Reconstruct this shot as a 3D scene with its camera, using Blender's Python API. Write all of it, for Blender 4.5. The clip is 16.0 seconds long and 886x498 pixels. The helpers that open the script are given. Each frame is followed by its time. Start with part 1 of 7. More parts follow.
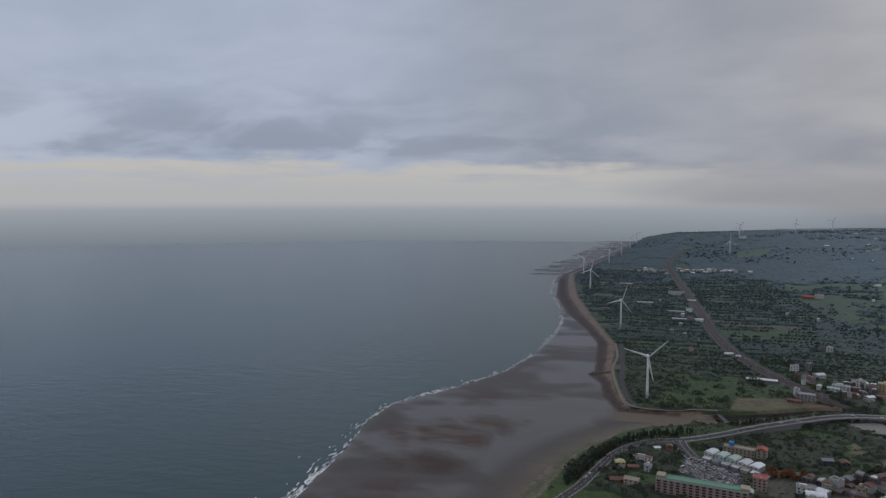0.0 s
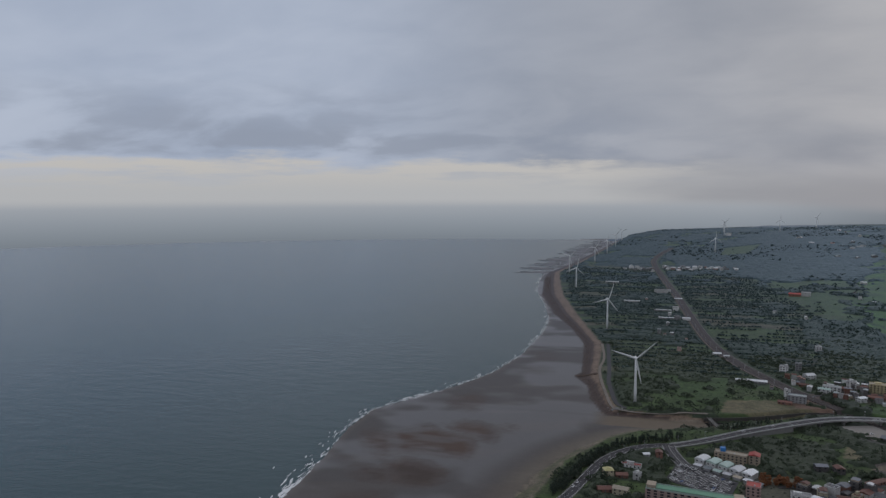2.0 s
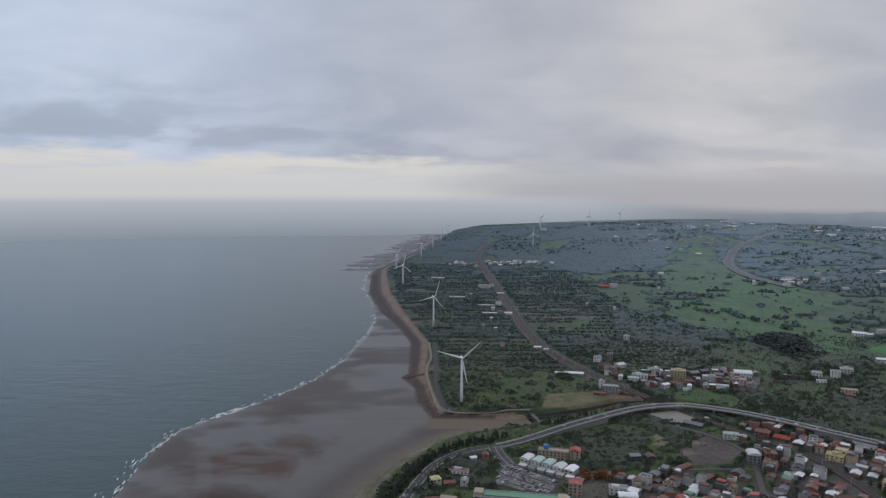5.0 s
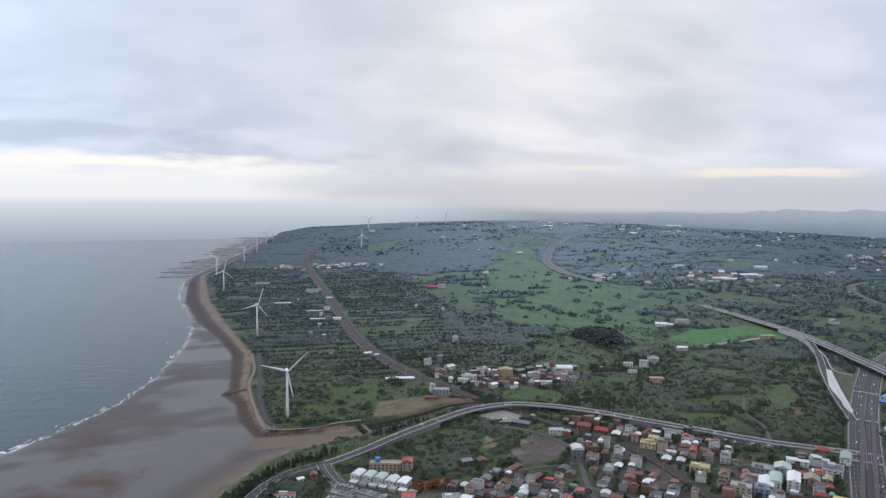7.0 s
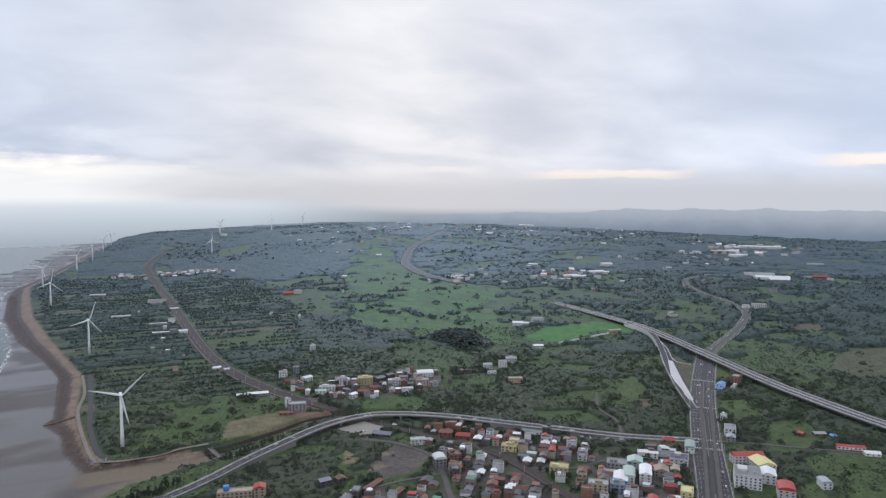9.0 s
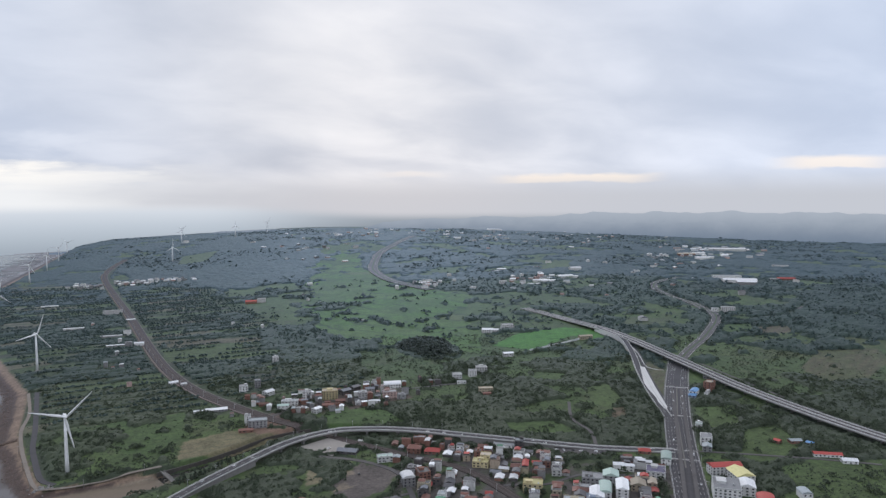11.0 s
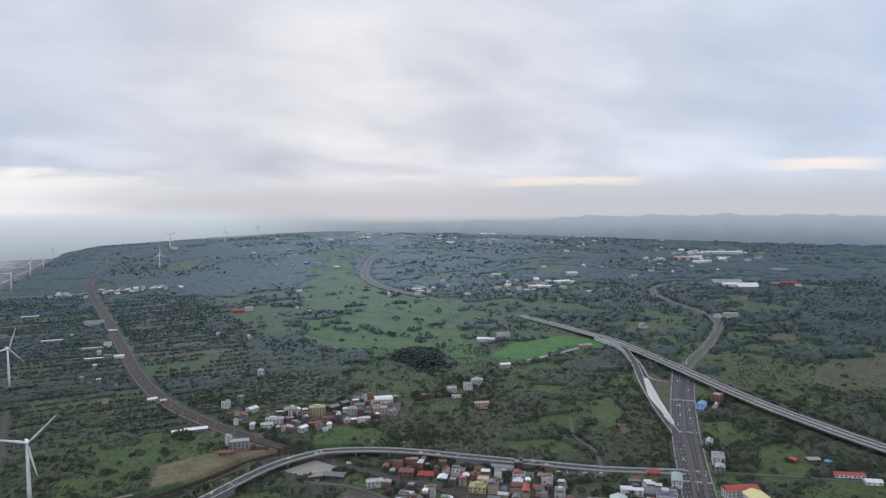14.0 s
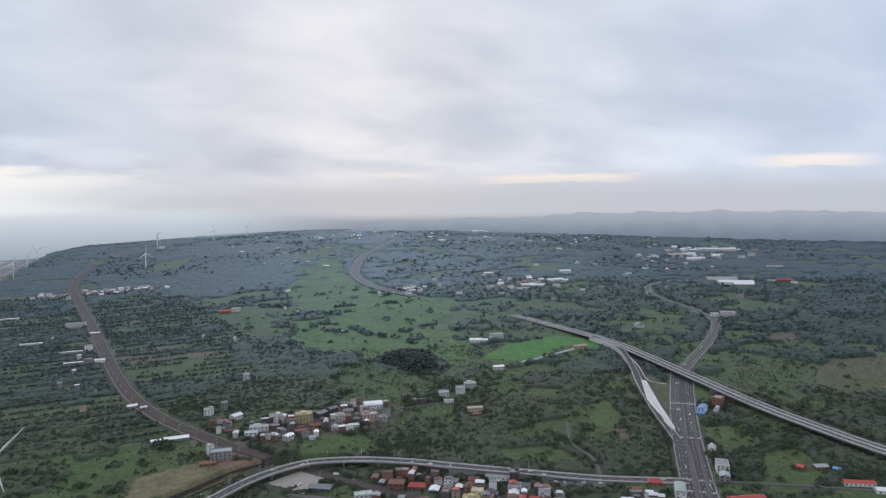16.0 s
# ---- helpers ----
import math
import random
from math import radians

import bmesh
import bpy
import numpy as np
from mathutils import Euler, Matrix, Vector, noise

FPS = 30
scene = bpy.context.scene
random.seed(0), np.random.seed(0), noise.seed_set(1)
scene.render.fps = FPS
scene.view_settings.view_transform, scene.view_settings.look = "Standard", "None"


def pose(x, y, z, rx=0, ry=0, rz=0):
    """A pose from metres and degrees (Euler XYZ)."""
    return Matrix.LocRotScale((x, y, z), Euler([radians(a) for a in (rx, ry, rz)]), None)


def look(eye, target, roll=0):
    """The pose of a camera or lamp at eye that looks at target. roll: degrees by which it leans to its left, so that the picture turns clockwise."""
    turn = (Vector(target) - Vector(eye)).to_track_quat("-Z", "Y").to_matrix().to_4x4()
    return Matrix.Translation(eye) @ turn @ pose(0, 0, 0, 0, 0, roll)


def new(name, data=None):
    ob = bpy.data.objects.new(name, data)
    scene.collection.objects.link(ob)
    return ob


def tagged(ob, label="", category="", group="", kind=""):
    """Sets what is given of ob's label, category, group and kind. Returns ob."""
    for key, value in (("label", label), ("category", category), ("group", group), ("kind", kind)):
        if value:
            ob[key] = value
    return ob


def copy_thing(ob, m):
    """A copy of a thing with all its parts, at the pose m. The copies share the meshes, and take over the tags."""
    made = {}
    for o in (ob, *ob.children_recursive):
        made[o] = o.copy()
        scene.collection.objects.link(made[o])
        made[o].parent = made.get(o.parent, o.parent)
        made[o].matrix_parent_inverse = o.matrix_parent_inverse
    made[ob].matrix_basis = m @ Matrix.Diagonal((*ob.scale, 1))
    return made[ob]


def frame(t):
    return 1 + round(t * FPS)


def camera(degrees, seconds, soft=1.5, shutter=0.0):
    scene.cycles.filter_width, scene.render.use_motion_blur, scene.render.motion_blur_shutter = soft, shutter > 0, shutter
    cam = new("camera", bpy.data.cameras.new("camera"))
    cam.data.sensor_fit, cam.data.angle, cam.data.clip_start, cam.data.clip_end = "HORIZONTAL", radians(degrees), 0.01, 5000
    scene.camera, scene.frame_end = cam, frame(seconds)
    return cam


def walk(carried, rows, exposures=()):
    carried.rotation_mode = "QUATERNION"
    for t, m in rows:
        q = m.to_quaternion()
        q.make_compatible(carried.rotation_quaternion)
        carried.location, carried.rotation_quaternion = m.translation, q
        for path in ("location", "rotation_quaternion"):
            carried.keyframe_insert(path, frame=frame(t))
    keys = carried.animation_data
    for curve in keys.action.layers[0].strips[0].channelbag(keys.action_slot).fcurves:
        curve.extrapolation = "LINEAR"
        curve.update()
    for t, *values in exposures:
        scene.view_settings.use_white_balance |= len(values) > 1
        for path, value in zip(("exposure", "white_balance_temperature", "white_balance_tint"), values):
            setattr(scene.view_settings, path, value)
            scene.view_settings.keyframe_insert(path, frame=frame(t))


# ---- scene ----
cam = camera(65.48, 16.0, 1.4)
PATH = [
    (0, pose(-2.28, -120.05, 306.63, 85.766, 0.000, 16.670)),
    (0.5, pose(-3.66, -111.40, 306.30, 85.680, -0.110, 15.883)),
    (1, pose(-4.81, -102.72, 306.12, 85.668, 0.020, 15.574)),
    (1.5, pose(-5.56, -94.04, 306.24, 85.629, 0.090, 15.680)),
    (2, pose(-5.99, -85.56, 306.73, 85.592, 0.181, 15.489)),
    (2.5, pose(-6.29, -77.39, 307.39, 85.535, 0.260, 14.680)),
    (3, pose(-6.35, -69.33, 308.04, 85.457, 0.271, 13.518)),
    (5.5, pose(-6.06, -27.71, 310.03, 85.206, -0.283, -2.679)),
    (6, pose(-4.60, -18.49, 310.29, 85.258, -0.308, -6.452)),
    (6.5, pose(-2.57, -9.13, 310.57, 85.313, -0.319, -9.807)),
    (7, pose(0.00, 0.00, 310.96, 85.360, -0.309, -12.903)),
    (7.5, pose(3.09, 8.38, 311.44, 85.386, -0.275, -15.535)),
    (8, pose(6.45, 15.96, 312.07, 85.411, -0.172, -17.973)),
    (8.5, pose(10.19, 23.23, 312.75, 85.458, -0.143, -21.591)),
    (9, pose(14.40, 30.92, 313.27, 85.482, -0.069, -24.573)),
    (9.5, pose(18.90, 38.97, 313.75, 85.593, 0.044, -26.041)),
    (12, pose(39.07, 78.40, 313.59, 85.980, 0.351, -27.357)),
    (12.5, pose(43.36, 86.61, 313.98, 86.062, 0.475, -27.349)),
    (13, pose(47.75, 94.94, 314.35, 86.112, 0.584, -27.481)),
    (13.5, pose(52.20, 103.05, 314.58, 86.139, 0.595, -27.637)),
    (14, pose(56.76, 111.18, 314.72, 86.166, 0.622, -27.841)),
    (14.5, pose(61.33, 119.49, 314.87, 86.178, 0.690, -28.049)),
    (15, pose(66.02, 127.79, 314.96, 86.115, 0.731, -28.254)),
    (15.5, pose(70.49, 135.92, 314.91, 86.031, 0.801, -28.418)),
    (16, pose(74.81, 144.00, 314.94, 85.943, 0.842, -28.564)),
]
walk(cam, PATH, [
    (0.0, -0.99), (2.0, -0.99), (3.2, -0.93), (5.4, -0.44), (6.0, -0.23), (6.6, -0.07), (7.2, 0.04), (9.0, 0.07), (12.0, -0.02), (16.0, -0.04),
])

# ---- world: a broken overcast evening sky over a hazy horizon ----
SUN_AZ, SUN_EL = 23.0, 9.0
world = bpy.data.worlds.new("overcast_sky")
scene.world = world
world.use_nodes = True


class Nodes:
    """Small helper to write node trees in few lines."""

    def __init__(self, tree):
        self.tree = tree
        tree.nodes.clear()

    def add(self, kind, **ins):
        node = self.tree.nodes.new("ShaderNode" + kind)
        for key, value in ins.items():
            key = int(key[1:]) if key[0] == "_" and key[1:].isdigit() else key.replace("__", " ")
            self.put(node, key, value)
        return node

    def put(self, node, key, value):
        socket = node.inputs[key]
        if isinstance(value, bpy.types.NodeSocket):
            self.tree.links.new(value, socket)
        elif hasattr(socket.default_value, "__len__") and len(socket.default_value) == 4 and len(value) == 3:
            socket.default_value = (*value, 1)
        else:
            socket.default_value = value

    def math(self, op, a, b=0.0, c=0.0, clamp=False):
        node = self.tree.nodes.new("ShaderNodeMath")
        node.operation, node.use_clamp = op, clamp
        for i, v in enumerate((a, b, c)):
            self.put(node, i, v)
        return node.outputs[0]

    def vmath(self, op, a, b=(0, 0, 0)):
        node = self.tree.nodes.new("ShaderNodeVectorMath")
        node.operation = op
        self.put(node, 0, a)
        self.put(node, 1, b)
        return node.outputs[0]

    def mix(self, f, a, b, blend="MIX"):
        node = self.tree.nodes.new("ShaderNodeMix")
        node.data_type, node.blend_type, node.clamp_factor = "RGBA", blend, True
        for i, v in ((0, f), (6, a), (7, b)):
            self.put(node, i, v)
        return node.outputs[2]

    def smooth(self, v, a, b, lo=0.0, hi=1.0):
        node = self.tree.nodes.new("ShaderNodeMapRange")
        node.interpolation_type = "SMOOTHSTEP"
        for i, x in enumerate((v, a, b, lo, hi)):
            self.put(node, i, x)
        return node.outputs[0]

    def ramp(self, v, stops):
        node = self.tree.nodes.new("ShaderNodeValToRGB")
        while len(node.color_ramp.elements) < len(stops):
            node.color_ramp.elements.new(0.5)
        for e, (p, c) in zip(node.color_ramp.elements, stops):
            e.position, e.color = p, (*c, 1)
        self.put(node, 0, v)
        return node.outputs[0]

    def noise(self, vector, scale, detail=3.0, rough=0.5, warp=0.0):
        node = self.tree.nodes.new("ShaderNodeTexNoise")
        for key, v in (("Vector", vector), ("Scale", scale), ("Detail", detail), ("Roughness", rough), ("Distortion", warp)):
            self.put(node, key, v)
        return node.outputs[0]


def build_sky():
    n = Nodes(world.node_tree)
    way = n.add("TexCoord").outputs["Generated"]
    sep = n.add("SeparateXYZ", Vector=way).outputs
    up = sep[2]
    sky = n.tree.nodes.new("ShaderNodeTexSky")
    sky.sky_type, sky.sun_disc, sky.sun_elevation, sky.sun_rotation = "NISHITA", False, radians(SUN_EL), radians(SUN_AZ)
    clear = n.vmath("MULTIPLY", sky.outputs[0], (0.08, 0.08, 0.08))
    # cloud deck: the direction laid out on a flat layer, so that the clouds crowd towards the horizon
    flat = n.math("ADD", n.math("MAXIMUM", up, 0.0), 0.30)
    deck = n.add("CombineXYZ", X=n.math("DIVIDE", sep[0], flat), Y=n.math("DIVIDE", sep[1], flat), Z=0.0).outputs[0]
    turned = n.add("Mapping", Vector=deck, Location=(0.6, 0.2, 0.0), Rotation=(0, 0, 0.45), Scale=(0.75, 1.0, 1.0)).outputs[0]
    big = n.noise(turned, 0.8, 3.0, 0.5, 0.4)
    fine = n.noise(turned, 3.0, 5.0, 0.5, 0.3)
    body = n.math("ADD", n.math("MULTIPLY", big, 0.62), n.math("MULTIPLY", fine, 0.38))
    lump = n.smooth(body, 0.30, 0.70)
    # brightness round the hidden sun
    a, e = radians(SUN_AZ), radians(SUN_EL)
    sun_way = (math.sin(a) * math.cos(e), math.cos(a) * math.cos(e), math.sin(e))
    dot = n.tree.nodes.new("ShaderNodeVectorMath")
    dot.operation = "DOT_PRODUCT"
    n.put(dot, 0, way)
    n.put(dot, 1, sun_way)
    near = n.math("POWER", n.math("MAXIMUM", dot.outputs["Value"], 0.0), 40.0)
    wide = n.math("POWER", n.math("MAXIMUM", dot.outputs["Value"], 0.0), 6.0)
    dark = n.mix(wide, (0.51, 0.595, 0.75), (0.55, 0.578, 0.645))
    light = n.mix(wide, (0.77, 0.845, 0.985), (0.85, 0.857, 0.90))
    light = n.mix(n.math("MULTIPLY", near, 0.85), light, (0.98, 0.95, 0.93))
    cloud = n.mix(lump, dark, light)
    # brighter cloud far out over the sea, heavier cloud over the coast
    side = n.math("MULTIPLY", n.smooth(sep[0], -0.42, -0.08, 1.24, 0.95), n.smooth(sep[0], 0.15, 0.42, 1.0, 1.11))
    cloud = n.vmath("MULTIPLY", cloud, n.add("CombineXYZ", X=side, Y=side, Z=side).outputs[0])
    # a darker bank low over the sea, ragged at its foot
    drift = n.noise(n.add("Mapping", Vector=way, Scale=(3.0, 3.0, 14.0)).outputs[0], 1.0, 4.0)
    west = n.smooth(n.math("ADD", sep[0], n.math("MULTIPLY", n.math("SUBTRACT", drift, 0.5), 0.5)), 0.24, -0.14)
    ragged = n.math("ADD", up, n.math("MULTIPLY", n.math("SUBTRACT", n.noise(n.add("Mapping", Vector=way, Scale=(4.5, 4.5, 24.0)).outputs[0], 1.0, 6.0, 0.6), 0.5), 0.085))
    bank = n.math("MULTIPLY", n.math("MULTIPLY", n.smooth(ragged, 0.048, 0.066), n.smooth(ragged, 0.165, 0.085)), west)
    cloud = n.mix(n.math("MULTIPLY", bank, n.smooth(fine, 0.60, 0.44, 0.12, 0.70)), cloud, (0.53, 0.59, 0.71))
    # clear pale strip under the bank
    broken = n.smooth(n.noise(n.add("Mapping", Vector=way, Location=(0.4, 2.1, 0.0), Scale=(5.0, 5.0, 42.0)).outputs[0], 1.0, 4.0, 0.55), 0.36, 0.52, 0.45, 1.0)
    strip = n.math("MULTIPLY", n.math("MULTIPLY", n.smooth(ragged, 0.054, 0.038), west), broken)
    cloud = n.mix(strip, cloud, (1.03, 0.985, 0.92))
    # two thin warm breaks low over the land
    az = n.math("ARCTAN2", sep[0], sep[1])
    rag = n.noise(n.add("Mapping", Vector=way, Location=(1.7, 0.3, 0.0), Scale=(14.0, 14.0, 60.0)).outputs[0], 1.0, 4.0)
    lift = n.math("ADD", up, n.math("MULTIPLY", n.math("SUBTRACT", rag, 0.5), 0.014))
    for lo, hi, foot, top, gain in ((0.53, 0.80, 0.020, 0.036, 1.0), (0.90, 1.08, 0.034, 0.054, 0.75), (0.36, 0.50, 0.030, 0.042, 0.35)):
        span = n.math("MULTIPLY", n.smooth(az, lo, lo + 0.07), n.smooth(az, hi, hi - 0.07))
        thin = n.math("MULTIPLY", n.smooth(lift, foot, foot + 0.004), n.smooth(lift, top, top - 0.006))
        cloud = n.mix(n.math("MULTIPLY", n.math("MULTIPLY", span, thin), gain), cloud, (1.08, 0.95, 0.82))
    # haze towards the horizon
    haze = n.mix(west, (0.57, 0.588, 0.63), (0.88, 0.885, 0.88))
    cloud = n.mix(n.smooth(up, 0.05, 0.0), cloud, haze)
    # an overcast sky is brightest overhead
    gain = n.smooth(up, 0.3, 0.9, 1.0, 1.38)
    cloud = n.vmath("MULTIPLY", cloud, n.add("CombineXYZ", X=gain, Y=gain, Z=gain).outputs[0])
    # the deck overhead and behind is plain grey
    grey = n.add("RGBToBW", Color=cloud).outputs[0]
    plain_grey = n.add("CombineXYZ", X=n.math("MULTIPLY", grey, 0.955), Y=n.math("MULTIPLY", grey, 1.0), Z=n.math("MULTIPLY", grey, 1.13)).outputs[0]
    cloud = n.mix(n.math("MAXIMUM", n.smooth(up, 0.28, 0.5), n.smooth(sep[1], 0.3, -0.1)), cloud, plain_grey)
    total = n.vmath("MULTIPLY", n.mix(0.01, cloud, clear), (0.985, 1.0, 1.035))
    # the far sea and land under the horizon, past the end of the ground
    sea = n.ramp(n.math("MULTIPLY", up, -10.0), ((0.03, (0.74, 0.77, 0.82)), (0.16, (0.645, 0.695, 0.765)), (0.33, (0.53, 0.59, 0.665)), (0.50, (0.435, 0.495, 0.565)), (0.63, (0.365, 0.420, 0.487))))
    land = n.mix(n.smooth(up, -0.010, -0.06), (0.40, 0.435, 0.485), (0.19, 0.235, 0.285))
    inland = n.smooth(sep[0], 0.12, 0.42)
    under = n.mix(inland, sea, land)
    total = n.mix(n.smooth(n.math("ADD", up, n.math("MULTIPLY", inland, 0.015)), -0.002, -0.018), total, under)
    back = n.add("Background", Color=total, Strength=1.0)
    n.add("OutputWorld", Surface=back.outputs[0])


build_sky()
sun = new("sun", bpy.data.lights.new("sun", "SUN"))
sun.data.energy, sun.data.angle, sun.data.color = 0.6, radians(25), (1.0, 0.95, 0.9)
sun.matrix_world = look((0, 0, 900), (-900 * math.sin(radians(SUN_AZ)), -900 * math.cos(radians(SUN_AZ)), 900 - 900 * math.tan(radians(28))))


# ---- materials ----
def material(name, colour, rough=0.8, spec=0.3, metal=0.0, vary=0.15, grain=2.0, bump=0.0, rand=0.0, island=0.0, sheen=0.0, stain=0.0):
    """A surface with two scales of variation, an optional random tone per piece and a gloss for haze."""
    m = bpy.data.materials.new(name)
    m.use_nodes = True
    n = Nodes(m.node_tree)
    place = n.add("TexCoord").outputs["Object"]
    a = n.noise(place, grain, 5.0, 0.6)
    b = n.noise(place, grain * 0.13, 3.0, 0.55)
    tone = n.math("ADD", n.math("MULTIPLY", a, 1.2), n.math("MULTIPLY", b, 0.8))
    tone = n.math("ADD", n.math("MULTIPLY", n.math("SUBTRACT", tone, 1.0), vary * 2.2), 1.0)
    if rand:
        r = n.add("ObjectInfo").outputs["Random"]
        tone = n.math("MULTIPLY", tone, n.math("ADD", n.math("MULTIPLY", r, rand * 2), 1 - rand))
    if island:
        r = n.tree.nodes.new("ShaderNodeNewGeometry").outputs["Random Per Island"]
        tone = n.math("MULTIPLY", tone, n.math("ADD", n.math("MULTIPLY", r, island * 2), 1 - island))
    value = n.add("CombineXYZ", X=tone, Y=tone, Z=tone).outputs[0]
    col = n.mix(1.0, (*colour, 1), value, "MULTIPLY")
    if stain:
        s = n.smooth(n.noise(n.add("Mapping", Vector=place, Scale=(1, 1, 0.25)).outputs[0], 0.9, 4.0), 0.5, 0.72)
        col = n.mix(n.math("MULTIPLY", s, stain), col, tuple(c * 0.35 for c in colour))
    p = n.add("BsdfPrincipled", Base__Color=col, Roughness=rough, Metallic=metal, Specular__IOR__Level=spec)
    if bump:
        k = n.add("Bump", Strength=bump, Distance=0.3, Height=a)
        n.put(p, "Normal", k.outputs[0])
    n.add("OutputMaterial", Surface=with_haze_gloss(n, p.outputs[0], sheen))
    return m


def with_haze_gloss(n, shader, amount):
    """Adds a bluish gloss at low view angles that stands in for distance haze."""
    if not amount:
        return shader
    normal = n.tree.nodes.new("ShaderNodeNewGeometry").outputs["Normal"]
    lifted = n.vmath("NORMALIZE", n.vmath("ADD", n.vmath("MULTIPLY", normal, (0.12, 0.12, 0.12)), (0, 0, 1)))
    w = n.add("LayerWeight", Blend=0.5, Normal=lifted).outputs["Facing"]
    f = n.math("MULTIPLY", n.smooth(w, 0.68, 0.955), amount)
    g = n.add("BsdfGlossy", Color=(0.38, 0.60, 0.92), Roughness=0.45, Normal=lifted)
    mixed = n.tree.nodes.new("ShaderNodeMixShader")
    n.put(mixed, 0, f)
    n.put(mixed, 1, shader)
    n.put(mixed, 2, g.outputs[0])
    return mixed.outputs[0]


def ground_material():
    m = bpy.data.materials.new("open_ground")
    m.use_nodes = True
    n = Nodes(m.node_tree)
    place = n.add("TexCoord").outputs["Object"]
    cover = n.add("Attribute")
    cover.attribute_name = "cover"
    wet = n.add("Attribute")
    wet.attribute_name = "wet"
    sand = n.add("Attribute")
    sand.attribute_name = "sand"
    a = n.noise(place, 0.35, 6.0, 0.65)
    b = n.noise(place, 0.035, 4.0, 0.6)
    c = n.noise(place, 0.11, 5.0, 0.7, 0.3)
    tone = n.math("ADD", n.math("MULTIPLY", n.math("SUBTRACT", a, 0.5), 1.5), n.math("ADD", n.math("MULTIPLY", n.math("SUBTRACT", c, 0.5), 1.6), n.math("MULTIPLY", n.math("SUBTRACT", b, 0.5), 0.9)))
    tone = n.math("ADD", n.math("MULTIPLY", tone, n.math("SUBTRACT", 1.0, n.math("MULTIPLY", sand.outputs["Fac"], 0.80))), 1.0)
    col = n.mix(1.0, cover.outputs["Color"], n.add("CombineXYZ", X=tone, Y=tone, Z=tone).outputs[0], "MULTIPLY")
    col = n.mix(n.math("MULTIPLY", n.smooth(c, 0.55, 0.75), n.math("SUBTRACT", 0.4, n.math("MULTIPLY", sand.outputs["Fac"], 0.4))), col, n.mix(1.0, col, (1.35, 1.12, 0.8, 1), "MULTIPLY"))
    rough = n.math("SUBTRACT", 0.95, n.math("MULTIPLY", wet.outputs["Fac"], 0.70))
    k = n.add("Bump", Strength=n.math("MULTIPLY", n.math("SUBTRACT", 1.0, sand.outputs["Fac"]), 0.5), Distance=1.2, Height=a)
    p = n.add("BsdfPrincipled", Base__Color=col, Roughness=rough, Specular__IOR__Level=0.42, Normal=k.outputs[0])
    n.add("OutputMaterial", Surface=with_haze_gloss(n, p.outputs[0], 0.055))
    return m


def sea_material():
    m = bpy.data.materials.new("sea_water")
    m.use_nodes = True
    n = Nodes(m.node_tree)
    place = n.add("TexCoord").outputs["Object"]
    swell = n.noise(n.add("Mapping", Vector=place, Rotation=(0, 0, 0.5), Scale=(0.02, 0.05, 1)).outputs[0], 1.0, 5.0, 0.62)
    chop = n.noise(place, 0.09, 5.0, 0.7)
    patch = n.noise(place, 0.0016, 3.0, 0.5)
    sep = n.add("SeparateXYZ", Vector=place).outputs
    # silty and shallow near the shore
    shore = n.smooth(n.math("ADD", sep[0], n.math("MULTIPLY", patch, 260.0)), -900.0, -150.0)
    deep = n.mix(patch, (0.005, 0.043, 0.062), (0.008, 0.052, 0.072))
    col = n.mix(shore, deep, (0.030, 0.056, 0.056))
    h = n.math("ADD", n.math("MULTIPLY", swell, 0.7), n.math("MULTIPLY", chop, 0.4))
    k = n.add("Bump", Strength=0.6, Distance=2.0, Height=h)
    p = n.add("BsdfPrincipled", Base__Color=col, Roughness=0.2, IOR=1.33, Specular__IOR__Level=0.45, Specular__Tint=(0.38, 0.76, 1.0), Normal=k.outputs[0])
    n.add("OutputMaterial", Surface=p.outputs[0])
    return m


def leaf_material(name, low, high, sheen=0.12, bloom=0.0):
    m = bpy.data.materials.new(name)
    m.use_nodes = True
    n = Nodes(m.node_tree)
    place = n.add("TexCoord").outputs["Object"]
    r = n.tree.nodes.new("ShaderNodeNewGeometry").outputs["Random Per Island"]
    o = n.add("ObjectInfo").outputs["Random"]
    a = n.noise(place, 0.9, 4.0, 0.7)
    b = n.noise(place, 0.012, 3.0, 0.5)
    c = n.noise(place, 0.10, 4.0, 0.7)
    f = n.math("ADD", n.math("MULTIPLY", r, 0.40), n.math("ADD", n.math("MULTIPLY", n.math("SUBTRACT", a, 0.3), 0.6), n.math("MULTIPLY", n.math("SUBTRACT", b, 0.5), 0.9)))
    f = n.math("ADD", f, n.math("MULTIPLY", n.math("SUBTRACT", c, 0.5), 1.3))
    f = n.math("ADD", f, n.math("MULTIPLY", o, 0.12), clamp=True)
    col = n.mix(f, (*low, 1), (*high, 1))
    k = n.add("Bump", Strength=0.8, Distance=0.8, Height=a)
    p = n.add("BsdfPrincipled", Base__Color=col, Roughness=0.75, Specular__IOR__Level=0.25, Normal=k.outputs[0], Sheen__Weight=bloom, Sheen__Roughness=0.7, Sheen__Tint=(0.72, 0.87, 1.0))
    n.add("OutputMaterial", Surface=with_haze_gloss(n, p.outputs[0], sheen))
    return m


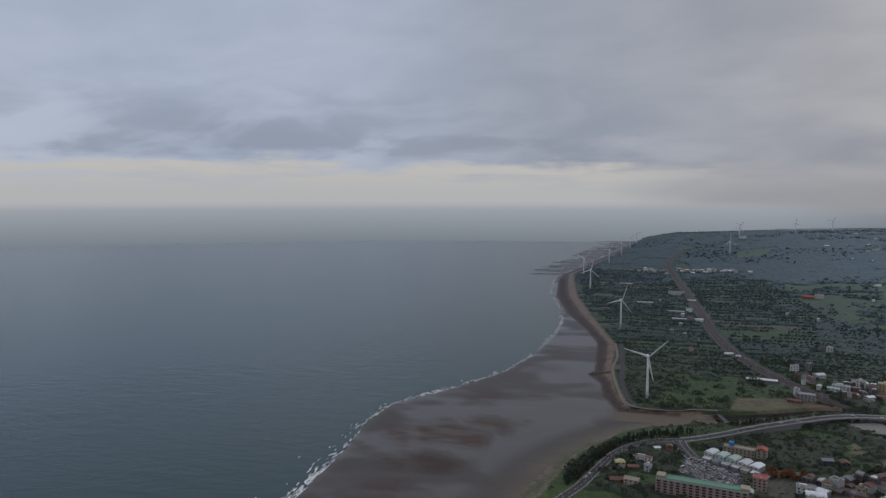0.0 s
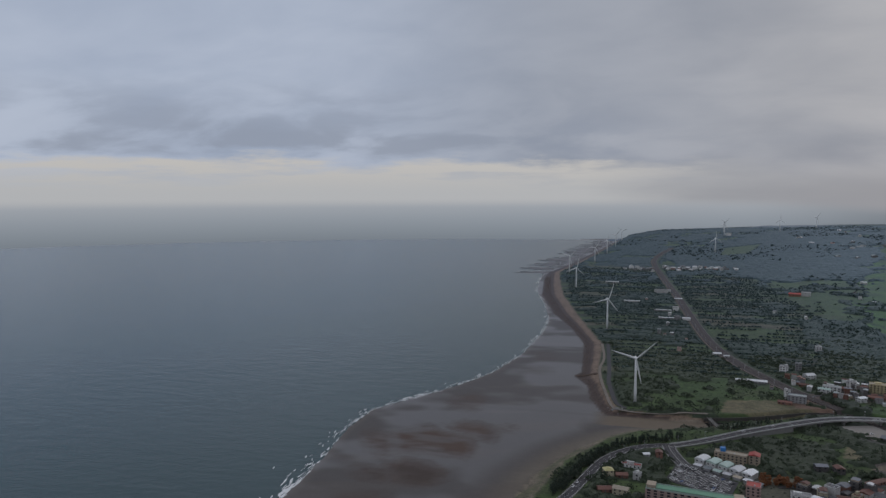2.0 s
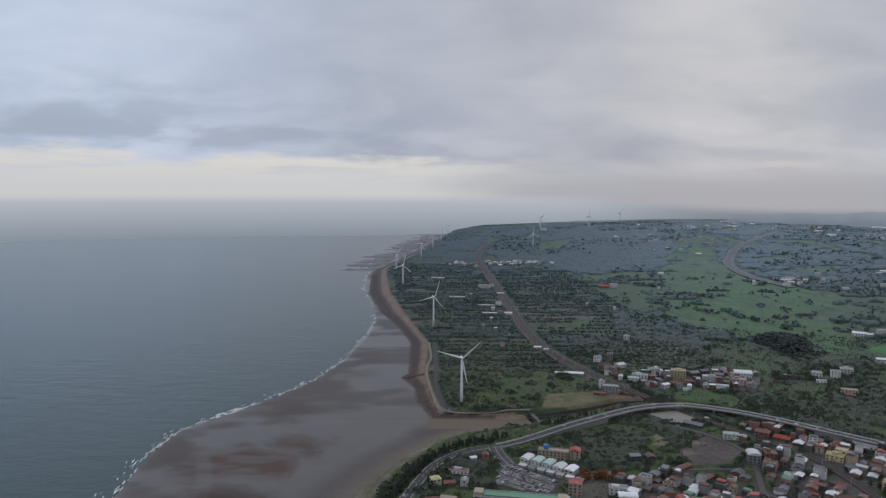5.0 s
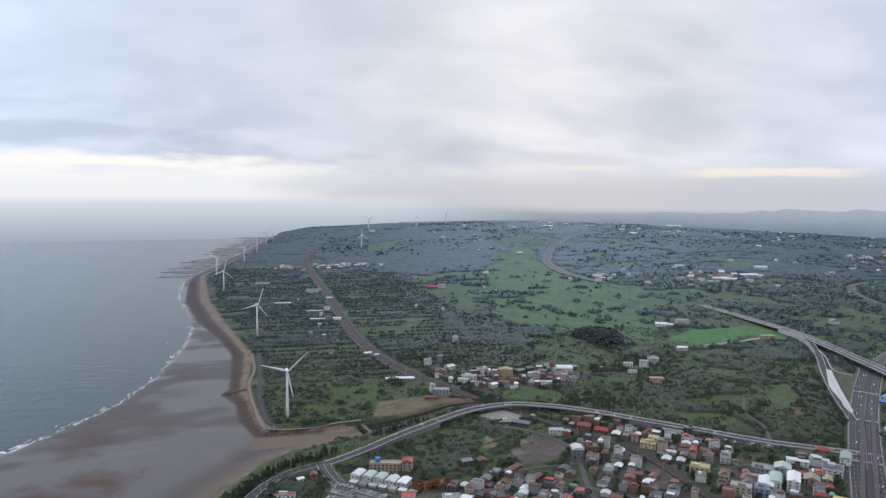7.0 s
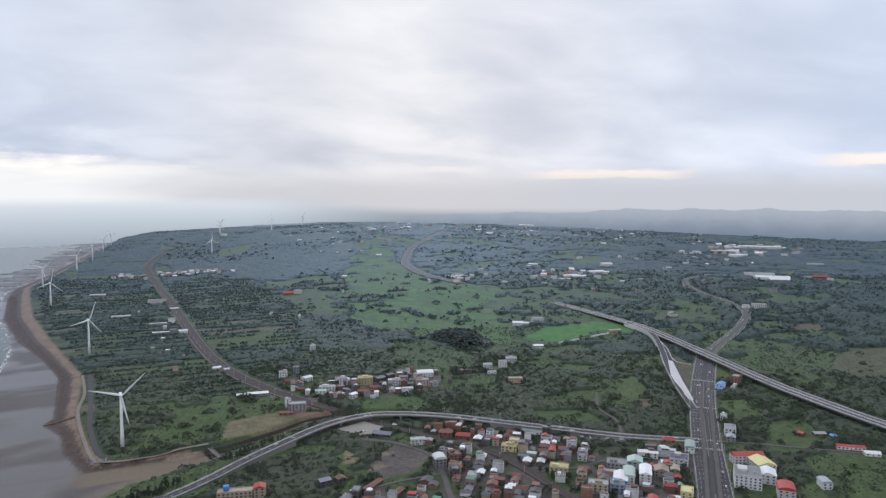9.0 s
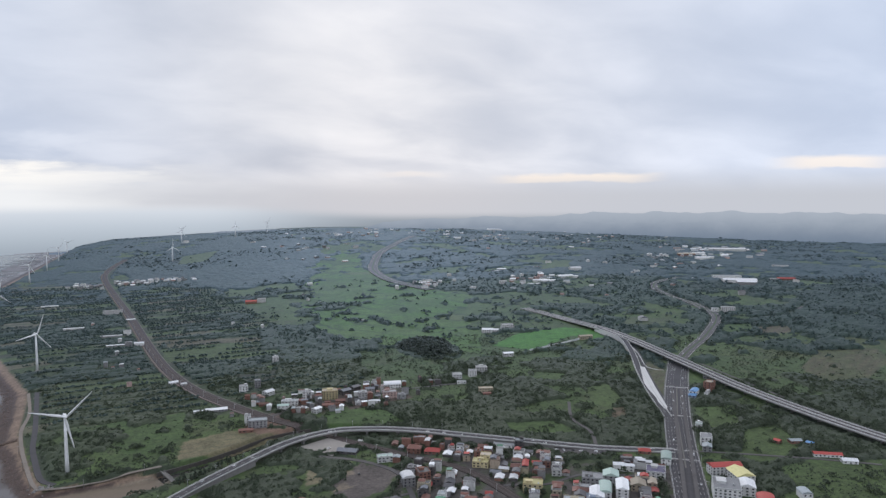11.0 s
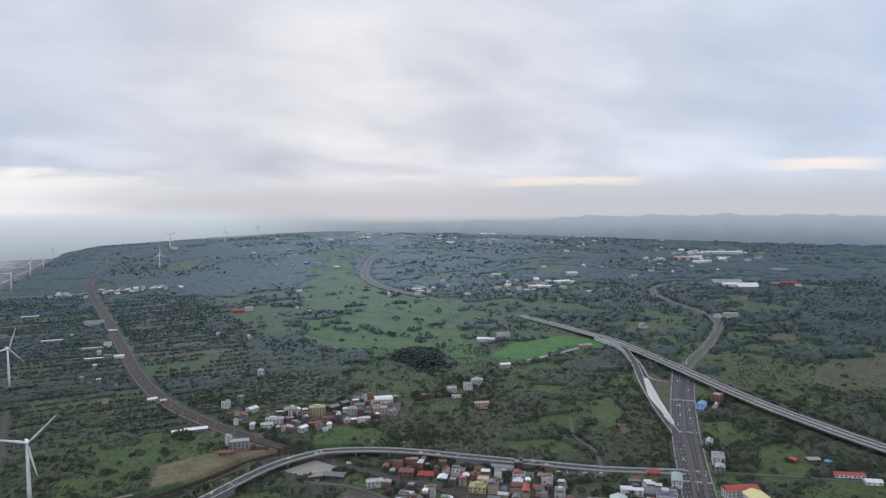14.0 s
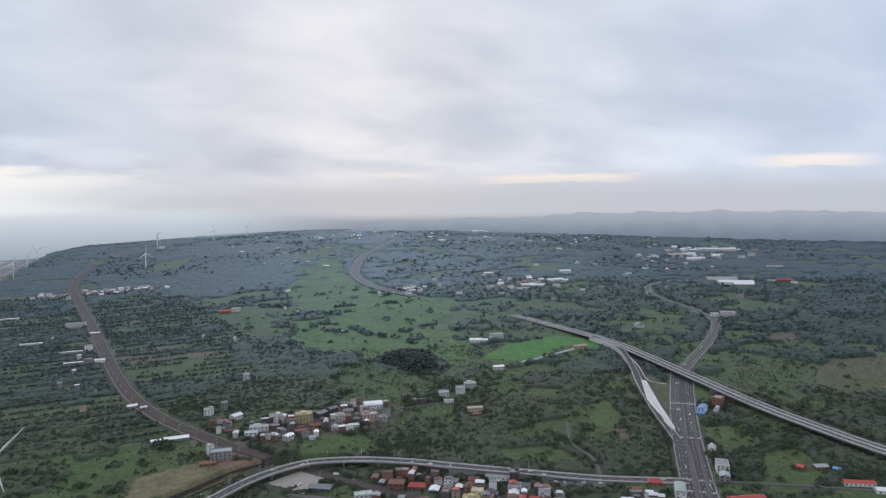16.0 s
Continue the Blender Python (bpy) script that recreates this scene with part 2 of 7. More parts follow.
def hill_material():
    """Far hills, lost in painted haze: a plain backdrop that glows, paler towards the top."""
    m = bpy.data.materials.new("distant_hill_haze_glow")
    m.use_nodes = True
    n = Nodes(m.node_tree)
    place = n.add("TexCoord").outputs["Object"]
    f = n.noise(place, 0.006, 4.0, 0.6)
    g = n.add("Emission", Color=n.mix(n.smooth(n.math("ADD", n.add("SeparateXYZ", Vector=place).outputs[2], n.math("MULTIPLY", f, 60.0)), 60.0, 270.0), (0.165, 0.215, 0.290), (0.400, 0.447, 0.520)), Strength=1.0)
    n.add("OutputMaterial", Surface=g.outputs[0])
    return m


GROUND, SEA = ground_material(), sea_material()
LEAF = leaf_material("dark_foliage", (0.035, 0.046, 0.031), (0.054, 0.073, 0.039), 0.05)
# middle and far foliage: haze put into the base colour, bluer, tufts paler too
LEAF_MID = leaf_material("mid_haze_foliage", (0.022, 0.036, 0.028), (0.046, 0.071, 0.046), 0.06)
TUFT_MID = leaf_material("mid_haze_tree_foliage", (0.030, 0.047, 0.043), (0.051, 0.079, 0.067), 0.04)
LEAF_FAR = leaf_material("far_haze_foliage", (0.017, 0.031, 0.029), (0.038, 0.062, 0.054), 0.076)
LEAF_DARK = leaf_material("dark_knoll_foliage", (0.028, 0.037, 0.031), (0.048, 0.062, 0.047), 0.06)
TUFT_FAR = leaf_material("far_haze_tree_foliage", (0.034, 0.052, 0.052), (0.056, 0.082, 0.078), 0.04)
LEAF_PINE = leaf_material("needle_foliage", (0.022, 0.033, 0.024), (0.050, 0.066, 0.040))
LEAF_RUST = leaf_material("rust_foliage", (0.12, 0.045, 0.018), (0.27, 0.115, 0.045))
BARK = material("bark", (0.10, 0.075, 0.05), 0.9, vary=0.3, grain=6)
WHITE = material("white_coating", (0.74, 0.75, 0.75), 0.45, 0.4, vary=0.05, grain=0.3, stain=0.12)
ASPHALT = material("asphalt", (0.058, 0.056, 0.060), 0.85, 0.3, vary=0.25, grain=0.35, sheen=0.04)
ASPHALT_OLD = material("worn_asphalt", (0.092, 0.086, 0.085), 0.88, 0.3, vary=0.25, grain=0.3, sheen=0.05)
CONCRETE = material("concrete", (0.215, 0.208, 0.200), 0.85, 0.3, vary=0.15, grain=0.5, stain=0.3)
CANAL_WALL = material("dark_wet_concrete", (0.085, 0.078, 0.070), 0.8, 0.35, vary=0.25, grain=0.4, stain=0.4)
CONCRETE_DARK = material("stained_concrete", (0.150, 0.142, 0.130), 0.88, 0.3, vary=0.2, grain=0.5, stain=0.4)
PARAPET = material("pale_concrete", (0.52, 0.515, 0.50), 0.85, 0.3, vary=0.12, grain=0.5, stain=0.2)
PAINT = material("road_paint", (0.50, 0.495, 0.48), 0.7, vary=0.2, grain=1.0)
BAY_PAINT = material("fresh_road_paint", (0.78, 0.78, 0.76), 0.6, vary=0.1, grain=1.0)
BALLAST = material("track_ballast", (0.066, 0.055, 0.052), 0.95, 0.2, vary=0.25, grain=0.8, sheen=0.06)
TRACK = material("rusty_track_bed", (0.076, 0.063, 0.058), 0.9, 0.3, vary=0.2, grain=0.6)
RAIL = material("rusty_rail", (0.11, 0.09, 0.08), 0.6, 0.4, 0.3, vary=0.1)
STEEL = material("galvanised_steel", (0.42, 0.43, 0.44), 0.5, 0.5, 0.6, vary=0.1)
TRACKWAY = material("worn_bank_track", (0.20, 0.175, 0.150), 0.92, 0.2, vary=0.25, grain=0.3)
SERVICE = material("pinkish_grey_gravel", (0.125, 0.105, 0.097), 0.92, 0.2, vary=0.2, grain=0.3)
GRAVEL = material("pale_gravel", (0.27, 0.25, 0.225), 0.95, 0.2, vary=0.2, grain=0.3)
ROCK = material("dark_brown_rock", (0.105, 0.076, 0.060), 0.85, 0.35, vary=0.3, grain=0.6, island=0.3)
REEF = material("wet_reef_rock", (0.13, 0.12, 0.115), 0.55, 0.4, vary=0.3, grain=0.2, island=0.25, sheen=0.06)
FOAM = material("sea_foam", (0.72, 0.73, 0.73), 0.8, vary=0.15, grain=0.5)
CANAL = material("canal_water", (0.040, 0.038, 0.034), 0.18, 0.5, vary=0.2, grain=0.05)
GRASS = material("cut_grass", (0.062, 0.105, 0.030), 0.95, 0.2, vary=0.25, grain=0.3, sheen=0.06)
GLASS = material("dark_window_glass", (0.030, 0.034, 0.040), 0.12, 0.5, vary=0.1)
RUBBER = material("tyre_rubber", (0.02, 0.02, 0.02), 0.85)
HILL = hill_material()
PLASTIC_BLUE = material("blue_plastic", (0.05, 0.20, 0.50), 0.5, vary=0.1)
WALL = {key: material(key + "_wall", c, 0.85, 0.25, vary=0.16, grain=0.6, rand=0.25, stain=0.5) for key, c in {
    "white": (0.56, 0.56, 0.545), "cream": (0.40, 0.355, 0.26), "grey": (0.25, 0.25, 0.25), "dark": (0.105, 0.098, 0.096),
    "brick": (0.205, 0.110, 0.085), "pink": (0.42, 0.31, 0.28), "blue": (0.24, 0.29, 0.36), "tan": (0.36, 0.30, 0.23), "yellow": (0.52, 0.45, 0.27)}.items()}
ROOF = {key: material(key + "_roof", c, 0.6, 0.35, vary=0.16, grain=0.5, rand=0.25, stain=0.4) for key, c in {
    "white": (0.64, 0.65, 0.655), "grey": (0.27, 0.30, 0.31), "dark": (0.10, 0.10, 0.105), "red": (0.34, 0.060, 0.050), "rust": (0.155, 0.072, 0.056),
    "green": (0.11, 0.24, 0.16), "mint": (0.33, 0.42, 0.375), "blue": (0.11, 0.23, 0.40), "tan": (0.36, 0.31, 0.24), "yellow": (0.50, 0.46, 0.22), "purple": (0.11, 0.10, 0.16),
    "slate": (0.17, 0.18, 0.20), "felt": (0.24, 0.245, 0.25)}.items()}


# ---- the lie of the land ----
# spot heights of the land: x, y, z in metres
SPOTS = [
    (0, 924, 5), (-60, 1485, 5), (-180, 2129, 5), (-150, 2700, 8), (-110, 3300, 10),
    (0, 550, 8), (200, 700, 9), (400, 700, 10), (600, 560, 10), (300, 900, 10),
    (450, 1040, 16), (150, 1300, 10), (80, 2080, 12), (440, 2080, 20), (560, 1000, 20),
    (820, 800, 20), (830, 920, 24), (790, 1140, 26), (800, 1320, 34), (1220, 1120, 50),
    (1540, 1330, 84), (800, 2050, 76), (350, 3250, 44), (-110, 3950, 9), (-90, 4600, 30), (180, 4700, 68), (480, 4050, 78), (800, 4230, 128),
    (1030, 4450, 128), (1500, 4300, 118), (2000, 3900, 106), (2700, 3600, 92),
    (3300, 2900, 55), (3700, 2500, 50), (1150, 500, 20), (2300, 1800, 72),
]


def land_height(x, y):
    """Height of the open land at x, y (numbers or arrays)."""
    x, y = np.asarray(x, float), np.asarray(y, float)
    top, low = 0.0, 1e-12
    for px, py, pz in SPOTS:
        wide = 170 + 0.10 * math.hypot(px, py)
        w = np.exp(-((x - px) ** 2 + (y - py) ** 2) / (2 * wide * wide)) + 1e-4 / (1 + ((x - px) ** 2 + (y - py) ** 2) / 1e6) ** 2
        top, low = top + w * pz, low + w
    # the land falls to the shore along the far coast
    return np.where(y > 2900, np.minimum(top / low, 8 + 0.19 * np.maximum(0, x + 150)), top / low)


def along(y, table):
    """x of a line along the coast at y, from (y, x) pairs."""
    return np.interp(y, [a for a, _ in table], [b for _, b in table])


# waterline, foot of the sea bank and its inland edge: y, x
WATER = [(200, -335), (490, -345), (640, -355), (740, -368), (820, -366), (880, -333), (930, -302), (1010, -263), (1075, -238), (1225, -211), (1440, -200), (1590, -202), (1850, -242), (2130, -304), (2400, -332), (2640, -345), (3057, -300), (3530, -250), (3950, -205), (4540, -150), (5200, -90)]
FOOT = [(200, -215), (450, -150), (649, -108), (699, -88), (745, -67), (800, -30), (817, -14), (835, 10), (849, 88), (876, 88), (882, -40), (957, -65), (1029, -73), (1080, -97), (1092, -97), (1110, -88), (1348, -100), (1522, -143), (1704, -202), (2043, -275), (2455, -320), (2640, -330), (3057, -270), (3530, -222), (3950, -180), (4540, -128), (5200, -75)]
EDGE = [(200, -180), (450, -125), (644, -85), (687, -77), (716, -61), (774, -32), (811, 4), (830, 47), (843, 100), (884, 102), (892, -20), (985, -43), (1114, -61), (1329, -64), (1439, -89), (1681, -142), (2015, -210), (2423, -262), (2640, -285), (3057, -232), (3530, -190), (3950, -150), (4540, -105), (5200, -55)]
CANAL_LINE = [(92, 872), (136, 884), (182, 903), (211, 919), (241, 931), (285, 932), (330, 905)]


def near_line(x, y, line):
    """Distance of points to a polyline."""
    x, y = np.asarray(x, float), np.asarray(y, float)
    best = np.full(x.shape, 1e9)
    for (ax, ay), (bx, by) in zip(line, line[1:]):
        dx, dy = bx - ax, by - ay
        t = np.clip(((x - ax) * dx + (y - ay) * dy) / (dx * dx + dy * dy), 0, 1)
        best = np.minimum(best, np.hypot(x - ax - t * dx, y - ay - t * dy))
    return best


def inside(x, y, ring):
    """Which points lie in a polygon."""
    x, y = np.asarray(x, float), np.asarray(y, float)
    odd = np.zeros(x.shape, bool)
    for (ax, ay), (bx, by) in zip(ring, ring[1:] + ring[:1]):
        cross = (ay > y) != (by > y)
        odd ^= cross & (x < (bx - ax) * (y - ay) / (by - ay + 1e-9) + ax)
    return odd


def step(v, a, b):
    t = np.clip((v - a) / (b - a), 0, 1)
    return t * t * (3 - 2 * t)


def ground_height(x, y):
    """Height of the ground sheet: sea bed, sand flat, sea bank and land, with the canal cut in."""
    x, y = np.asarray(x, float), np.asarray(y, float)
    w, f, e = along(y, WATER), along(y, FOOT), along(y, EDGE)
    land = land_height(x, y)
    bank = np.where(x < f, 0.9 * np.clip((x - w) / (f - w), 0, 1), 0.9 + (np.minimum(land, 6) - 0.9) * step(x, f, e))
    bed = np.maximum(-6, (x - w) * 0.02)
    z = np.where(x < w, bed, np.where(x < e, bank, np.minimum(6, land) + (land - np.minimum(6, land)) * step(x, e, e + 60)))
    c = near_line(x, y, CANAL_LINE)
    return z + (1.2 - z) * step(c, 15, 9) * (x > 85)


# hash noise on a lattice, smooth, for land cover
def value_noise(x, y, size, seed=0):
    x, y = np.asarray(x, float) / size, np.asarray(y, float) / size
    i, j = np.floor(x).astype(np.int64), np.floor(y).astype(np.int64)

    def lattice(a, b):
        h = (a * 374761393 + b * 668265263 + seed * 974634121) & 0xFFFFFFFF
        h = ((h ^ (h >> 13)) * 1274126177) & 0xFFFFFFFF
        return ((h ^ (h >> 16)) & 0xFFFF) / 65535.0

    u, v = x - i, y - j
    u, v = u * u * (3 - 2 * u), v * v * (3 - 2 * v)
    return (lattice(i, j) * (1 - u) + lattice(i + 1, j) * u) * (1 - v) + (lattice(i, j + 1) * (1 - u) + lattice(i + 1, j + 1) * u) * v


def fractal(x, y, size, seed=0):
    return 0.55 * value_noise(x, y, size, seed) + 0.3 * value_noise(x, y, size / 2.3, seed + 1) + 0.15 * value_noise(x, y, size / 5.1, seed + 2)


# fields and yards
MEADOW = [(1052, 3170), (833, 2728), (612, 2122), (530, 1822), (500, 1515), (500, 1384), (534, 1301), (589, 1290), (650, 1330), (687, 1190), (720, 1250), (794, 1404), (953, 1730), (892, 1885), (900, 2224), (975, 2580), (1120, 2962)]
GREEN_FIELD = [(725, 1203), (821, 1261), (940, 1257), (975, 1200), (940, 1110), (905, 1185), (773, 1131)]
TAN_FIELD = [(112, 905), (128, 965), (185, 975), (245, 955), (255, 940), (205, 915), (160, 905)]
YARD = [(246, 872), (296, 887), (312, 857), (276, 826)]
LOT = [(245, 755), (301, 792), (330, 749), (299, 703), (258, 699)]
CAR_PARK = [(30, 652), (46, 705), (60, 703), (103, 662), (92, 628), (72, 627)]
PLOT = [(510, 683), (557, 659), (543, 634), (487, 647)]
SIDE_PARK = [(522, 724), (572, 684), (557, 669), (508, 704)]
TOWN = [(150, 560), (160, 660), (240, 690), (262, 640), (300, 700), (340, 760), (400, 785), (470, 745), (505, 670), (600, 625), (560, 540), (500, 430), (200, 430)]
VILLAGE = [(225, 960), (250, 1060), (290, 1085), (460, 1070), (455, 985), (340, 980), (290, 955)]
GRASSLAND = [(640, 600), (760, 720), (850, 700), (840, 480), (800, 380), (600, 380)]

# small fields between the woods: ring, base colour, cover of trees on it
FIELDS = [
    ([(706, 892), (748, 894), (721, 828), (675, 799), (670, 827)], (0.066, 0.098, 0.034)),
    ([(679, 797), (695, 794), (672, 764), (641, 762)], (0.120, 0.092, 0.064)),
    ([(1221, 1080), (1279, 1050), (1222, 1006), (1155, 1026)], (0.058, 0.098, 0.032)),
    ([(1119, 1251), (1186, 1171), (1093, 1160), (1057, 1206)], (0.072, 0.090, 0.045)),
    ([(1024, 1640), (1172, 1514), (1180, 1376), (1080, 1454)], (0.062, 0.092, 0.036)),
    ([(1261, 1027), (1319, 998), (1282, 957), (1220, 974)], (0.095, 0.082, 0.055)),
    ([(1204, 851), (1300, 800), (1234, 740), (1109, 704), (1036, 723), (1075, 792)], (0.088, 0.082, 0.046)),
    ([(776, 743), (832, 722), (777, 669), (729, 667), (742, 705)], (0.064, 0.098, 0.034)),
    ([(765, 650), (819, 642), (770, 576), (688, 561), (682, 589)], (0.058, 0.092, 0.032)),
    ([(514, 823), (575, 797), (580, 738), (502, 786)], (0.060, 0.098, 0.032)),
    ([(689, 1009), (729, 970), (692, 941), (662, 972)], (0.062, 0.096, 0.034)),
    ([(784, 1238), (810, 1196), (742, 1127), (724, 1169)], (0.056, 0.090, 0.032)),
    ([(153, 1640), (352, 1542), (343, 1502), (150, 1590)], (0.100, 0.092, 0.060)),
    ([(153, 1539), (307, 1490), (280, 1372), (151, 1423)], (0.062, 0.092, 0.034)),
    ([(28, 1092), (145, 1089), (133, 999), (106, 926), (59, 955)], (0.054, 0.092, 0.030)),
    ([(316, 993), (396, 957), (402, 881), (304, 923)], (0.056, 0.096, 0.031)),
    ([(893, 958), (884, 911), (830, 848), (770, 790), (806, 862), (850, 930)], (0.085, 0.082, 0.048)),
    ([(-29, 1364), (43, 1338), (49, 1273), (-23, 1282)], (0.062, 0.086, 0.038)),
    ([(350, 3130), (475, 3178), (600, 3560), (420, 3450)], (0.070, 0.100, 0.045))]
WOODS = [[(130, 3300), (160, 2860), (300, 2500), (450, 2250), (743, 2581), (1000, 3150), (1080, 4200), (900, 4700), (560, 3700), (475, 3178), (350, 3130), (272, 3624)], [(166, 1399), (312, 1348), (303, 1251), (180, 1313)], [(400, 1650), (484, 1512), (476, 1154), (372, 1105), (300, 1176)], [(500, 930), (560, 990), (650, 950), (650, 860), (560, 850)]]

# banks of dark weed on the sand flat: ring, strength
WEED = [
    ([(-339, 715), (-333, 739), (-306, 742), (-280, 678), (-293, 665), (-317, 678)], 0.8), ([(-306, 742), (-268, 774), (-205, 741), (-185, 715), (-188, 684), (-233, 681), (-279, 688)], 0.95),
    ([(-242, 796), (-221, 807), (-177, 783), (-163, 770), (-164, 737), (-192, 749)], 0.9), ([(-170, 804), (-154, 806), (-149, 788), (-161, 782)], 0.8),
    ([(-277, 660), (-244, 646), (-214, 637), (-199, 608), (-214, 591), (-239, 592), (-262, 618)], 0.95), ([(-317, 608), (-299, 626), (-262, 618), (-254, 596), (-285, 590)], 0.8),
    ([(-272, 906), (-235, 942), (-214, 877), (-224, 854), (-256, 865)], 0.55), ([(-209, 1239), (-156, 1264), (-128, 1207), (-167, 1177)], 0.3), ([(-193, 1133), (-136, 1128), (-145, 1083), (-182, 1094)], 0.3),
    ([(-300, 540), (-250, 560), (-200, 520), (-230, 470), (-300, 480)], 0.6)]

# roads: centre lines
BRIDGE = [(43, 757), (85, 781), (130, 812), (187, 846), (222, 868), (255, 882), (285, 887), (314, 884), (362, 859), (406, 823), (434, 796), (500, 738), (560, 692), (632, 640)]
COAST_ROAD = [(-118, 430), (-90, 530), (-66, 590), (-54, 631), (-34, 695), (-8, 733), (20, 751), (43, 757)]
ACCESS = [(38, 757), (40, 740), (46, 715), (54, 690)]
BOULEVARD = [(380, 360), (450, 432), (534, 518), (640, 635), (735, 735), (830, 828), (940, 930)]
UPHILL = [(940, 930), (1020, 979), (1100, 1022), (1165, 1062), (1233, 1107), (1280, 1150), (1308, 1205), (1335, 1267), (1352, 1344), (1399, 1453), (1457, 1521), (1525, 1558), (1610, 1575)]
HIGHWAY = [(870, 260), (863, 400), (862, 500), (864, 562), (871, 643), (888, 757), (925, 911), (958, 1050), (975, 1150), (982, 1260), (984, 1400), (975, 1520), (950, 1680), (905, 1840), (890, 2000), (892, 2120), (920, 2280), (985, 2500), (1150, 2850), (1316, 3080), (1480, 3320), (1650, 3560)]
RAMP = [(978, 1190), (962, 1100), (930, 1040), (885, 975), (840, 915), (778, 826), (718, 730)]
RAILWAY = [(404, 440), (406, 560), (404, 620), (400, 674), (388, 727), (345, 800), (305, 870), (275, 935), (241, 1003), (207, 1090), (175, 1190), (154, 1300), (140, 1450), (128, 1720), (116, 2050), (96, 2480), (80, 2960), (120, 3250), (180, 3500)]
LANE = [(262, 832), (301, 795), (324, 744), (316, 690), (299, 632), (285, 560)]
BANK_TRACK = [(-64, 1330), (-55, 1210), (-59, 1126), (-53, 1048), (-43, 974), (-32, 912), (-18, 893), (35, 889), (95, 893)]
DYKE_ROAD = [(-52, 1330), (-43, 1131), (-41, 1047), (-35, 987), (-26, 925), (-12, 902)]
TRAILS = [
    [(560, 692), (590, 740), (600, 790), (640, 850)],
    [(640, 640), (690, 600), (760, 540), (800, 500)], [(316, 690), (250, 690), (180, 670), (140, 660)], [(404, 560), (330, 600), (299, 632)],
    [(420, 600), (470, 560), (520, 515)], [(408, 660), (450, 640), (500, 640), (560, 600)], [(240, 1003), (300, 1030), (380, 1030), (450, 1030), (520, 1020), (560, 1010)],
    [(1233, 1107), (1300, 1080), (1400, 1060), (1500, 1090)], [(1610, 1575), (1700, 1500), (1760, 1450)], [(900, 560), (905, 640), (930, 760), (960, 900)]]
ROADS = [(BRIDGE, 13), (COAST_ROAD, 11), (ACCESS, 16), (BOULEVARD, 40), (UPHILL, 24), ([p for p in HIGHWAY if p[1] < 1450], 24), ([p for p in HIGHWAY if p[1] > 1830], 38), (RAMP, 24), (RAILWAY[:9], 15), (RAILWAY[8:], 30), (LANE, 7), (BANK_TRACK, 6), (DYKE_ROAD, 9)] + [(t, 4) for t in TRAILS]


def clear_of_roads(x, y, spare=3.0):
    ok = np.ones(np.shape(x), bool)
    for line, width in ROADS:
        ok &= near_line(x, y, line) > width / 2 + spare
    return ok & (near_line(x, y, CANAL_LINE) > 16)


def strips(x, y):
    """Long narrow fields of the coastal plain: strip number, place across the strip, tone."""
    v = y + 0.10 * x + 14 * value_noise(x, y, 160, 5)
    wide = 38.0
    k = np.floor(v / wide)
    u = v / wide - k
    plot = np.floor((x + 53 * k) / 130)
    tone = value_noise(k * 7.31 + 0.5, plot * 3.77 + 0.5, 1.0, 9)
    return u, tone


def plain(x, y):
    """1 on the coastal plain with its strip fields."""
    return step(y, 1020, 1150) * (1 - step(y, 2700, 3000)) * (1 - step(x + 0.05 * (y - 1500), 330, 470)) * (x > along(y, EDGE))


def warped(x, y):
    """Bent coordinates, for ragged edges of meadow and scrub."""
    k = step(np.hypot(x, y), 700, 1300)
    return x + k * 90 * (fractal(x, y, 170, 51) - 0.5), y + k * 160 * (fractal(x, y, 150, 57) - 0.5)


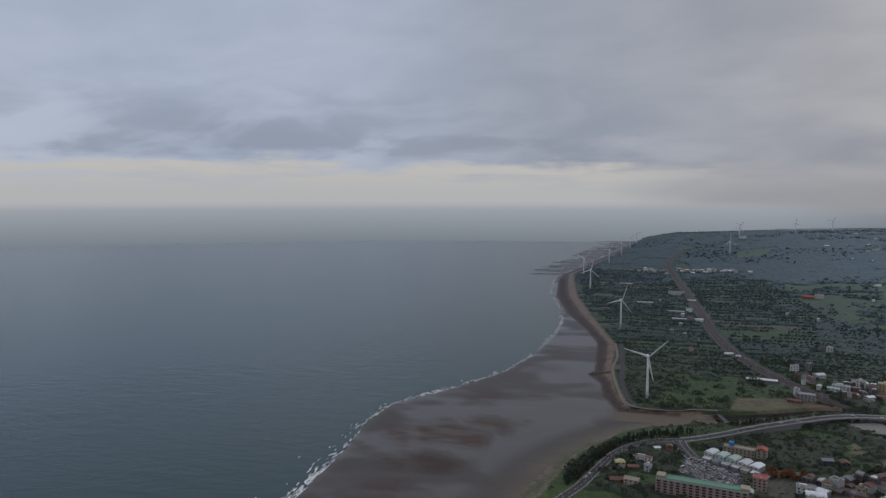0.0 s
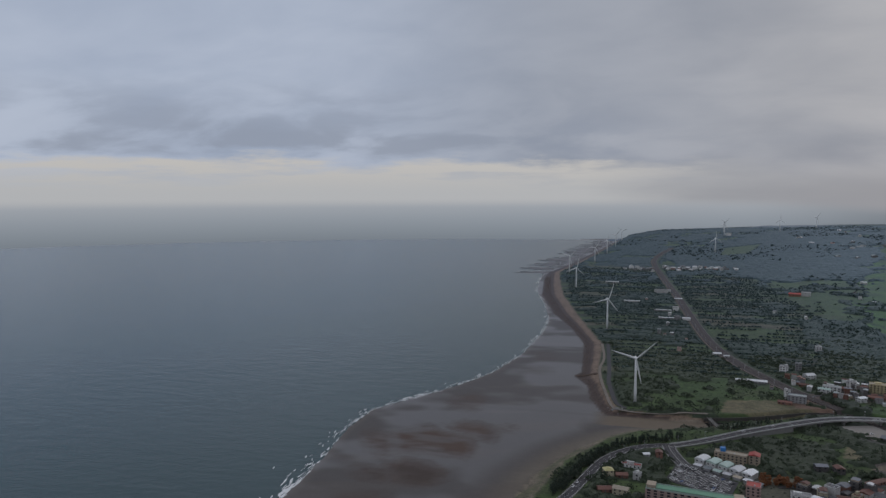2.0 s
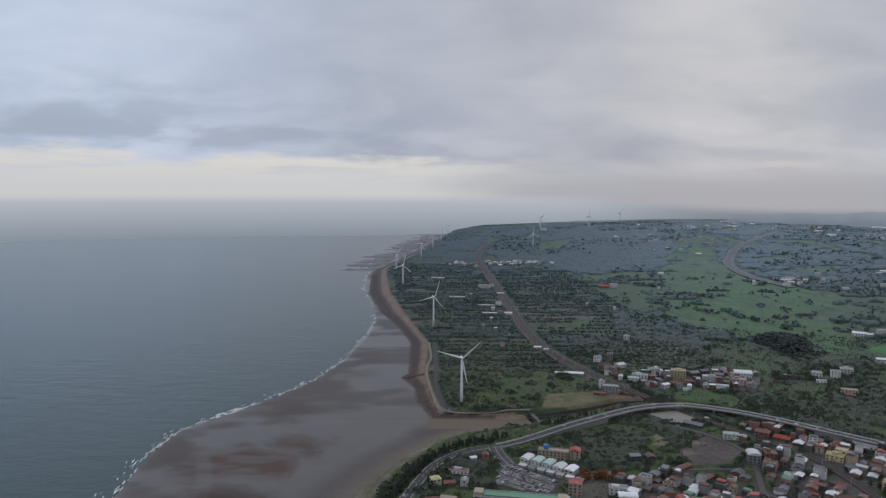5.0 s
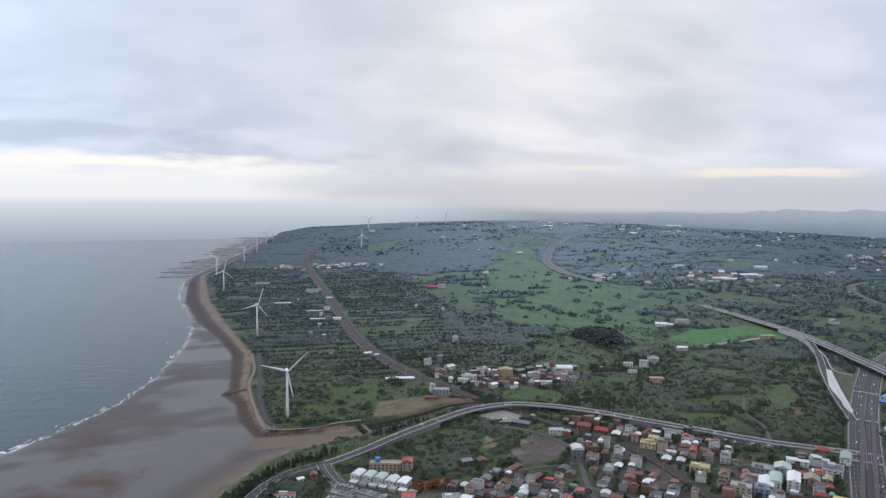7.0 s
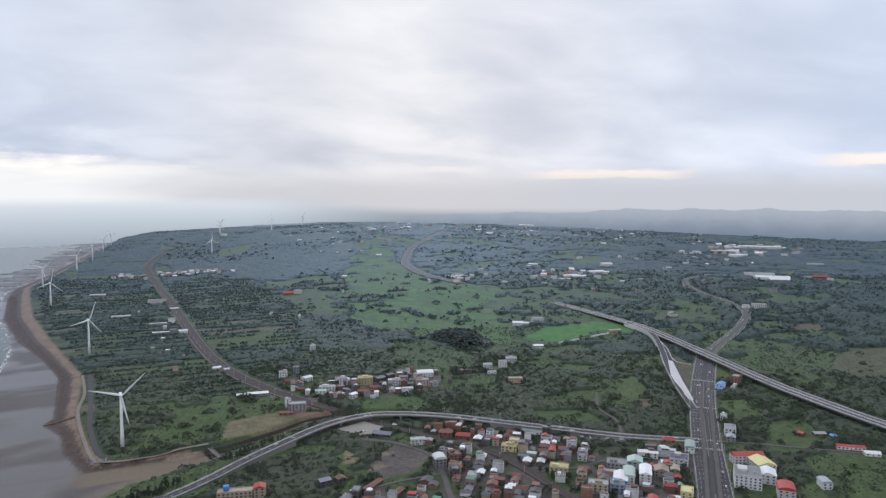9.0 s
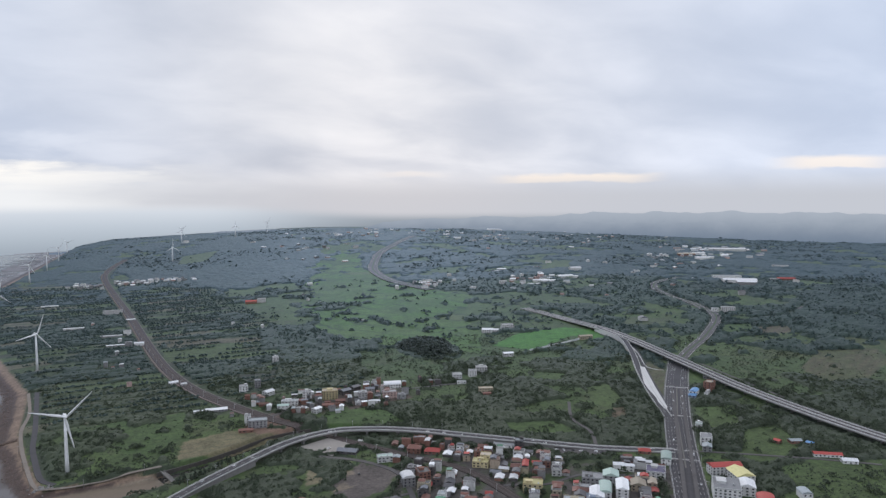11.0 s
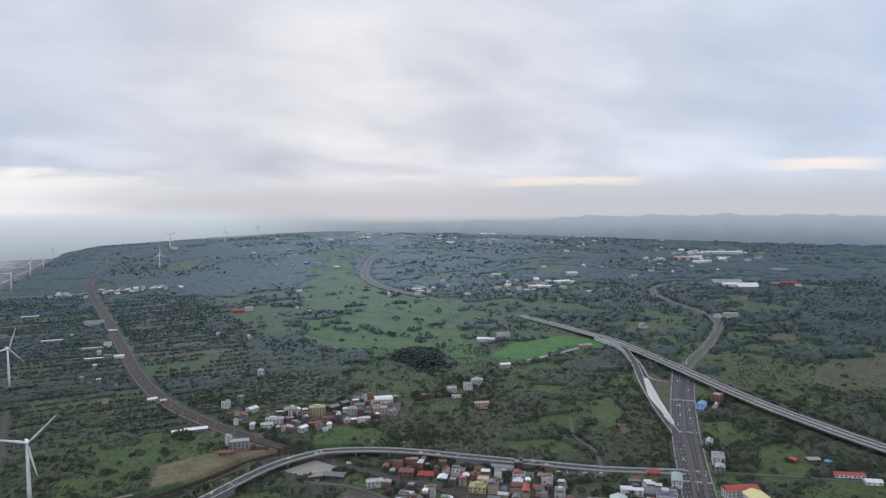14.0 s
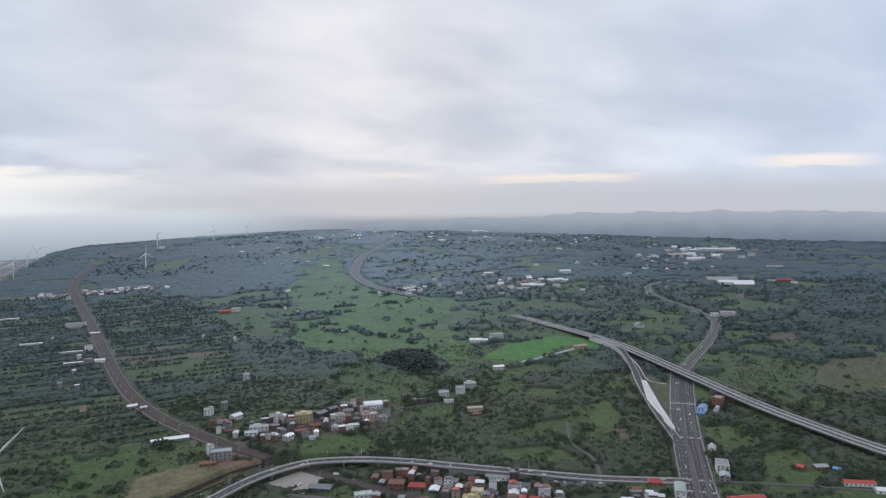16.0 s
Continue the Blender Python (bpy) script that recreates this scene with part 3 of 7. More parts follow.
def wood_density(x, y):
    """How likely a tree stands at x, y."""
    n1, n2 = fractal(x, y, 150, 41), fractal(x, y, 45, 44)
    d = 0.05 + 0.95 * step(0.62 * n1 + 0.38 * n2, 0.468, 0.51)
    d = np.maximum(d, 0.05 + 0.85 * step(np.hypot(x, y), 1500, 2300) * step(0.6 * n1 + 0.4 * n2, 0.41, 0.47))
    u, tone = strips(x, y)
    p = plain(x, y)
    d = d * (1 - p) + p * np.where((tone > 0.66) | (u < 0.13), 0.02, 0.10 + 0.85 * step(0.5 * n1 + 0.5 * n2, 0.40, 0.46))
    wx, wy = warped(x, y)
    m = inside(wx, wy, MEADOW)
    d = np.where(m, 0.02 + 0.8 * step(0.5 * n1 + 0.5 * n2, 0.57, 0.62), d)
    g = inside(x, y, GRASSLAND)
    d = np.where(g, 0.06 + 0.9 * step(n1, 0.50, 0.56), d)
    s = (x > 940) & (y < 900)
    d = np.where(s, 0.06 + 0.85 * step(n1, 0.48, 0.55), d)
    for ring in WOODS:
        d = np.where(inside(wx, wy, ring), np.maximum(d, 0.9), d)
    for ring, _ in FIELDS:
        d = np.where(inside(x, y, ring), d * 0.06, d)
    for ring in (GREEN_FIELD, TAN_FIELD, YARD, LOT, CAR_PARK, PLOT, SIDE_PARK):
        d = np.where(inside(x, y, ring), 0.0, d)
    d = np.where(inside(x, y, VILLAGE), 0.12 + 0.7 * step(n2, 0.52, 0.6), d)
    t = inside(x, y, TOWN)
    d = np.where(t, 0.20, d)
    d = np.where(inside(x, y, [(60, 735), (190, 842), (300, 850), (270, 760), (160, 690), (120, 735)]), 0.10 + 0.75 * step(n2, 0.44, 0.56), d)
    d = np.where((x > -45) & (x < 32) & (y > 640) & (y < 735), 0.4, d)
    d = np.where(inside(x, y, [(-40, 900), (-60, 1150), (120, 1150), (110, 900)]), 0.12 + 0.6 * step(n2, 0.46, 0.56), d)
    # knoll of dark trees beside the meadow
    d = np.where(((x - 605) / 55) ** 2 + ((y - 1245) / 95) ** 2 < 1, 0.3, d)
    return d * (x > along(y, EDGE) + 4)


def land_cover(x, y):
    """Base colour and wetness of the ground at x, y."""
    x, y = np.asarray(x, float), np.asarray(y, float)
    n1, n2, n3 = fractal(x, y, 90, 1), fractal(x, y, 26, 4), fractal(x, y, 400, 7)
    wx, wy = warped(x, y)
    c = np.zeros(x.shape + (3,))

    def lay(mask, colour):
        m = np.clip(mask, 0, 1)[..., None]
        c[:] = c * (1 - m) + np.asarray(colour, float) * m

    lay(np.ones(x.shape), (0.054, 0.086, 0.029))
    lay(step(n1, 0.48, 0.66), (0.064, 0.100, 0.032))
    lay(step(n2, 0.60, 0.75) * 0.5, (0.070, 0.078, 0.040))
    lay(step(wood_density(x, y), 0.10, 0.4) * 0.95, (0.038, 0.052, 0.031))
    u, tone = strips(x, y)
    p = plain(x, y)
    lay(p * 0.8, (0.034, 0.050, 0.025))
    lay(p * (n1 - 0.2), (0.042, 0.062, 0.028))
    lay(p * step(tone, 0.62, 0.70) * (u > 0.2), (0.060, 0.092, 0.034))
    lay(p * step(tone, 0.78, 0.84) * (u > 0.24), (0.100, 0.098, 0.064))
    lay(p * (tone < 0.25) * (u > 0.24), (0.046, 0.054, 0.038))
    # pale field tracks and bare banks between the strips
    lay(p * (u < 0.11) * step(fractal(x, y * 3, 130, 13), 0.47, 0.55) * 0.85, (0.125, 0.120, 0.088))
    lay(inside(wx, wy, MEADOW) * (0.45 + 0.55 * step(n1 + 0.4 * n2, 0.46, 0.72)), (0.060, 0.126, 0.022))
    # small plots with dark hedges between them
    pu, pv = (wx * 0.86 + wy * 0.5) / 62 + 0.6 * n1, (wy * 0.86 - wx * 0.5) / 120 + 0.6 * n2
    kind = value_noise(np.floor(pu) * 5.3 + 0.5, np.floor(pv) * 3.1 + 0.5, 1.0, 15)
    edge = np.minimum(np.abs(pu - np.round(pu)) * 62, np.abs(pv - np.round(pv)) * 120)
    field = inside(wx, wy, MEADOW)
    lay(field * step(kind, 0.62, 0.66) * 0.6, (0.078, 0.128, 0.034))
    lay(field * (1 - step(kind, 0.26, 0.30)) * 0.7, (0.050, 0.078, 0.030))
    lay(field * step(kind, 0.86, 0.88) * 0.6, (0.090, 0.098, 0.048))
    lay(field * (1 - step(edge, 2.5, 6.0)) * step(n1, 0.38, 0.5) * 0.75, (0.036, 0.056, 0.028))
    rows = 0.5 + 0.5 * np.sin((y + 0.3 * x) / 4.2)
    lay(inside(wx, wy, MEADOW) * step(n3, 0.45, 0.55) * step(rows, 0.5, 0.9) * 0.5, (0.074, 0.120, 0.036))
    for ring, tone_of in FIELDS:
        lay(inside(x + 8 * (n2 - 0.5), y + 12 * (n1 - 0.5), ring) * (0.75 + 0.25 * step(np.sin((y - 0.4 * x) / 2.6), -0.2, 0.4)), tone_of)
    lay(inside(x, y, GREEN_FIELD), (0.056, 0.160, 0.024))
    lay(inside(x, y, TAN_FIELD) * (0.65 + 0.35 * n2), (0.165, 0.140, 0.085))
    lay(inside(x, y, GRASSLAND) * step(n1, 0.35, 0.6) * 0.85, (0.058, 0.088, 0.030))
    lay(inside(x, y, PLOT), (0.050, 0.070, 0.032))
    lay(step(x, 950, 1050) * (1 - step(y, 880, 960)) * step(n1, 0.42, 0.62) * 0.8, (0.066, 0.080, 0.034))
    lay(inside(x, y, TOWN) * step(n2, 0.34, 0.5), (0.082, 0.074, 0.068))
    lay(inside(x, y, VILLAGE) * step(n2, 0.36, 0.52), (0.105, 0.080, 0.068))
    lay(inside(x, y, [(205, 985), (215, 945), (262, 940), (268, 975), (240, 1010)]), (0.175, 0.115, 0.085))
    lay(inside(x, y, [(225, 760), (245, 815), (290, 800), (268, 755)]) * 0.8, (0.190, 0.160, 0.105))
    lay(inside(x, y, [(95, 600), (110, 690), (165, 690), (160, 600)]) * 0.7, (0.13, 0.115, 0.10))
    lx, ly = x + 16 * (n2 - 0.5), y + 26 * (fractal(x, y, 40, 81) - 0.5)
    lay(inside(lx, ly, LOT), (0.105, 0.090, 0.082))
    lay(inside(lx, ly, [(262, 770), (285, 780), (270, 730), (250, 735)]) * step(n2, 0.4, 0.6), (0.20, 0.165, 0.12))
    c *= 0.86
    # shore
    w, f, e = along(y, WATER), along(y, FOOT), along(y, EDGE)
    wob = (n2 - 0.5) * 9
    mid = f + (e - f) * np.where(y > 880, 0.60, 0.0)
    south = (y < 880)
    sea_side = step(-(x + wob * 0.5), -(e + 2), -(e - 2))
    lay(sea_side * (1 - south), (0.175, 0.126, 0.092))
    lay(sea_side * south, (0.155, 0.130, 0.098))
    lay(step(e - x, 0, 8) * south * step(n1, 0.5, 0.6) * step(x, f, f + 6) * 0.7, (0.075, 0.085, 0.042))
    lay(step(-(x + wob * 0.4), -(mid + 2), -(mid - 2)) * (1 - south), (0.066, 0.047, 0.040))
    flat = step(-(x + wob * 0.35), -(f + 3), -(f - 3))
    lay(flat, (0.078, 0.070, 0.067))
    lay(flat * step(x, f - 40, f - 2) * south * 0.85, (0.150, 0.128, 0.102))
    spit = (y > 838) * (y < 896) * step(x, -62, -30)
    lay(spit * flat, (0.150, 0.120, 0.088))
    # dark weed-covered banks on the flat
    q = fractal(x * 0.62 + y * 0.35, y * 1.9 - x * 0.55, 95, 21)
    sx, sy = x + 22 * (fractal(x, y, 34, 23) - 0.5), y + 30 * (fractal(x, y, 46, 25) - 0.5)
    weed = np.zeros(x.shape)
    for ring, deep in WEED:
        soft = sum(inside(sx + 9 * math.cos(k), sy + 14 * math.sin(k), ring).astype(float) for k in range(6)) / 6
        weed = np.maximum(weed, deep * soft * (0.45 + 0.55 * step(fractal(x * 0.5, y * 1.6, 30, 27), 0.34, 0.56)))
    lay(flat * weed, (0.078, 0.046, 0.032))
    lay(flat * weed * step(fractal(x, y, 60, 29), 0.50, 0.62) * 0.7, (0.050, 0.040, 0.036))
    lay(flat * step(q, 0.58, 0.70) * (y < 850) * (1 - weed) * 0.35, (0.098, 0.078, 0.066))
    lay(flat * step(q, 0.66, 0.74) * (y > 850) * 0.5, (0.115, 0.100, 0.092))
    lay(step(-x, -(w + 14), -w), (0.115, 0.102, 0.094))
    wetness = flat * (0.35 + 0.55 * step(fractal(x, y * 1.6, 120, 31), 0.35, 0.6)) * (1 - 0.75 * weed) * np.where(south, 1 - step(x, f - 70, f - 10), 1) * (1 - spit)
    return c, np.clip(wetness, 0, 1), np.clip(flat, 0, 1)


def spaced(stops):
    """Grid lines whose step grows outwards: (start, end, step at start, step at end) pieces."""
    out = []
    for a, b, s, t in stops:
        v = a
        while v < b - 1e-6:
            out.append(v)
            v += s + (t - s) * (v - a) / (b - a)
    out.append(stops[-1][1])
    return np.array(out)


def sheet(name, xs, ys, height, mat, smooth=True):
    """A height sheet over a grid."""
    gx, gy = np.meshgrid(xs, ys)
    gz = height(gx, gy)
    co = np.stack([gx, gy, gz], -1).reshape(-1, 3)
    nx, ny = len(xs), len(ys)
    i = (np.arange(ny - 1)[:, None] * nx + np.arange(nx - 1)).ravel()
    quads = np.stack([i, i + 1, i + nx + 1, i + nx], 1)
    # the bed ends a little way out under the sea
    quads = quads[(co[quads, 0] - along(co[quads, 1], WATER)).max(1) > -250]
    return quick_mesh(name, co, quads, mat, smooth), gx.ravel(), gy.ravel()


def quick_mesh(name, co, faces, mat, smooth=False):
    """A mesh object from arrays of corners and of equal-sided faces."""
    co, faces = np.asarray(co, np.float32), np.asarray(faces, np.int32)
    me = bpy.data.meshes.new(name)
    n, k = faces.shape
    me.vertices.add(len(co))
    me.vertices.foreach_set("co", co.ravel())
    me.loops.add(n * k)
    me.loops.foreach_set("vertex_index", faces.ravel())
    me.polygons.add(n)
    me.polygons.foreach_set("loop_start", np.arange(n, dtype=np.int32) * k)
    me.polygons.foreach_set("use_smooth", np.full(n, smooth))
    me.update(calc_edges=True)
    me.materials.append(mat)
    return new(name, me)


ground, gx, gy = sheet(
    "ground",
    spaced([(-1600, -440, 90, 4), (-440, 700, 4, 4), (700, 1500, 4, 14), (1500, 4900, 14, 70)]),
    spaced([(-300, 430, 60, 4), (430, 1100, 4, 4), (1100, 2200, 4, 12), (2200, 4950, 12, 60)]), ground_height, GROUND)
tagged(ground, "green coastal land with sand flat and brown sea bank", "ground", kind="structure")
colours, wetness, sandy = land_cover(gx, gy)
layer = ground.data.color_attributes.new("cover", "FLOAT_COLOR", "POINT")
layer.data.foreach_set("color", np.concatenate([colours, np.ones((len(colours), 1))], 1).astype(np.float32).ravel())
damp = ground.data.attributes.new("wet", "FLOAT", "POINT")
damp.data.foreach_set("value", wetness.astype(np.float32))
sand = ground.data.attributes.new("sand", "FLOAT", "POINT")
sand.data.foreach_set("value", sandy.astype(np.float32))

_round = [(4800 * math.sin(a), 4800 * math.cos(a), 0.0) for a in np.radians(np.arange(-170, 6, 1.0))]
sea = quick_mesh("sea", [(140, -2500, 0)] + _round, [(0, i + 1, i) for i in range(1, len(_round))], SEA)
tagged(sea, "grey-blue silty sea with low swell", "water", kind="structure")


# distant hills along the inland horizon, and the coast that runs on to the north: bearing, height
FAR_COAST = [(-2.2, 2), (-1, 7), (0, 14), (2, 30), (5, 62), (8, 88), (9.5, 110), (13, 118), (17, 116), (20, 86), (24, 92), (30, 100)]
FAR_HILLS = [(17, 40), (20, 118), (22, 152), (25, 166), (28, 178), (31, 192), (35, 196), (40, 212), (47, 222), (55, 218), (66, 214)]
NEAR_HILLS = [(24, 60), (28, 112), (33, 140), (38, 158), (44, 150), (50, 168), (57, 160), (66, 170)]


def hills():
    for name, label, table, r0, amp, seed in (
            ("distant_coast", "hazy low coast running on to the north", FAR_COAST, 4780, 7, 5),
            ("distant_hills", "blue-grey wooded hills fading in haze", FAR_HILLS, 4850, 42, 2),
            ("distant_foothills", "hazy blue wooded foothills", NEAR_HILLS, 4700, 34, 9)):
        deg = np.linspace(table[0][0], table[-1][0], 300)
        a = np.radians(deg)
        h = np.interp(deg, [p for p, _ in table], [q for _, q in table])
        h = h + amp * (fractal(deg * 10, deg * 0, 26, seed) - 0.5) * np.minimum(1, h / 60)
        rows = []
        for f, d in ((0.0, -170), (0.55, -80), (0.9, -25), (1.0, 0), (0.85, 60)):
            r = r0 + d
            rows.append(np.stack([np.sin(a) * r, np.cos(a) * r, h * f + 2 * value_noise(deg * 30, deg * 0 + d, 9, seed) * np.minimum(1, h / 60)], 1))
        co = np.concatenate(rows)
        k = len(a)
        i = (np.arange(len(rows) - 1)[:, None] * k + np.arange(k - 1)).ravel()
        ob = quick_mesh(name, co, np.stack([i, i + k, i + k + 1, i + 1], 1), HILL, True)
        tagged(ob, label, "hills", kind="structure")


hills()


# ---- ribbons: roads and what runs along them ----
def curve(line, step_len=6.0):
    """A smooth line through the points, cut into even steps."""
    p = np.array(line, float)
    p = np.vstack([2 * p[0] - p[1], p, 2 * p[-1] - p[-2]])
    out = []
    for i in range(1, len(p) - 2):
        a, b, c, d = p[i - 1], p[i], p[i + 1], p[i + 2]
        n = max(2, int(np.hypot(*(c - b)) / step_len))
        for t in np.arange(n) / n:
            out.append(0.5 * (2 * b + (c - a) * t + (2 * a - 5 * b + 4 * c - d) * t * t + (3 * b - a - 3 * c + d) * t ** 3))
    out.append(p[-2])
    return np.array(out)


def normals(c):
    t = np.gradient(c, axis=0)
    t /= np.linalg.norm(t, axis=1, keepdims=True)
    return np.stack([-t[:, 1], t[:, 0]], 1)


def ribbon(name, line, width, mat, lift=0.5, shift=0.0, height=None, thick=0.6, step_len=6.0, part_of=None, label="", cut=None):
    """A slab along a line. shift: metres to its left; height: function of the line's points, else the ground."""
    c = curve(line, step_len)
    nrm = normals(c)
    if cut:
        c, nrm = c[cut[0]:cut[1]], nrm[cut[0]:cut[1]]
    z = (height(c) if height else ground_height(c[:, 0], c[:, 1])) + lift
    w = np.broadcast_to(np.asarray(width, float), (len(c),))[:, None] / 2
    l, r = c + nrm * (shift + w), c + nrm * (shift - w)
    co = np.concatenate([np.column_stack([q, z - d]) for q, d in ((l, 0), (r, 0), (r, thick), (l, thick))])
    k = len(c)
    i = np.arange(k - 1)
    quads = np.concatenate([np.stack([i + a * k, i + a * k + 1, i + b * k + 1, i + b * k], 1) for a, b in ((0, 1), (1, 2), (2, 3), (3, 0))])
    caps = np.array([[0, k, 2 * k, 3 * k], [k - 1, 4 * k - 1, 3 * k - 1, 2 * k - 1]])
    ob = quick_mesh(name, co, np.concatenate([quads[:, ::-1], caps]), mat)
    if part_of:
        ob.parent = part_of
    if label:
        tagged(ob, label)
    return ob


def dashes(name, line, mat, width, length, gap, shift, lift, height=None, parent=None, span=None):
    """Painted dashes along a line, in one mesh."""
    c = curve(line, 1.0)
    s = np.concatenate([[0], np.cumsum(np.linalg.norm(np.diff(c, axis=0), axis=1))])
    co, quads = [], []
    a, end = (span or (0, s[-1]))
    while a + length < min(end, s[-1]):
        q = np.array([[np.interp(v, s, c[:, 0]), np.interp(v, s, c[:, 1])] for v in (a, a + length)])
        t = (q[1] - q[0]) / np.linalg.norm(q[1] - q[0])
        nn = np.array([-t[1], t[0]])
        z = (height(q) if height else ground_height(q[:, 0], q[:, 1])) + lift
        k = len(co)
        for p, zz, side in ((q[0], z[0], -1), (q[1], z[1], -1), (q[1], z[1], 1), (q[0], z[0], 1)):
            v = p + nn * (shift + side * width / 2)
            co.append((v[0], v[1], zz))
        quads.append((k, k + 1, k + 2, k + 3))
        a += length + gap
    ob = quick_mesh(name, co, quads, mat)
    ob.parent = parent
    return ob


def road(name, label, line, width, mat=ASPHALT, lift=0.5, lines=(), edge=True, kerb=0.0, height=None):
    ob = ribbon(name, line, width, mat, lift, height=height)
    tagged(ob, label, "road", kind="structure")
    if edge:
        for s in (-1, 1):
            ribbon("edge_line", line, 0.35, PAINT, lift + 0.03, s * (width / 2 - 0.7), height, 0.02, part_of=ob)
    for s in lines:
        dashes("lane_marking", line, PAINT, 0.3, 5, 7, s, lift + 0.03, height, ob)
    if kerb:
        for s in (-1, 1):
            ribbon("kerb", line, 0.5, CONCRETE, lift + kerb, s * (width / 2 + 0.25), height, kerb + 0.6, part_of=ob)
    return ob


def bridge_top(c):
    """Height of the viaduct's deck along its line."""
    x, y = c[:, 0], c[:, 1]
    s = np.interp(x, [p[0] for p in BRIDGE], np.concatenate([[0], np.cumsum([math.dist(a, b) for a, b in zip(BRIDGE, BRIDGE[1:])])]))
    base = np.interp(s, [0, 120, 400, 700], [9, 11, 14.5, 16.5])
    return base + np.interp(s, [0, 20, 170, 300, 430, 540, 620, 800], [0.6, 0.8, 7.2, 8.0, 7.4, 5.0, 1.2, 0.8])


def wall_line(name, line, bottom, top, mat, shift, thick, parent=None, label="", step_len=6.0, cut=None):
    """A wall along a line between two height functions."""
    c = curve(line, step_len)
    nrm = normals(c)
    if cut:
        keep = cut(c)
        c, nrm = c[keep], nrm[keep]
    lo, hi = bottom(c), top(c)
    l, r = c + nrm * (shift + thick / 2), c + nrm * (shift - thick / 2)
    co = np.concatenate([np.column_stack([l, lo]), np.column_stack([r, lo]), np.column_stack([r, hi]), np.column_stack([l, hi])])
    k = len(c)
    i = np.arange(k - 1)
    quads = np.concatenate([np.stack([i + a * k, i + b * k, i + b * k + 1, i + a * k + 1], 1) for a, b in ((0, 1), (1, 2), (2, 3), (3, 0))])
    caps = np.array([[0, 3 * k, 2 * k, k], [k - 1, 2 * k - 1, 3 * k - 1, 4 * k - 1]])
    ob = quick_mesh(name, co, np.concatenate([quads, caps]), mat)
    ob.parent = parent
    if label:
        tagged(ob, label)
    return ob


def part(name, bm, mat, parent=None, label=""):
    me = bpy.data.meshes.new(name)
    bm.to_mesh(me)
    bm.free()
    me.materials.append(mat)
    ob = new(name, me)
    ob.parent = parent
    if label:
        tagged(ob, label)
    return ob


def box(bm, x0, x1, y0, y1, z0, z1, bevel=0.0, taper=1.0):
    """Adds a box, its top scaled by taper."""
    made = bmesh.ops.create_cube(bm, size=1)["verts"]
    cx, cy = (x0 + x1) / 2, (y0 + y1) / 2
    for v in made:
        k = taper if v.co.z > 0 else 1
        v.co = Vector((cx + v.co.x * (x1 - x0) * k, cy + v.co.y * (y1 - y0) * k, z0 + (v.co.z + 0.5) * (z1 - z0)))
    if bevel:
        bmesh.ops.bevel(bm, geom=list({e for v in made for e in v.link_edges}), offset=bevel, segments=1, affect="EDGES")
    return bm


def boxed(*args, **kw):
    return box(bmesh.new(), *args, **kw)


def floor_of(c):
    return ground_height(c[:, 0], c[:, 1]) - 0.5


# viaduct with its walled approach
viaduct = new("viaduct")
tagged(viaduct, "curved grey concrete road viaduct over canal and railway", "bridge", kind="structure")
ribbon("deck", BRIDGE, 12.6, CONCRETE, 0, height=bridge_top, thick=1.5, part_of=viaduct, label="grey concrete bridge deck")
ribbon("carriageway", BRIDGE, 11.4, ASPHALT, 0.06, height=bridge_top, thick=0.05, part_of=viaduct, label="dark asphalt carriageway")
for s in (-1, 1):
    wall_line("parapet", BRIDGE, lambda c: bridge_top(c) - 0.2, lambda c: bridge_top(c) + 1.2, PARAPET, s * 6.05, 0.4, viaduct, "pale concrete parapet")
    ribbon("edge_line", BRIDGE, 0.3, PAINT, 0.1, s * 5.0, bridge_top, 0.02, part_of=viaduct)
    for lo, hi in ((43, 190), (433, 520)):
        wall_line("approach_wall", BRIDGE, floor_of, lambda c: bridge_top(c) - 0.1, CONCRETE, s * 6.0, 0.6, viaduct, "stained concrete retaining wall", cut=lambda c, lo=lo, hi=hi: (c[:, 0] >= lo) & (c[:, 0] <= hi))
dashes("lane_marking", BRIDGE, PAINT, 0.3, 5, 6, 0, 0.1, bridge_top, viaduct)
_c = curve(BRIDGE, 2.0)
_n = normals(_c)
for x in (190, 225, 258, 300, 338, 372, 405, 433):
    i = int(np.argmin(np.abs(_c[:, 0] - x)))
    top, low = float(bridge_top(_c[i:i + 1])[0]) - 1.4, float(ground_height(_c[i, 0], _c[i, 1])) - 1
    bm = boxed(-1.2, 1.2, -2.2, 2.2, low, top - 1.6, 0.2)
    box(bm, -1.5, 1.5, -5.6, 5.6, top - 1.7, top + 0.1, 0.2)
    ob = part("pier", bm, CONCRETE, viaduct)
    ob.location, ob.rotation_euler = (_c[i, 0], _c[i, 1], 0), (0, 0, math.atan2(-_n[i, 0], _n[i, 1]))


def highway_top(c):
    y = c[:, 1]
    return land_height(c[:, 0], y) + np.interp(y, [260, 450, 900, 1150, 1330, 1450], [7.5, 8, 8.5, 8, 3, 1.2])


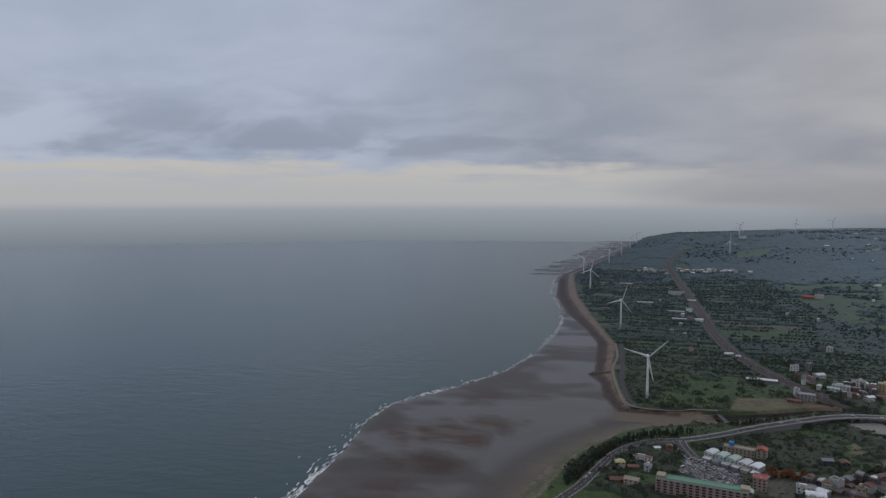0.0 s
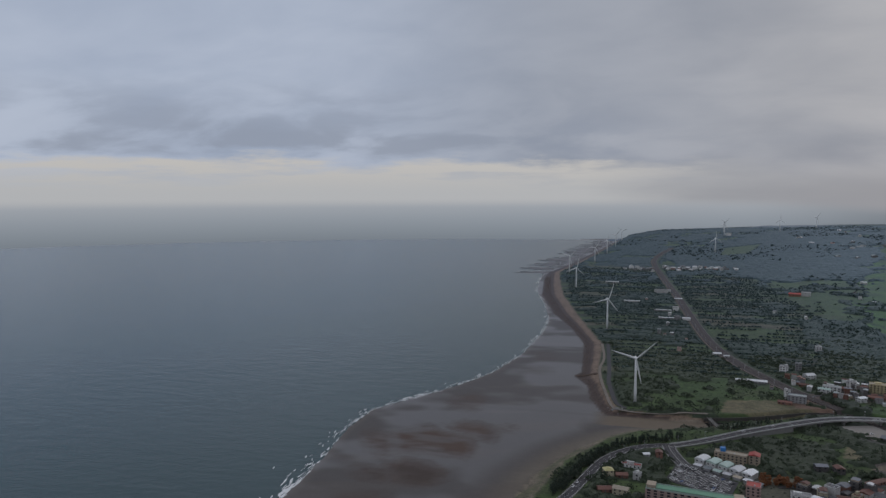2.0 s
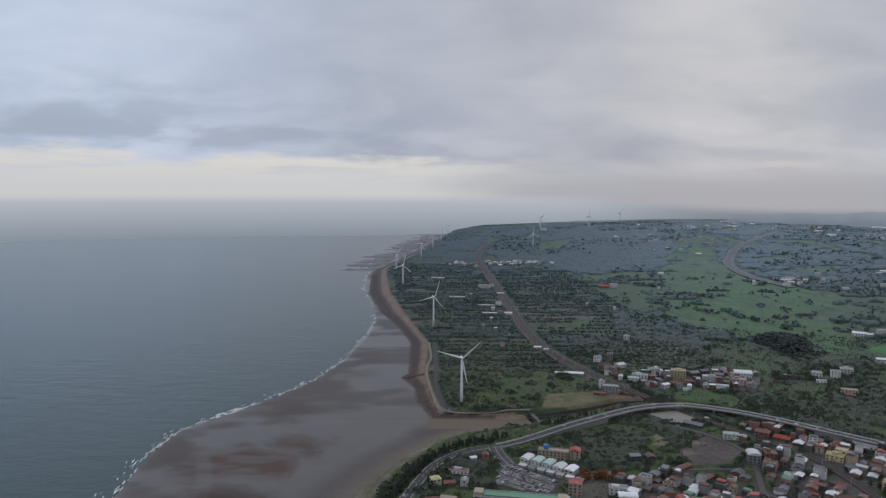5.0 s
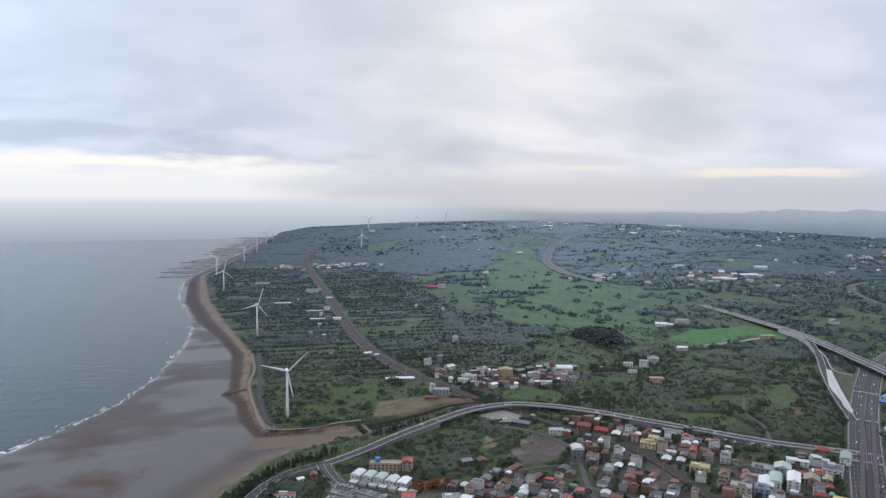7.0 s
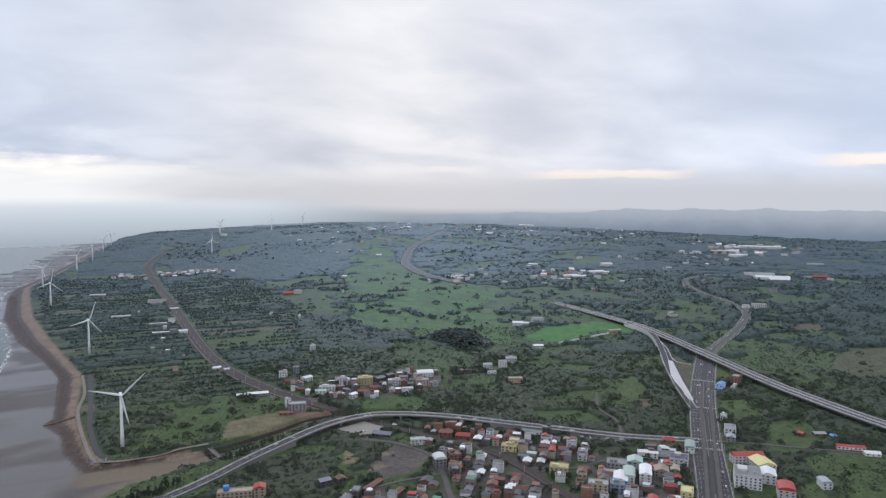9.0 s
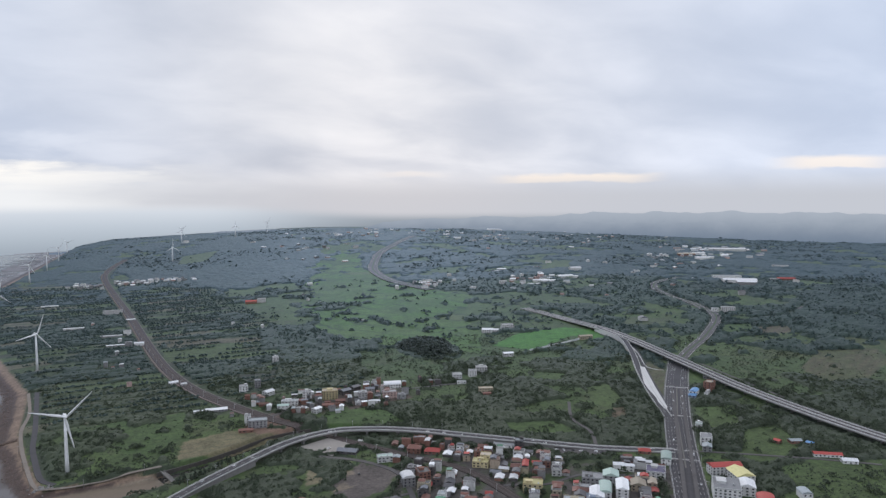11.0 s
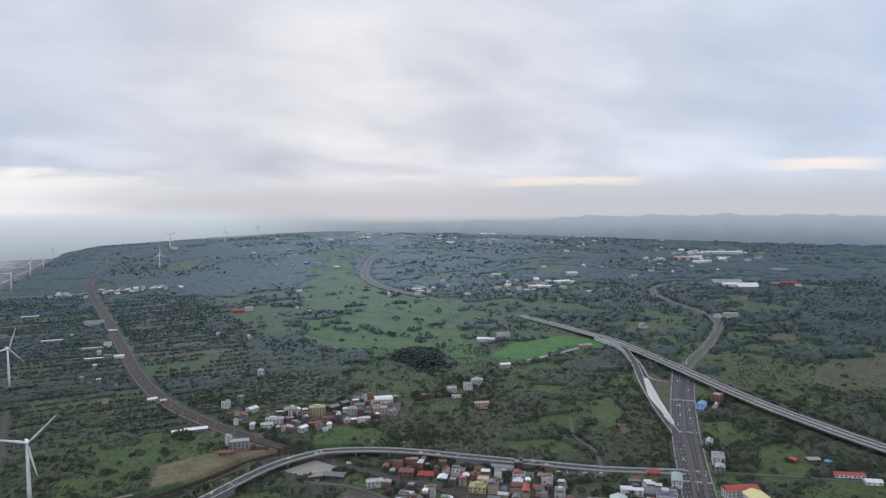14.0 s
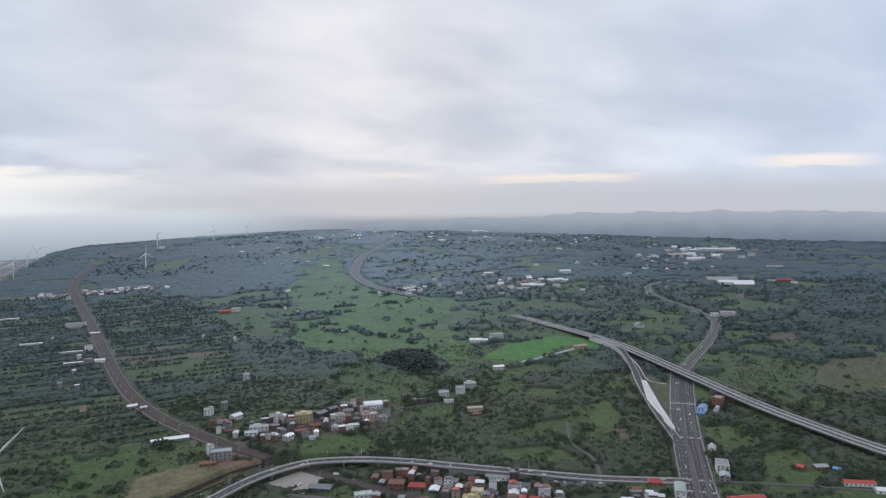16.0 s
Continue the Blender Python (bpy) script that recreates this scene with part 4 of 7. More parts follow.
_south = [p for p in HIGHWAY if p[1] <= 1400] + [(980, 1470)]
_north = [p for p in HIGHWAY if p[1] >= 1840]
expressway = new("elevated_expressway")
tagged(expressway, "long elevated concrete expressway on piers", "bridge", kind="structure")
for s in (-1, 1):
    ribbon("deck", _south, 10.2, CONCRETE, 0, s * 5.4, highway_top, 1.7, part_of=expressway, label="grey concrete deck")
    ribbon("carriageway", _south, 9.0, ASPHALT_OLD, 0.06, s * 5.4, highway_top, 0.05, part_of=expressway, label="grey asphalt carriageway")
    dashes("lane_marking", _south, PAINT, 0.3, 5, 6, s * 5.4, 0.1, highway_top, expressway)
    for q in (0.45, 10.35):
        wall_line("parapet", _south, lambda c: highway_top(c) - 0.2, lambda c: highway_top(c) + 1.2, PARAPET, s * q, 0.4, expressway, "pale concrete parapet")
_c = curve(_south, 2.0)
_n = normals(_c)
y = 285
while y < 1340:
    i = int(np.argmin(np.abs(_c[:, 1] - y)))
    top, low = float(highway_top(_c[i:i + 1])[0]) - 1.6, float(ground_height(_c[i, 0], _c[i, 1])) - 1
    bm = boxed(-1.3, 1.3, -2.6, 2.6, low, max(low + 0.5, top - 1.6), 0.25)
    box(bm, -1.6, 1.6, -9.5, 9.5, top - 1.7, top + 0.05, 0.25)
    ob = part("pier", bm, CONCRETE_DARK, expressway)
    ob.location, ob.rotation_euler = (_c[i, 0], _c[i, 1], 0), (0, 0, math.atan2(-_n[i, 0], _n[i, 1]))
    y += 42
road("far_highway", "grey highway curving over the hill", _north, 34, ASPHALT_OLD, 1.6, (-8, 8))
ribbon("median", _north, 2.5, GRASS, 1.8, part_of=bpy.data.objects["far_highway"])

road("boulevard", "broad dark asphalt boulevard with lane markings", BOULEVARD, 34, ASPHALT, 0.5, (-12.5, -9, -5.5, 5.5, 9, 12.5), kerb=0.2)
boulevard = bpy.data.objects["boulevard"]
for a, b in ((0, 230), (330, 480), (505, 640)):
    dashes("median", BOULEVARD, CONCRETE_DARK, 1.6, b - a, 1, 0, 0.75, parent=boulevard, span=(a, b + 1))
for at in (352, 380, 506, 640):
    for k in range(-15, 16, 2):
        dashes("crossing_bar", BOULEVARD, PAINT, 0.9, 4.5, 1, k, 0.54, parent=boulevard, span=(at, at + 6))
for s in (-11, 11):
    dashes("worn_lane", BOULEVARD, ASPHALT_OLD, 4.5, 640, 1, s * 0.55, 0.52, parent=boulevard, span=(0, 760))
road("uphill_road", "pale grey road winding uphill to the ridge", UPHILL, 20, ASPHALT_OLD, 0.7, (-5, 5))
ribbon("median", UPHILL, 1.8, GRASS, 0.85, part_of=bpy.data.objects["uphill_road"])
road("coast_road", "dark asphalt coast road beside the casuarinas", COAST_ROAD, 11, ASPHALT, 0.5, (0,), kerb=0.15)
road("access_road", "short asphalt access road with pale kerbs", ACCESS, 15, ASPHALT, 0.55, (-3, 3), kerb=0.2)
ribbon("median", ACCESS, 1.5, CONCRETE, 0.8, part_of=bpy.data.objects["access_road"])
road("lane", "narrow grey lane through the town", LANE, 6, ASPHALT_OLD, 0.5, edge=False)
tagged(ribbon("bank_track", BANK_TRACK, 4.5, TRACKWAY, 0.5), "worn grey-brown track on the sea bank", "path", kind="structure")
for t in TRAILS:
    tagged(ribbon("trail", t, 4.2, ASPHALT_OLD, 0.45), "narrow worn grey field road", "path", kind="structure")


def ramp_top(c):
    y = c[:, 1]
    return land_height(c[:, 0], y) + np.interp(y, [730, 780, 960, 1100, 1190], [0.6, 0.8, 4.0, 7.5, 8.0])


slip = new("slip_road")
tagged(slip, "concrete slip road down from the expressway", "road", kind="structure")
ribbon("deck", RAMP, 9.5, CONCRETE, 0, -3.5, ramp_top, 1.2, part_of=slip)
ribbon("carriageway", RAMP, 8.2, ASPHALT, 0.06, -3.5, ramp_top, 0.05, part_of=slip, label="dark asphalt carriageway")
ribbon("frontage_lane", RAMP, 7.0, ASPHALT, 0.6, 8.5, None, 0.5, part_of=slip, label="dark asphalt frontage lane")
for q, d in ((1.3, 0), (-8.2, 0)):
    wall_line("retaining_wall", RAMP, floor_of, lambda c: ramp_top(c) + 1.0, PARAPET, q, 0.45, slip, "pale concrete retaining wall")
bm = bmesh.new()
_vs = [bm.verts.new((x, y, float(ground_height(x, y)) + z)) for x, y, z in ((852, 931, 4.4), (856, 924, 3.6), (795, 838, 2.6), (744, 762, 0.9), (731, 751, 0.7), (758, 802, 1.1), (795, 862, 2.4))]
_f = bm.faces.new(_vs)
_ex = bmesh.ops.extrude_face_region(bm, geom=[_f])["geom"]
for v in _ex:
    if isinstance(v, bmesh.types.BMVert):
        v.co.z -= 3.5
bmesh.ops.triangulate(bm, faces=bm.faces[:])
bmesh.ops.recalc_face_normals(bm, faces=bm.faces[:])
part("apron", bm, PARAPET, slip, "pale concrete apron beside the ramp")
ribbon("verge_kerb", [(970, 1103), (920, 1010), (872, 940), (868, 916), (876, 902)], 1.2, PARAPET, 1.0, part_of=slip, label="pale curved kerb")

tagged(ribbon("dyke_road", DYKE_ROAD, 6.5, ASPHALT, 0.5), "dark asphalt road behind the sea bank", "road", kind="structure")
tagged(ribbon("viaduct_apron", [(322, 862), (362, 838), (402, 804), (430, 780)], 10, PARAPET, 0.4), "pale concrete ground beside the viaduct", "path", kind="structure")
for x in (190, 300, 433):
    i = int(np.argmin(np.abs(curve(BRIDGE, 2.0)[:, 0] - x)))
    c, nn = curve(BRIDGE, 2.0)[i], normals(curve(BRIDGE, 2.0))[i]
    ob = part("expansion_joint", boxed(-0.5, 0.5, -5.6, 5.6, 0.08, 0.16), PARAPET, viaduct, "pale expansion joint")
    ob.location = (c[0], c[1], float(bridge_top(c[None])[0]))
    ob.rotation_euler = (0, 0, math.atan2(-nn[0], nn[1]))

# canal
tagged(ribbon("canal_water", CANAL_LINE, 20, CANAL, 0, height=lambda c: np.full(len(c), 1.5), thick=0.3), "dark still canal water", "water", kind="structure")
for s in (-1, 1):
    tagged(wall_line("canal_wall", CANAL_LINE[:-1], lambda c: np.full(len(c), 0.5), lambda c: land_height(c[:, 0], c[:, 1]) * 0.5 + (1.2 if s < 0 else 2.4), CANAL_WALL, s * 11.0, 1.0), "stained concrete canal wall", "wall", kind="structure")
footbridge = new("footbridge")
tagged(footbridge, "small concrete bridge over the canal mouth", "bridge", kind="structure")
_fb = [(94, 895), (97, 880), (103, 852), (108, 820)]
ribbon("deck", _fb, 4.5, CONCRETE_DARK, 0, height=lambda c: np.full(len(c), 7.0), thick=0.8, part_of=footbridge)
for s in (-1, 1):
    wall_line("railing", _fb, lambda c: np.full(len(c), 7.0), lambda c: np.full(len(c), 8.0), CONCRETE, s * 2.1, 0.25, footbridge)
for p in ((95.5, 892), (97, 880), (100, 866)):
    part("pier", boxed(p[0] - 1.6, p[0] + 1.6, p[1] - 0.6, p[1] + 0.6, 0, 6.4, 0.1), CONCRETE_DARK, footbridge)

# railway
_line = curve(RAILWAY)
railway = ribbon("railway", RAILWAY, np.interp(_line[:, 1], [900, 1050], [11.5, 17]), BALLAST, 0.7, thick=1.5)
tagged(railway, "double-track railway on dark brown ballast", "railway", kind="structure")
for s in (-2.6, 2.6):
    ribbon("track", RAILWAY, 2.4, TRACK, 0.85, s, thick=0.12, part_of=railway, label="rusty track bed with sleepers")
    for r in (-0.55, 0.55):
        ribbon("rail", RAILWAY, 0.12, RAIL, 1.0, s + r, thick=0.14, part_of=railway)
ribbon("cable_trough", RAILWAY[8:], 1.3, CONCRETE_DARK, 0.75, -9.2, thick=0.6, part_of=railway, label="pale concrete cable trough")
ribbon("service_road", RAILWAY[8:], 4.0, SERVICE, 0.6, 11.0, thick=0.9, part_of=railway, label="worn pinkish-grey service road")

# yards
def yard(name, label, ring, mat, lift=0.7):
    bm = bmesh.new()
    vs = [bm.verts.new((x, y, float(ground_height(x, y)) + lift)) for x, y in ring]
    f = bm.faces.new(vs)
    if f.normal.z < 0:
        f.normal_flip()
    ex = bmesh.ops.extrude_face_region(bm, geom=[f])["geom"]
    for v in ex:
        if isinstance(v, bmesh.types.BMVert):
            v.co.z -= 1.2
    bmesh.ops.triangulate(bm, faces=bm.faces[:])
    bmesh.ops.recalc_face_normals(bm, faces=bm.faces[:])
    return tagged(part(name, bm, mat), label, "yard", kind="structure")


yard("car_park", "dark asphalt car park with white bays", CAR_PARK, ASPHALT, 0.55)
yard("gravel_yard", "pale bare gravel yard under the viaduct", YARD, GRAVEL)
yard("roadside_car_park", "grey roadside parking strip", SIDE_PARK, ASPHALT_OLD)


# ---- wind turbines ----
def ring_solid(bm, rings, sides=16):
    """A lathe-like body: (x, y, z, radius) rings joined, with capped ends."""
    prev, first = None, None
    for x, y, z, r in rings:
        cur = [bm.verts.new((x + r * math.cos(2 * math.pi * k / sides), y + r * math.sin(2 * math.pi * k / sides), z)) for k in range(sides)]
        if prev:
            for k in range(sides):
                f = bm.faces.new((prev[k], prev[(k + 1) % sides], cur[(k + 1) % sides], cur[k]))
                f.smooth = True
        else:
            first = cur
        prev = cur
    bm.faces.new(first[::-1])
    bm.faces.new(prev)
    return bm


def blade_mesh():
    """One rotor blade, root at the origin, pointing up z, flat to y."""
    bm = bmesh.new()
    prev = None
    for s, chord, thick, twist in ((0.8, 1.7, 1.6, 0), (2.5, 1.9, 1.5, 8), (6, 3.1, 1.0, 14), (10, 3.0, 0.75, 11), (18, 2.3, 0.5, 7), (27, 1.6, 0.32, 3), (34, 1.0, 0.18, 1), (36.6, 0.5, 0.08, 0), (37.2, 0.12, 0.04, 0)):
        t = radians(twist)
        cur = []
        for u, v in ((-0.3, 0), (-0.15, 0.42), (0.2, 0.5), (0.7, 0.02), (0.2, -0.42), (-0.15, -0.4)):
            a, b = u * chord, v * thick
            cur.append(bm.verts.new((a * math.cos(t) - b * math.sin(t), a * math.sin(t) + b * math.cos(t), s)))
        if prev:
            for k in range(6):
                f = bm.faces.new((prev[k], prev[(k + 1) % 6], cur[(k + 1) % 6], cur[k]))
                f.smooth = True
        else:
            bm.faces.new(cur[::-1])
        prev = cur
    bm.faces.new(prev)
    bmesh.ops.recalc_face_normals(bm, faces=bm.faces[:])
    return bm


HUB = 67.0


def wind_turbine():
    base = new("wind_turbine")
    tagged(base, "white three-bladed wind turbine on a tapered steel tower", "wind turbine", "wind turbines")
    part("foundation", ring_solid(bmesh.new(), [(0, 0, -1.5, 5), (0, 0, 0.5, 4.2), (0, 0, 0.7, 3.4)], 20), CONCRETE, base, "round concrete foundation")
    part("tower", ring_solid(bmesh.new(), [(0, 0, 0.6, 2.25), (0, 0, 20, 2.0), (0, 0, 42, 1.65), (0, 0, HUB - 1.9, 1.25)], 20), WHITE, base)
    part("door", boxed(-0.5, 0.5, -2.36, -2.1, 0.8, 3.0, 0.05), STEEL, base, "small steel door")
    bm = boxed(-1.7, 1.7, -3.2, 6.5, HUB - 1.9, HUB + 1.9, 0.7)
    part("nacelle", bm, WHITE, base)
    hub = part("hub", ring_solid(bmesh.new(), [(0, 0, -1.2, 1.5), (0, 0, 0.4, 1.6), (0, 0, 1.5, 1.2), (0, 0, 2.1, 0.5), (0, 0, 2.25, 0.1)], 16), WHITE, base)
    hub.location, hub.rotation_euler = (0, -4.4, HUB), (radians(90), 0, 0)
    me = None
    for k in range(3):
        if me is None:
            b = part("blade", blade_mesh(), WHITE, hub)
            me = b.data
        else:
            b = new("blade", me)
            b.parent = hub
        b.matrix_parent_inverse = hub.matrix_basis.inverted()
        b.location, b.rotation_euler = (0, -4.8, HUB), (0, radians(120 * k), 0)
    return base


def place_turbine(ob, x, y, yaw, turn, z=None, size=1.0):
    """yaw: degrees by which the rotor faces away from the south; turn: degrees of the rotor."""
    ob.location = (x, y, float(ground_height(x, y)) if z is None else z)
    ob.rotation_euler, ob.scale = (0, 0, radians(yaw)), (size,) * 3
    k = 0
    for c in ob.children_recursive:
        if c.name.startswith("blade"):
            c.rotation_euler = (0, radians(turn + 120 * k), 0)
            k += 1


_first = wind_turbine()
_spots = [(0, 924, 8, 48), (-60, 1485, 28, 20), (-180, 2129, 22, 12), (-240, 2560, 35, 50), (-172, 3057, 30, 32), (-136, 3520, 30, 12), (-104, 3930, 20, 40), (-78, 4430, 20, 70),
          (352, 3255, 25, 0), (480, 4030, 20, 24), (508, 4290, 20, 60), (800, 4230, 20, 0), (1035, 4440, 20, 35)]
_turbines = [_first] + [copy_thing(_first, Matrix.Identity(4)) for _ in _spots[1:]]
for ob, (x, y, yaw, turn) in zip(_turbines, _spots):
    place_turbine(ob, x, y, yaw, turn)

# ---- houses ----
BUILT = []  # footprints: x, y, radius
_window_mesh = {}


def window_mesh(w, h):
    key = (round(w, 1), round(h, 1))
    if key not in _window_mesh:
        bm = boxed(-w / 2, w / 2, -0.08, 0.06, 0, h, 0.03)
        me = bpy.data.meshes.new("window")
        bm.to_mesh(me)
        bm.free()
        me.materials.append(GLASS)
        _window_mesh[key] = me
    return _window_mesh[key]


def rim(w, d, z0, z1, t):
    """A closed low wall round a rectangle."""
    bm = bmesh.new()
    rings = [[bm.verts.new((sx * (w / 2 - i), sy * (d / 2 - i), z)) for sx, sy in ((-1, -1), (1, -1), (1, 1), (-1, 1))] for i, z in ((0, z0), (0, z1), (t, z1), (t, z0))]
    for a, b in zip(rings, rings[1:] + rings[:1]):
        for k in range(4):
            bm.faces.new((a[k], a[(k + 1) % 4], b[(k + 1) % 4], b[k]))
    return bm


def roof_part(w, d, h, kind, parent, mat, edge):
    """The roof by its kind: flat with parapet, shed, gable, arch or hip."""
    bm = bmesh.new()
    if kind == "flat":
        box(bm, -w / 2 - 0.15, w / 2 + 0.15, -d / 2 - 0.15, d / 2 + 0.15, h, h + 0.25)
        top = part("roof", bm, mat, parent)
        part("parapet", rim(w, d, h + 0.25, h + 1.1, 0.3), edge, top)
        return top
    # the ridge runs along the longer side
    turned = w > d * 1.15
    if turned:
        w, d = d, w
    o = 0.5
    if kind == "arch":
        n, prev = 8, None
        for k in range(n + 1):
            a = math.pi * k / n
            x, z = -(w / 2 + o) * math.cos(a), h + 0.05 + min(4.0, w * 0.22) * math.sin(a)
            cur = [bm.verts.new((x, y, z + t)) for y, t in ((-d / 2 - o, 0), (d / 2 + o, 0), (d / 2 + o, -0.25), (-d / 2 - o, -0.25))]
            if prev:
                for q in range(4):
                    bm.faces.new((prev[q], prev[(q + 1) % 4], cur[(q + 1) % 4], cur[q]))
            else:
                bm.faces.new(cur)
            prev = cur
        bm.faces.new(prev[::-1])
        for y in (-d / 2, d / 2):
            vs = [bm.verts.new((-(w / 2) * math.cos(math.pi * k / n), y, h + min(3.7, w * 0.2) * math.sin(math.pi * k / n))) for k in range(n + 1)]
            bm.faces.new(vs)
    else:
        rise = min(3.6, {"gable": 0.2 * w, "hip": 0.24 * w, "shed": 0.14 * w}[kind])
        ridge = d / 2 + o - (w * 0.35 if kind == "hip" else 0)
        rx = (w / 2 + o) if kind == "shed" else 0.0
        lo = [bm.verts.new((sx * (w / 2 + o), sy * (d / 2 + o), h)) for sx, sy in ((-1, -1), (1, -1), (1, 1), (-1, 1))]
        hi = [bm.verts.new((rx, -ridge, h + rise)), bm.verts.new((rx, ridge, h + rise))]
        bm.faces.new((lo[0], lo[3], hi[1], hi[0]))
        bm.faces.new((lo[1], hi[0], hi[1], lo[2]))
        bm.faces.new((lo[0], hi[0], lo[1]))
        bm.faces.new((lo[2], hi[1], lo[3]))
        bm.faces.new(lo[::-1])
    if turned:
        bmesh.ops.rotate(bm, verts=bm.verts[:], cent=(0, 0, 0), matrix=Matrix.Rotation(radians(90), 3, "Z"))
    bmesh.ops.recalc_face_normals(bm, faces=bm.faces[:])
    return part("roof", bm, mat, parent)


def house(name, label, x, y, w, d, storeys, turn=0.0, wall="white", roof="grey", kind="flat", extras=True, windows=True, group="", category="house", z=None, rng=None, storey=3.1, shed=""):
    """A building with walls, roof, storey bands, windows, a door and roof-top pieces. turn: degrees."""
    rng = rng or random.Random(int(x * 13 + y * 7))
    base = new(name)
    h = storey * storeys + 0.2
    base.location = (x, y, float(ground_height(x, y)) if z is None else z)
    base.rotation_euler = (0, 0, radians(turn))
    tagged(base, label if len(label.split()) > 3 else label + " among green fields", category, group)
    BUILT.append((x, y, 0.5 * math.hypot(w, d)))
    bm = boxed(-w / 2, w / 2, -d / 2, d / 2, -1.5, h)
    for k in range(1, storeys):
        box(bm, -w / 2 - 0.12, w / 2 + 0.12, -d / 2 - 0.12, d / 2 + 0.12, k * storey - 0.12, k * storey + 0.12)
    part("wall", bm, WALL[wall], base)
    roof_part(w, d, h, kind, base, ROOF["felt" if kind == "flat" and roof == "white" else roof], WALL[wall])
    if windows:
        for side, length, depth in ((0, w, d), (1, d, w), (2, w, d), (3, d, w)):
            if side == 2 or (side == 1 and y > 640):
                continue
            n = max(1, int(length / 4.2))
            ww = min(1.9, length / n * 0.55)
            for k in range(storeys):
                for i in range(n):
                    if k == 0 and i == n // 2 and side == 0:
                        continue
                    ob = new("window", window_mesh(ww, 1.5))
                    ob.parent = base
                    a = side * math.pi / 2
                    u, v = (i + 0.5) / n * length - length / 2, -depth / 2 - 0.02
                    ob.location = (u * math.cos(a) - v * math.sin(a), u * math.sin(a) + v * math.cos(a), k * storey + 1.0)
                    ob.rotation_euler = (0, 0, a)
        part("door", boxed(-0.6, 0.6, -d / 2 - 0.1, -d / 2 + 0.05, 0, 2.1, 0.03), ROOF["dark"], base, "dark door")
    if extras and kind == "flat" and shed:
        # a light sheet-metal storey built on the roof
        sw, sd = w * rng.uniform(0.5, 0.85), d * rng.uniform(0.45, 0.8)
        sx, sy = rng.uniform(-0.5, 0.5) * (w - sw - 0.8), rng.uniform(-0.5, 0.5) * (d - sd - 0.8)
        hut = part("roof_shed", boxed(sx - sw / 2, sx + sw / 2, sy - sd / 2, sy + sd / 2, h + 0.24, h + 2.5), WALL[rng.choice(("grey", "white", "dark", "tan"))], base, "sheet-metal shed on the roof")
        top = roof_part(sw, sd, h + 2.5, rng.choice(("gable", "shed", "gable")), hut, ROOF[shed], ROOF[shed])
        top.location = (sx, sy, 0)
    elif extras and kind == "flat":
        r = rng.random()
        if r < 0.75:
            sx, sy = rng.uniform(-0.25, 0.25) * w, rng.uniform(-0.2, 0.25) * d
            bm = boxed(sx - w * 0.18, sx + w * 0.18, sy - d * 0.16, sy + d * 0.16, h + 0.24, h + 2.7)
            box(bm, sx - w * 0.2, sx + w * 0.2, sy - d * 0.18, sy + d * 0.18, h + 2.7, h + 2.9)
            part("stair_house", bm, WALL[wall], base)
        if r > 0.3:
            tx, ty = rng.uniform(-0.35, 0.35) * w, rng.uniform(-0.4, -0.25) * d
            part("water_tank", ring_solid(bmesh.new(), [(tx, ty, h + 0.24, 0.7), (tx, ty, h + 2.0, 0.7), (tx, ty, h + 2.35, 0.25)], 10), STEEL, base, "steel roof water tank")
    return base


# landmarks of the shore side
def hotel():
    base = new("hotel")
    tagged(base, "long brick-pink hotel with a green flat roof", "hotel")
    x, y, turn, w, d, n = 53, 594, -8.5, 86, 15, 5
    base.location, base.rotation_euler = (x, y, 9.0), (0, 0, radians(turn))
    BUILT.extend([(x - 30, y, 14), (x, y, 14), (x + 30, y, 14), (x - 15, y, 12), (x + 15, y, 12)])
    s = 2.75
    h = s * n
    bm = boxed(-w / 2, w / 2, -d / 2, d / 2, -1.5, h)
    for k in range(1, n + 1):
        box(bm, -w / 2 - 0.25, w / 2 + 0.25, -d / 2 - 0.25, d / 2 + 0.25, k * s - 0.3, k * s)
    for i in range(15):
        u = -w / 2 + w * i / 14
        box(bm, u - 0.35, u + 0.35, -d / 2 - 0.3, d / 2 + 0.3, -1, h - 0.31)
    part("wall", bm, WALL["pink"], base, "brick-pink wall with pilasters and bands")
    part("roof", boxed(-w / 2 + 9, w / 2 - 3, -3.4, 6.2, h, h + 0.5), ROOF["green"], base, "green roof strip")
    bm = rim(w, d, h, h + 1.2, 0.4)
    part("parapet", bm, ROOF["mint"], base, "pale green parapet")
    for u in (-w / 2 + 4.5, w / 2 - 2.5):
        bm = boxed(u - 4, u + 4, -5, 5, h, h + 3.0)
        box(bm, u - 4.3, u + 4.3, -5.3, 5.3, h + 3.0, h + 3.4)
        part("roof_tower", bm, WALL["tan"], base, "tan roof tower")
    for side, v, a in ((0, -d / 2 - 0.02, 0), (2, d / 2 + 0.02, math.pi)):
        for k in range(n):
            for i in range(14):
                ob = new("window", window_mesh(3.2, 1.6))
                ob.parent, ob.location, ob.rotation_euler = base, (-w / 2 + w * (i + 0.5) / 14, v, k * s + 0.7), (0, 0, a)
    return base


hotel()

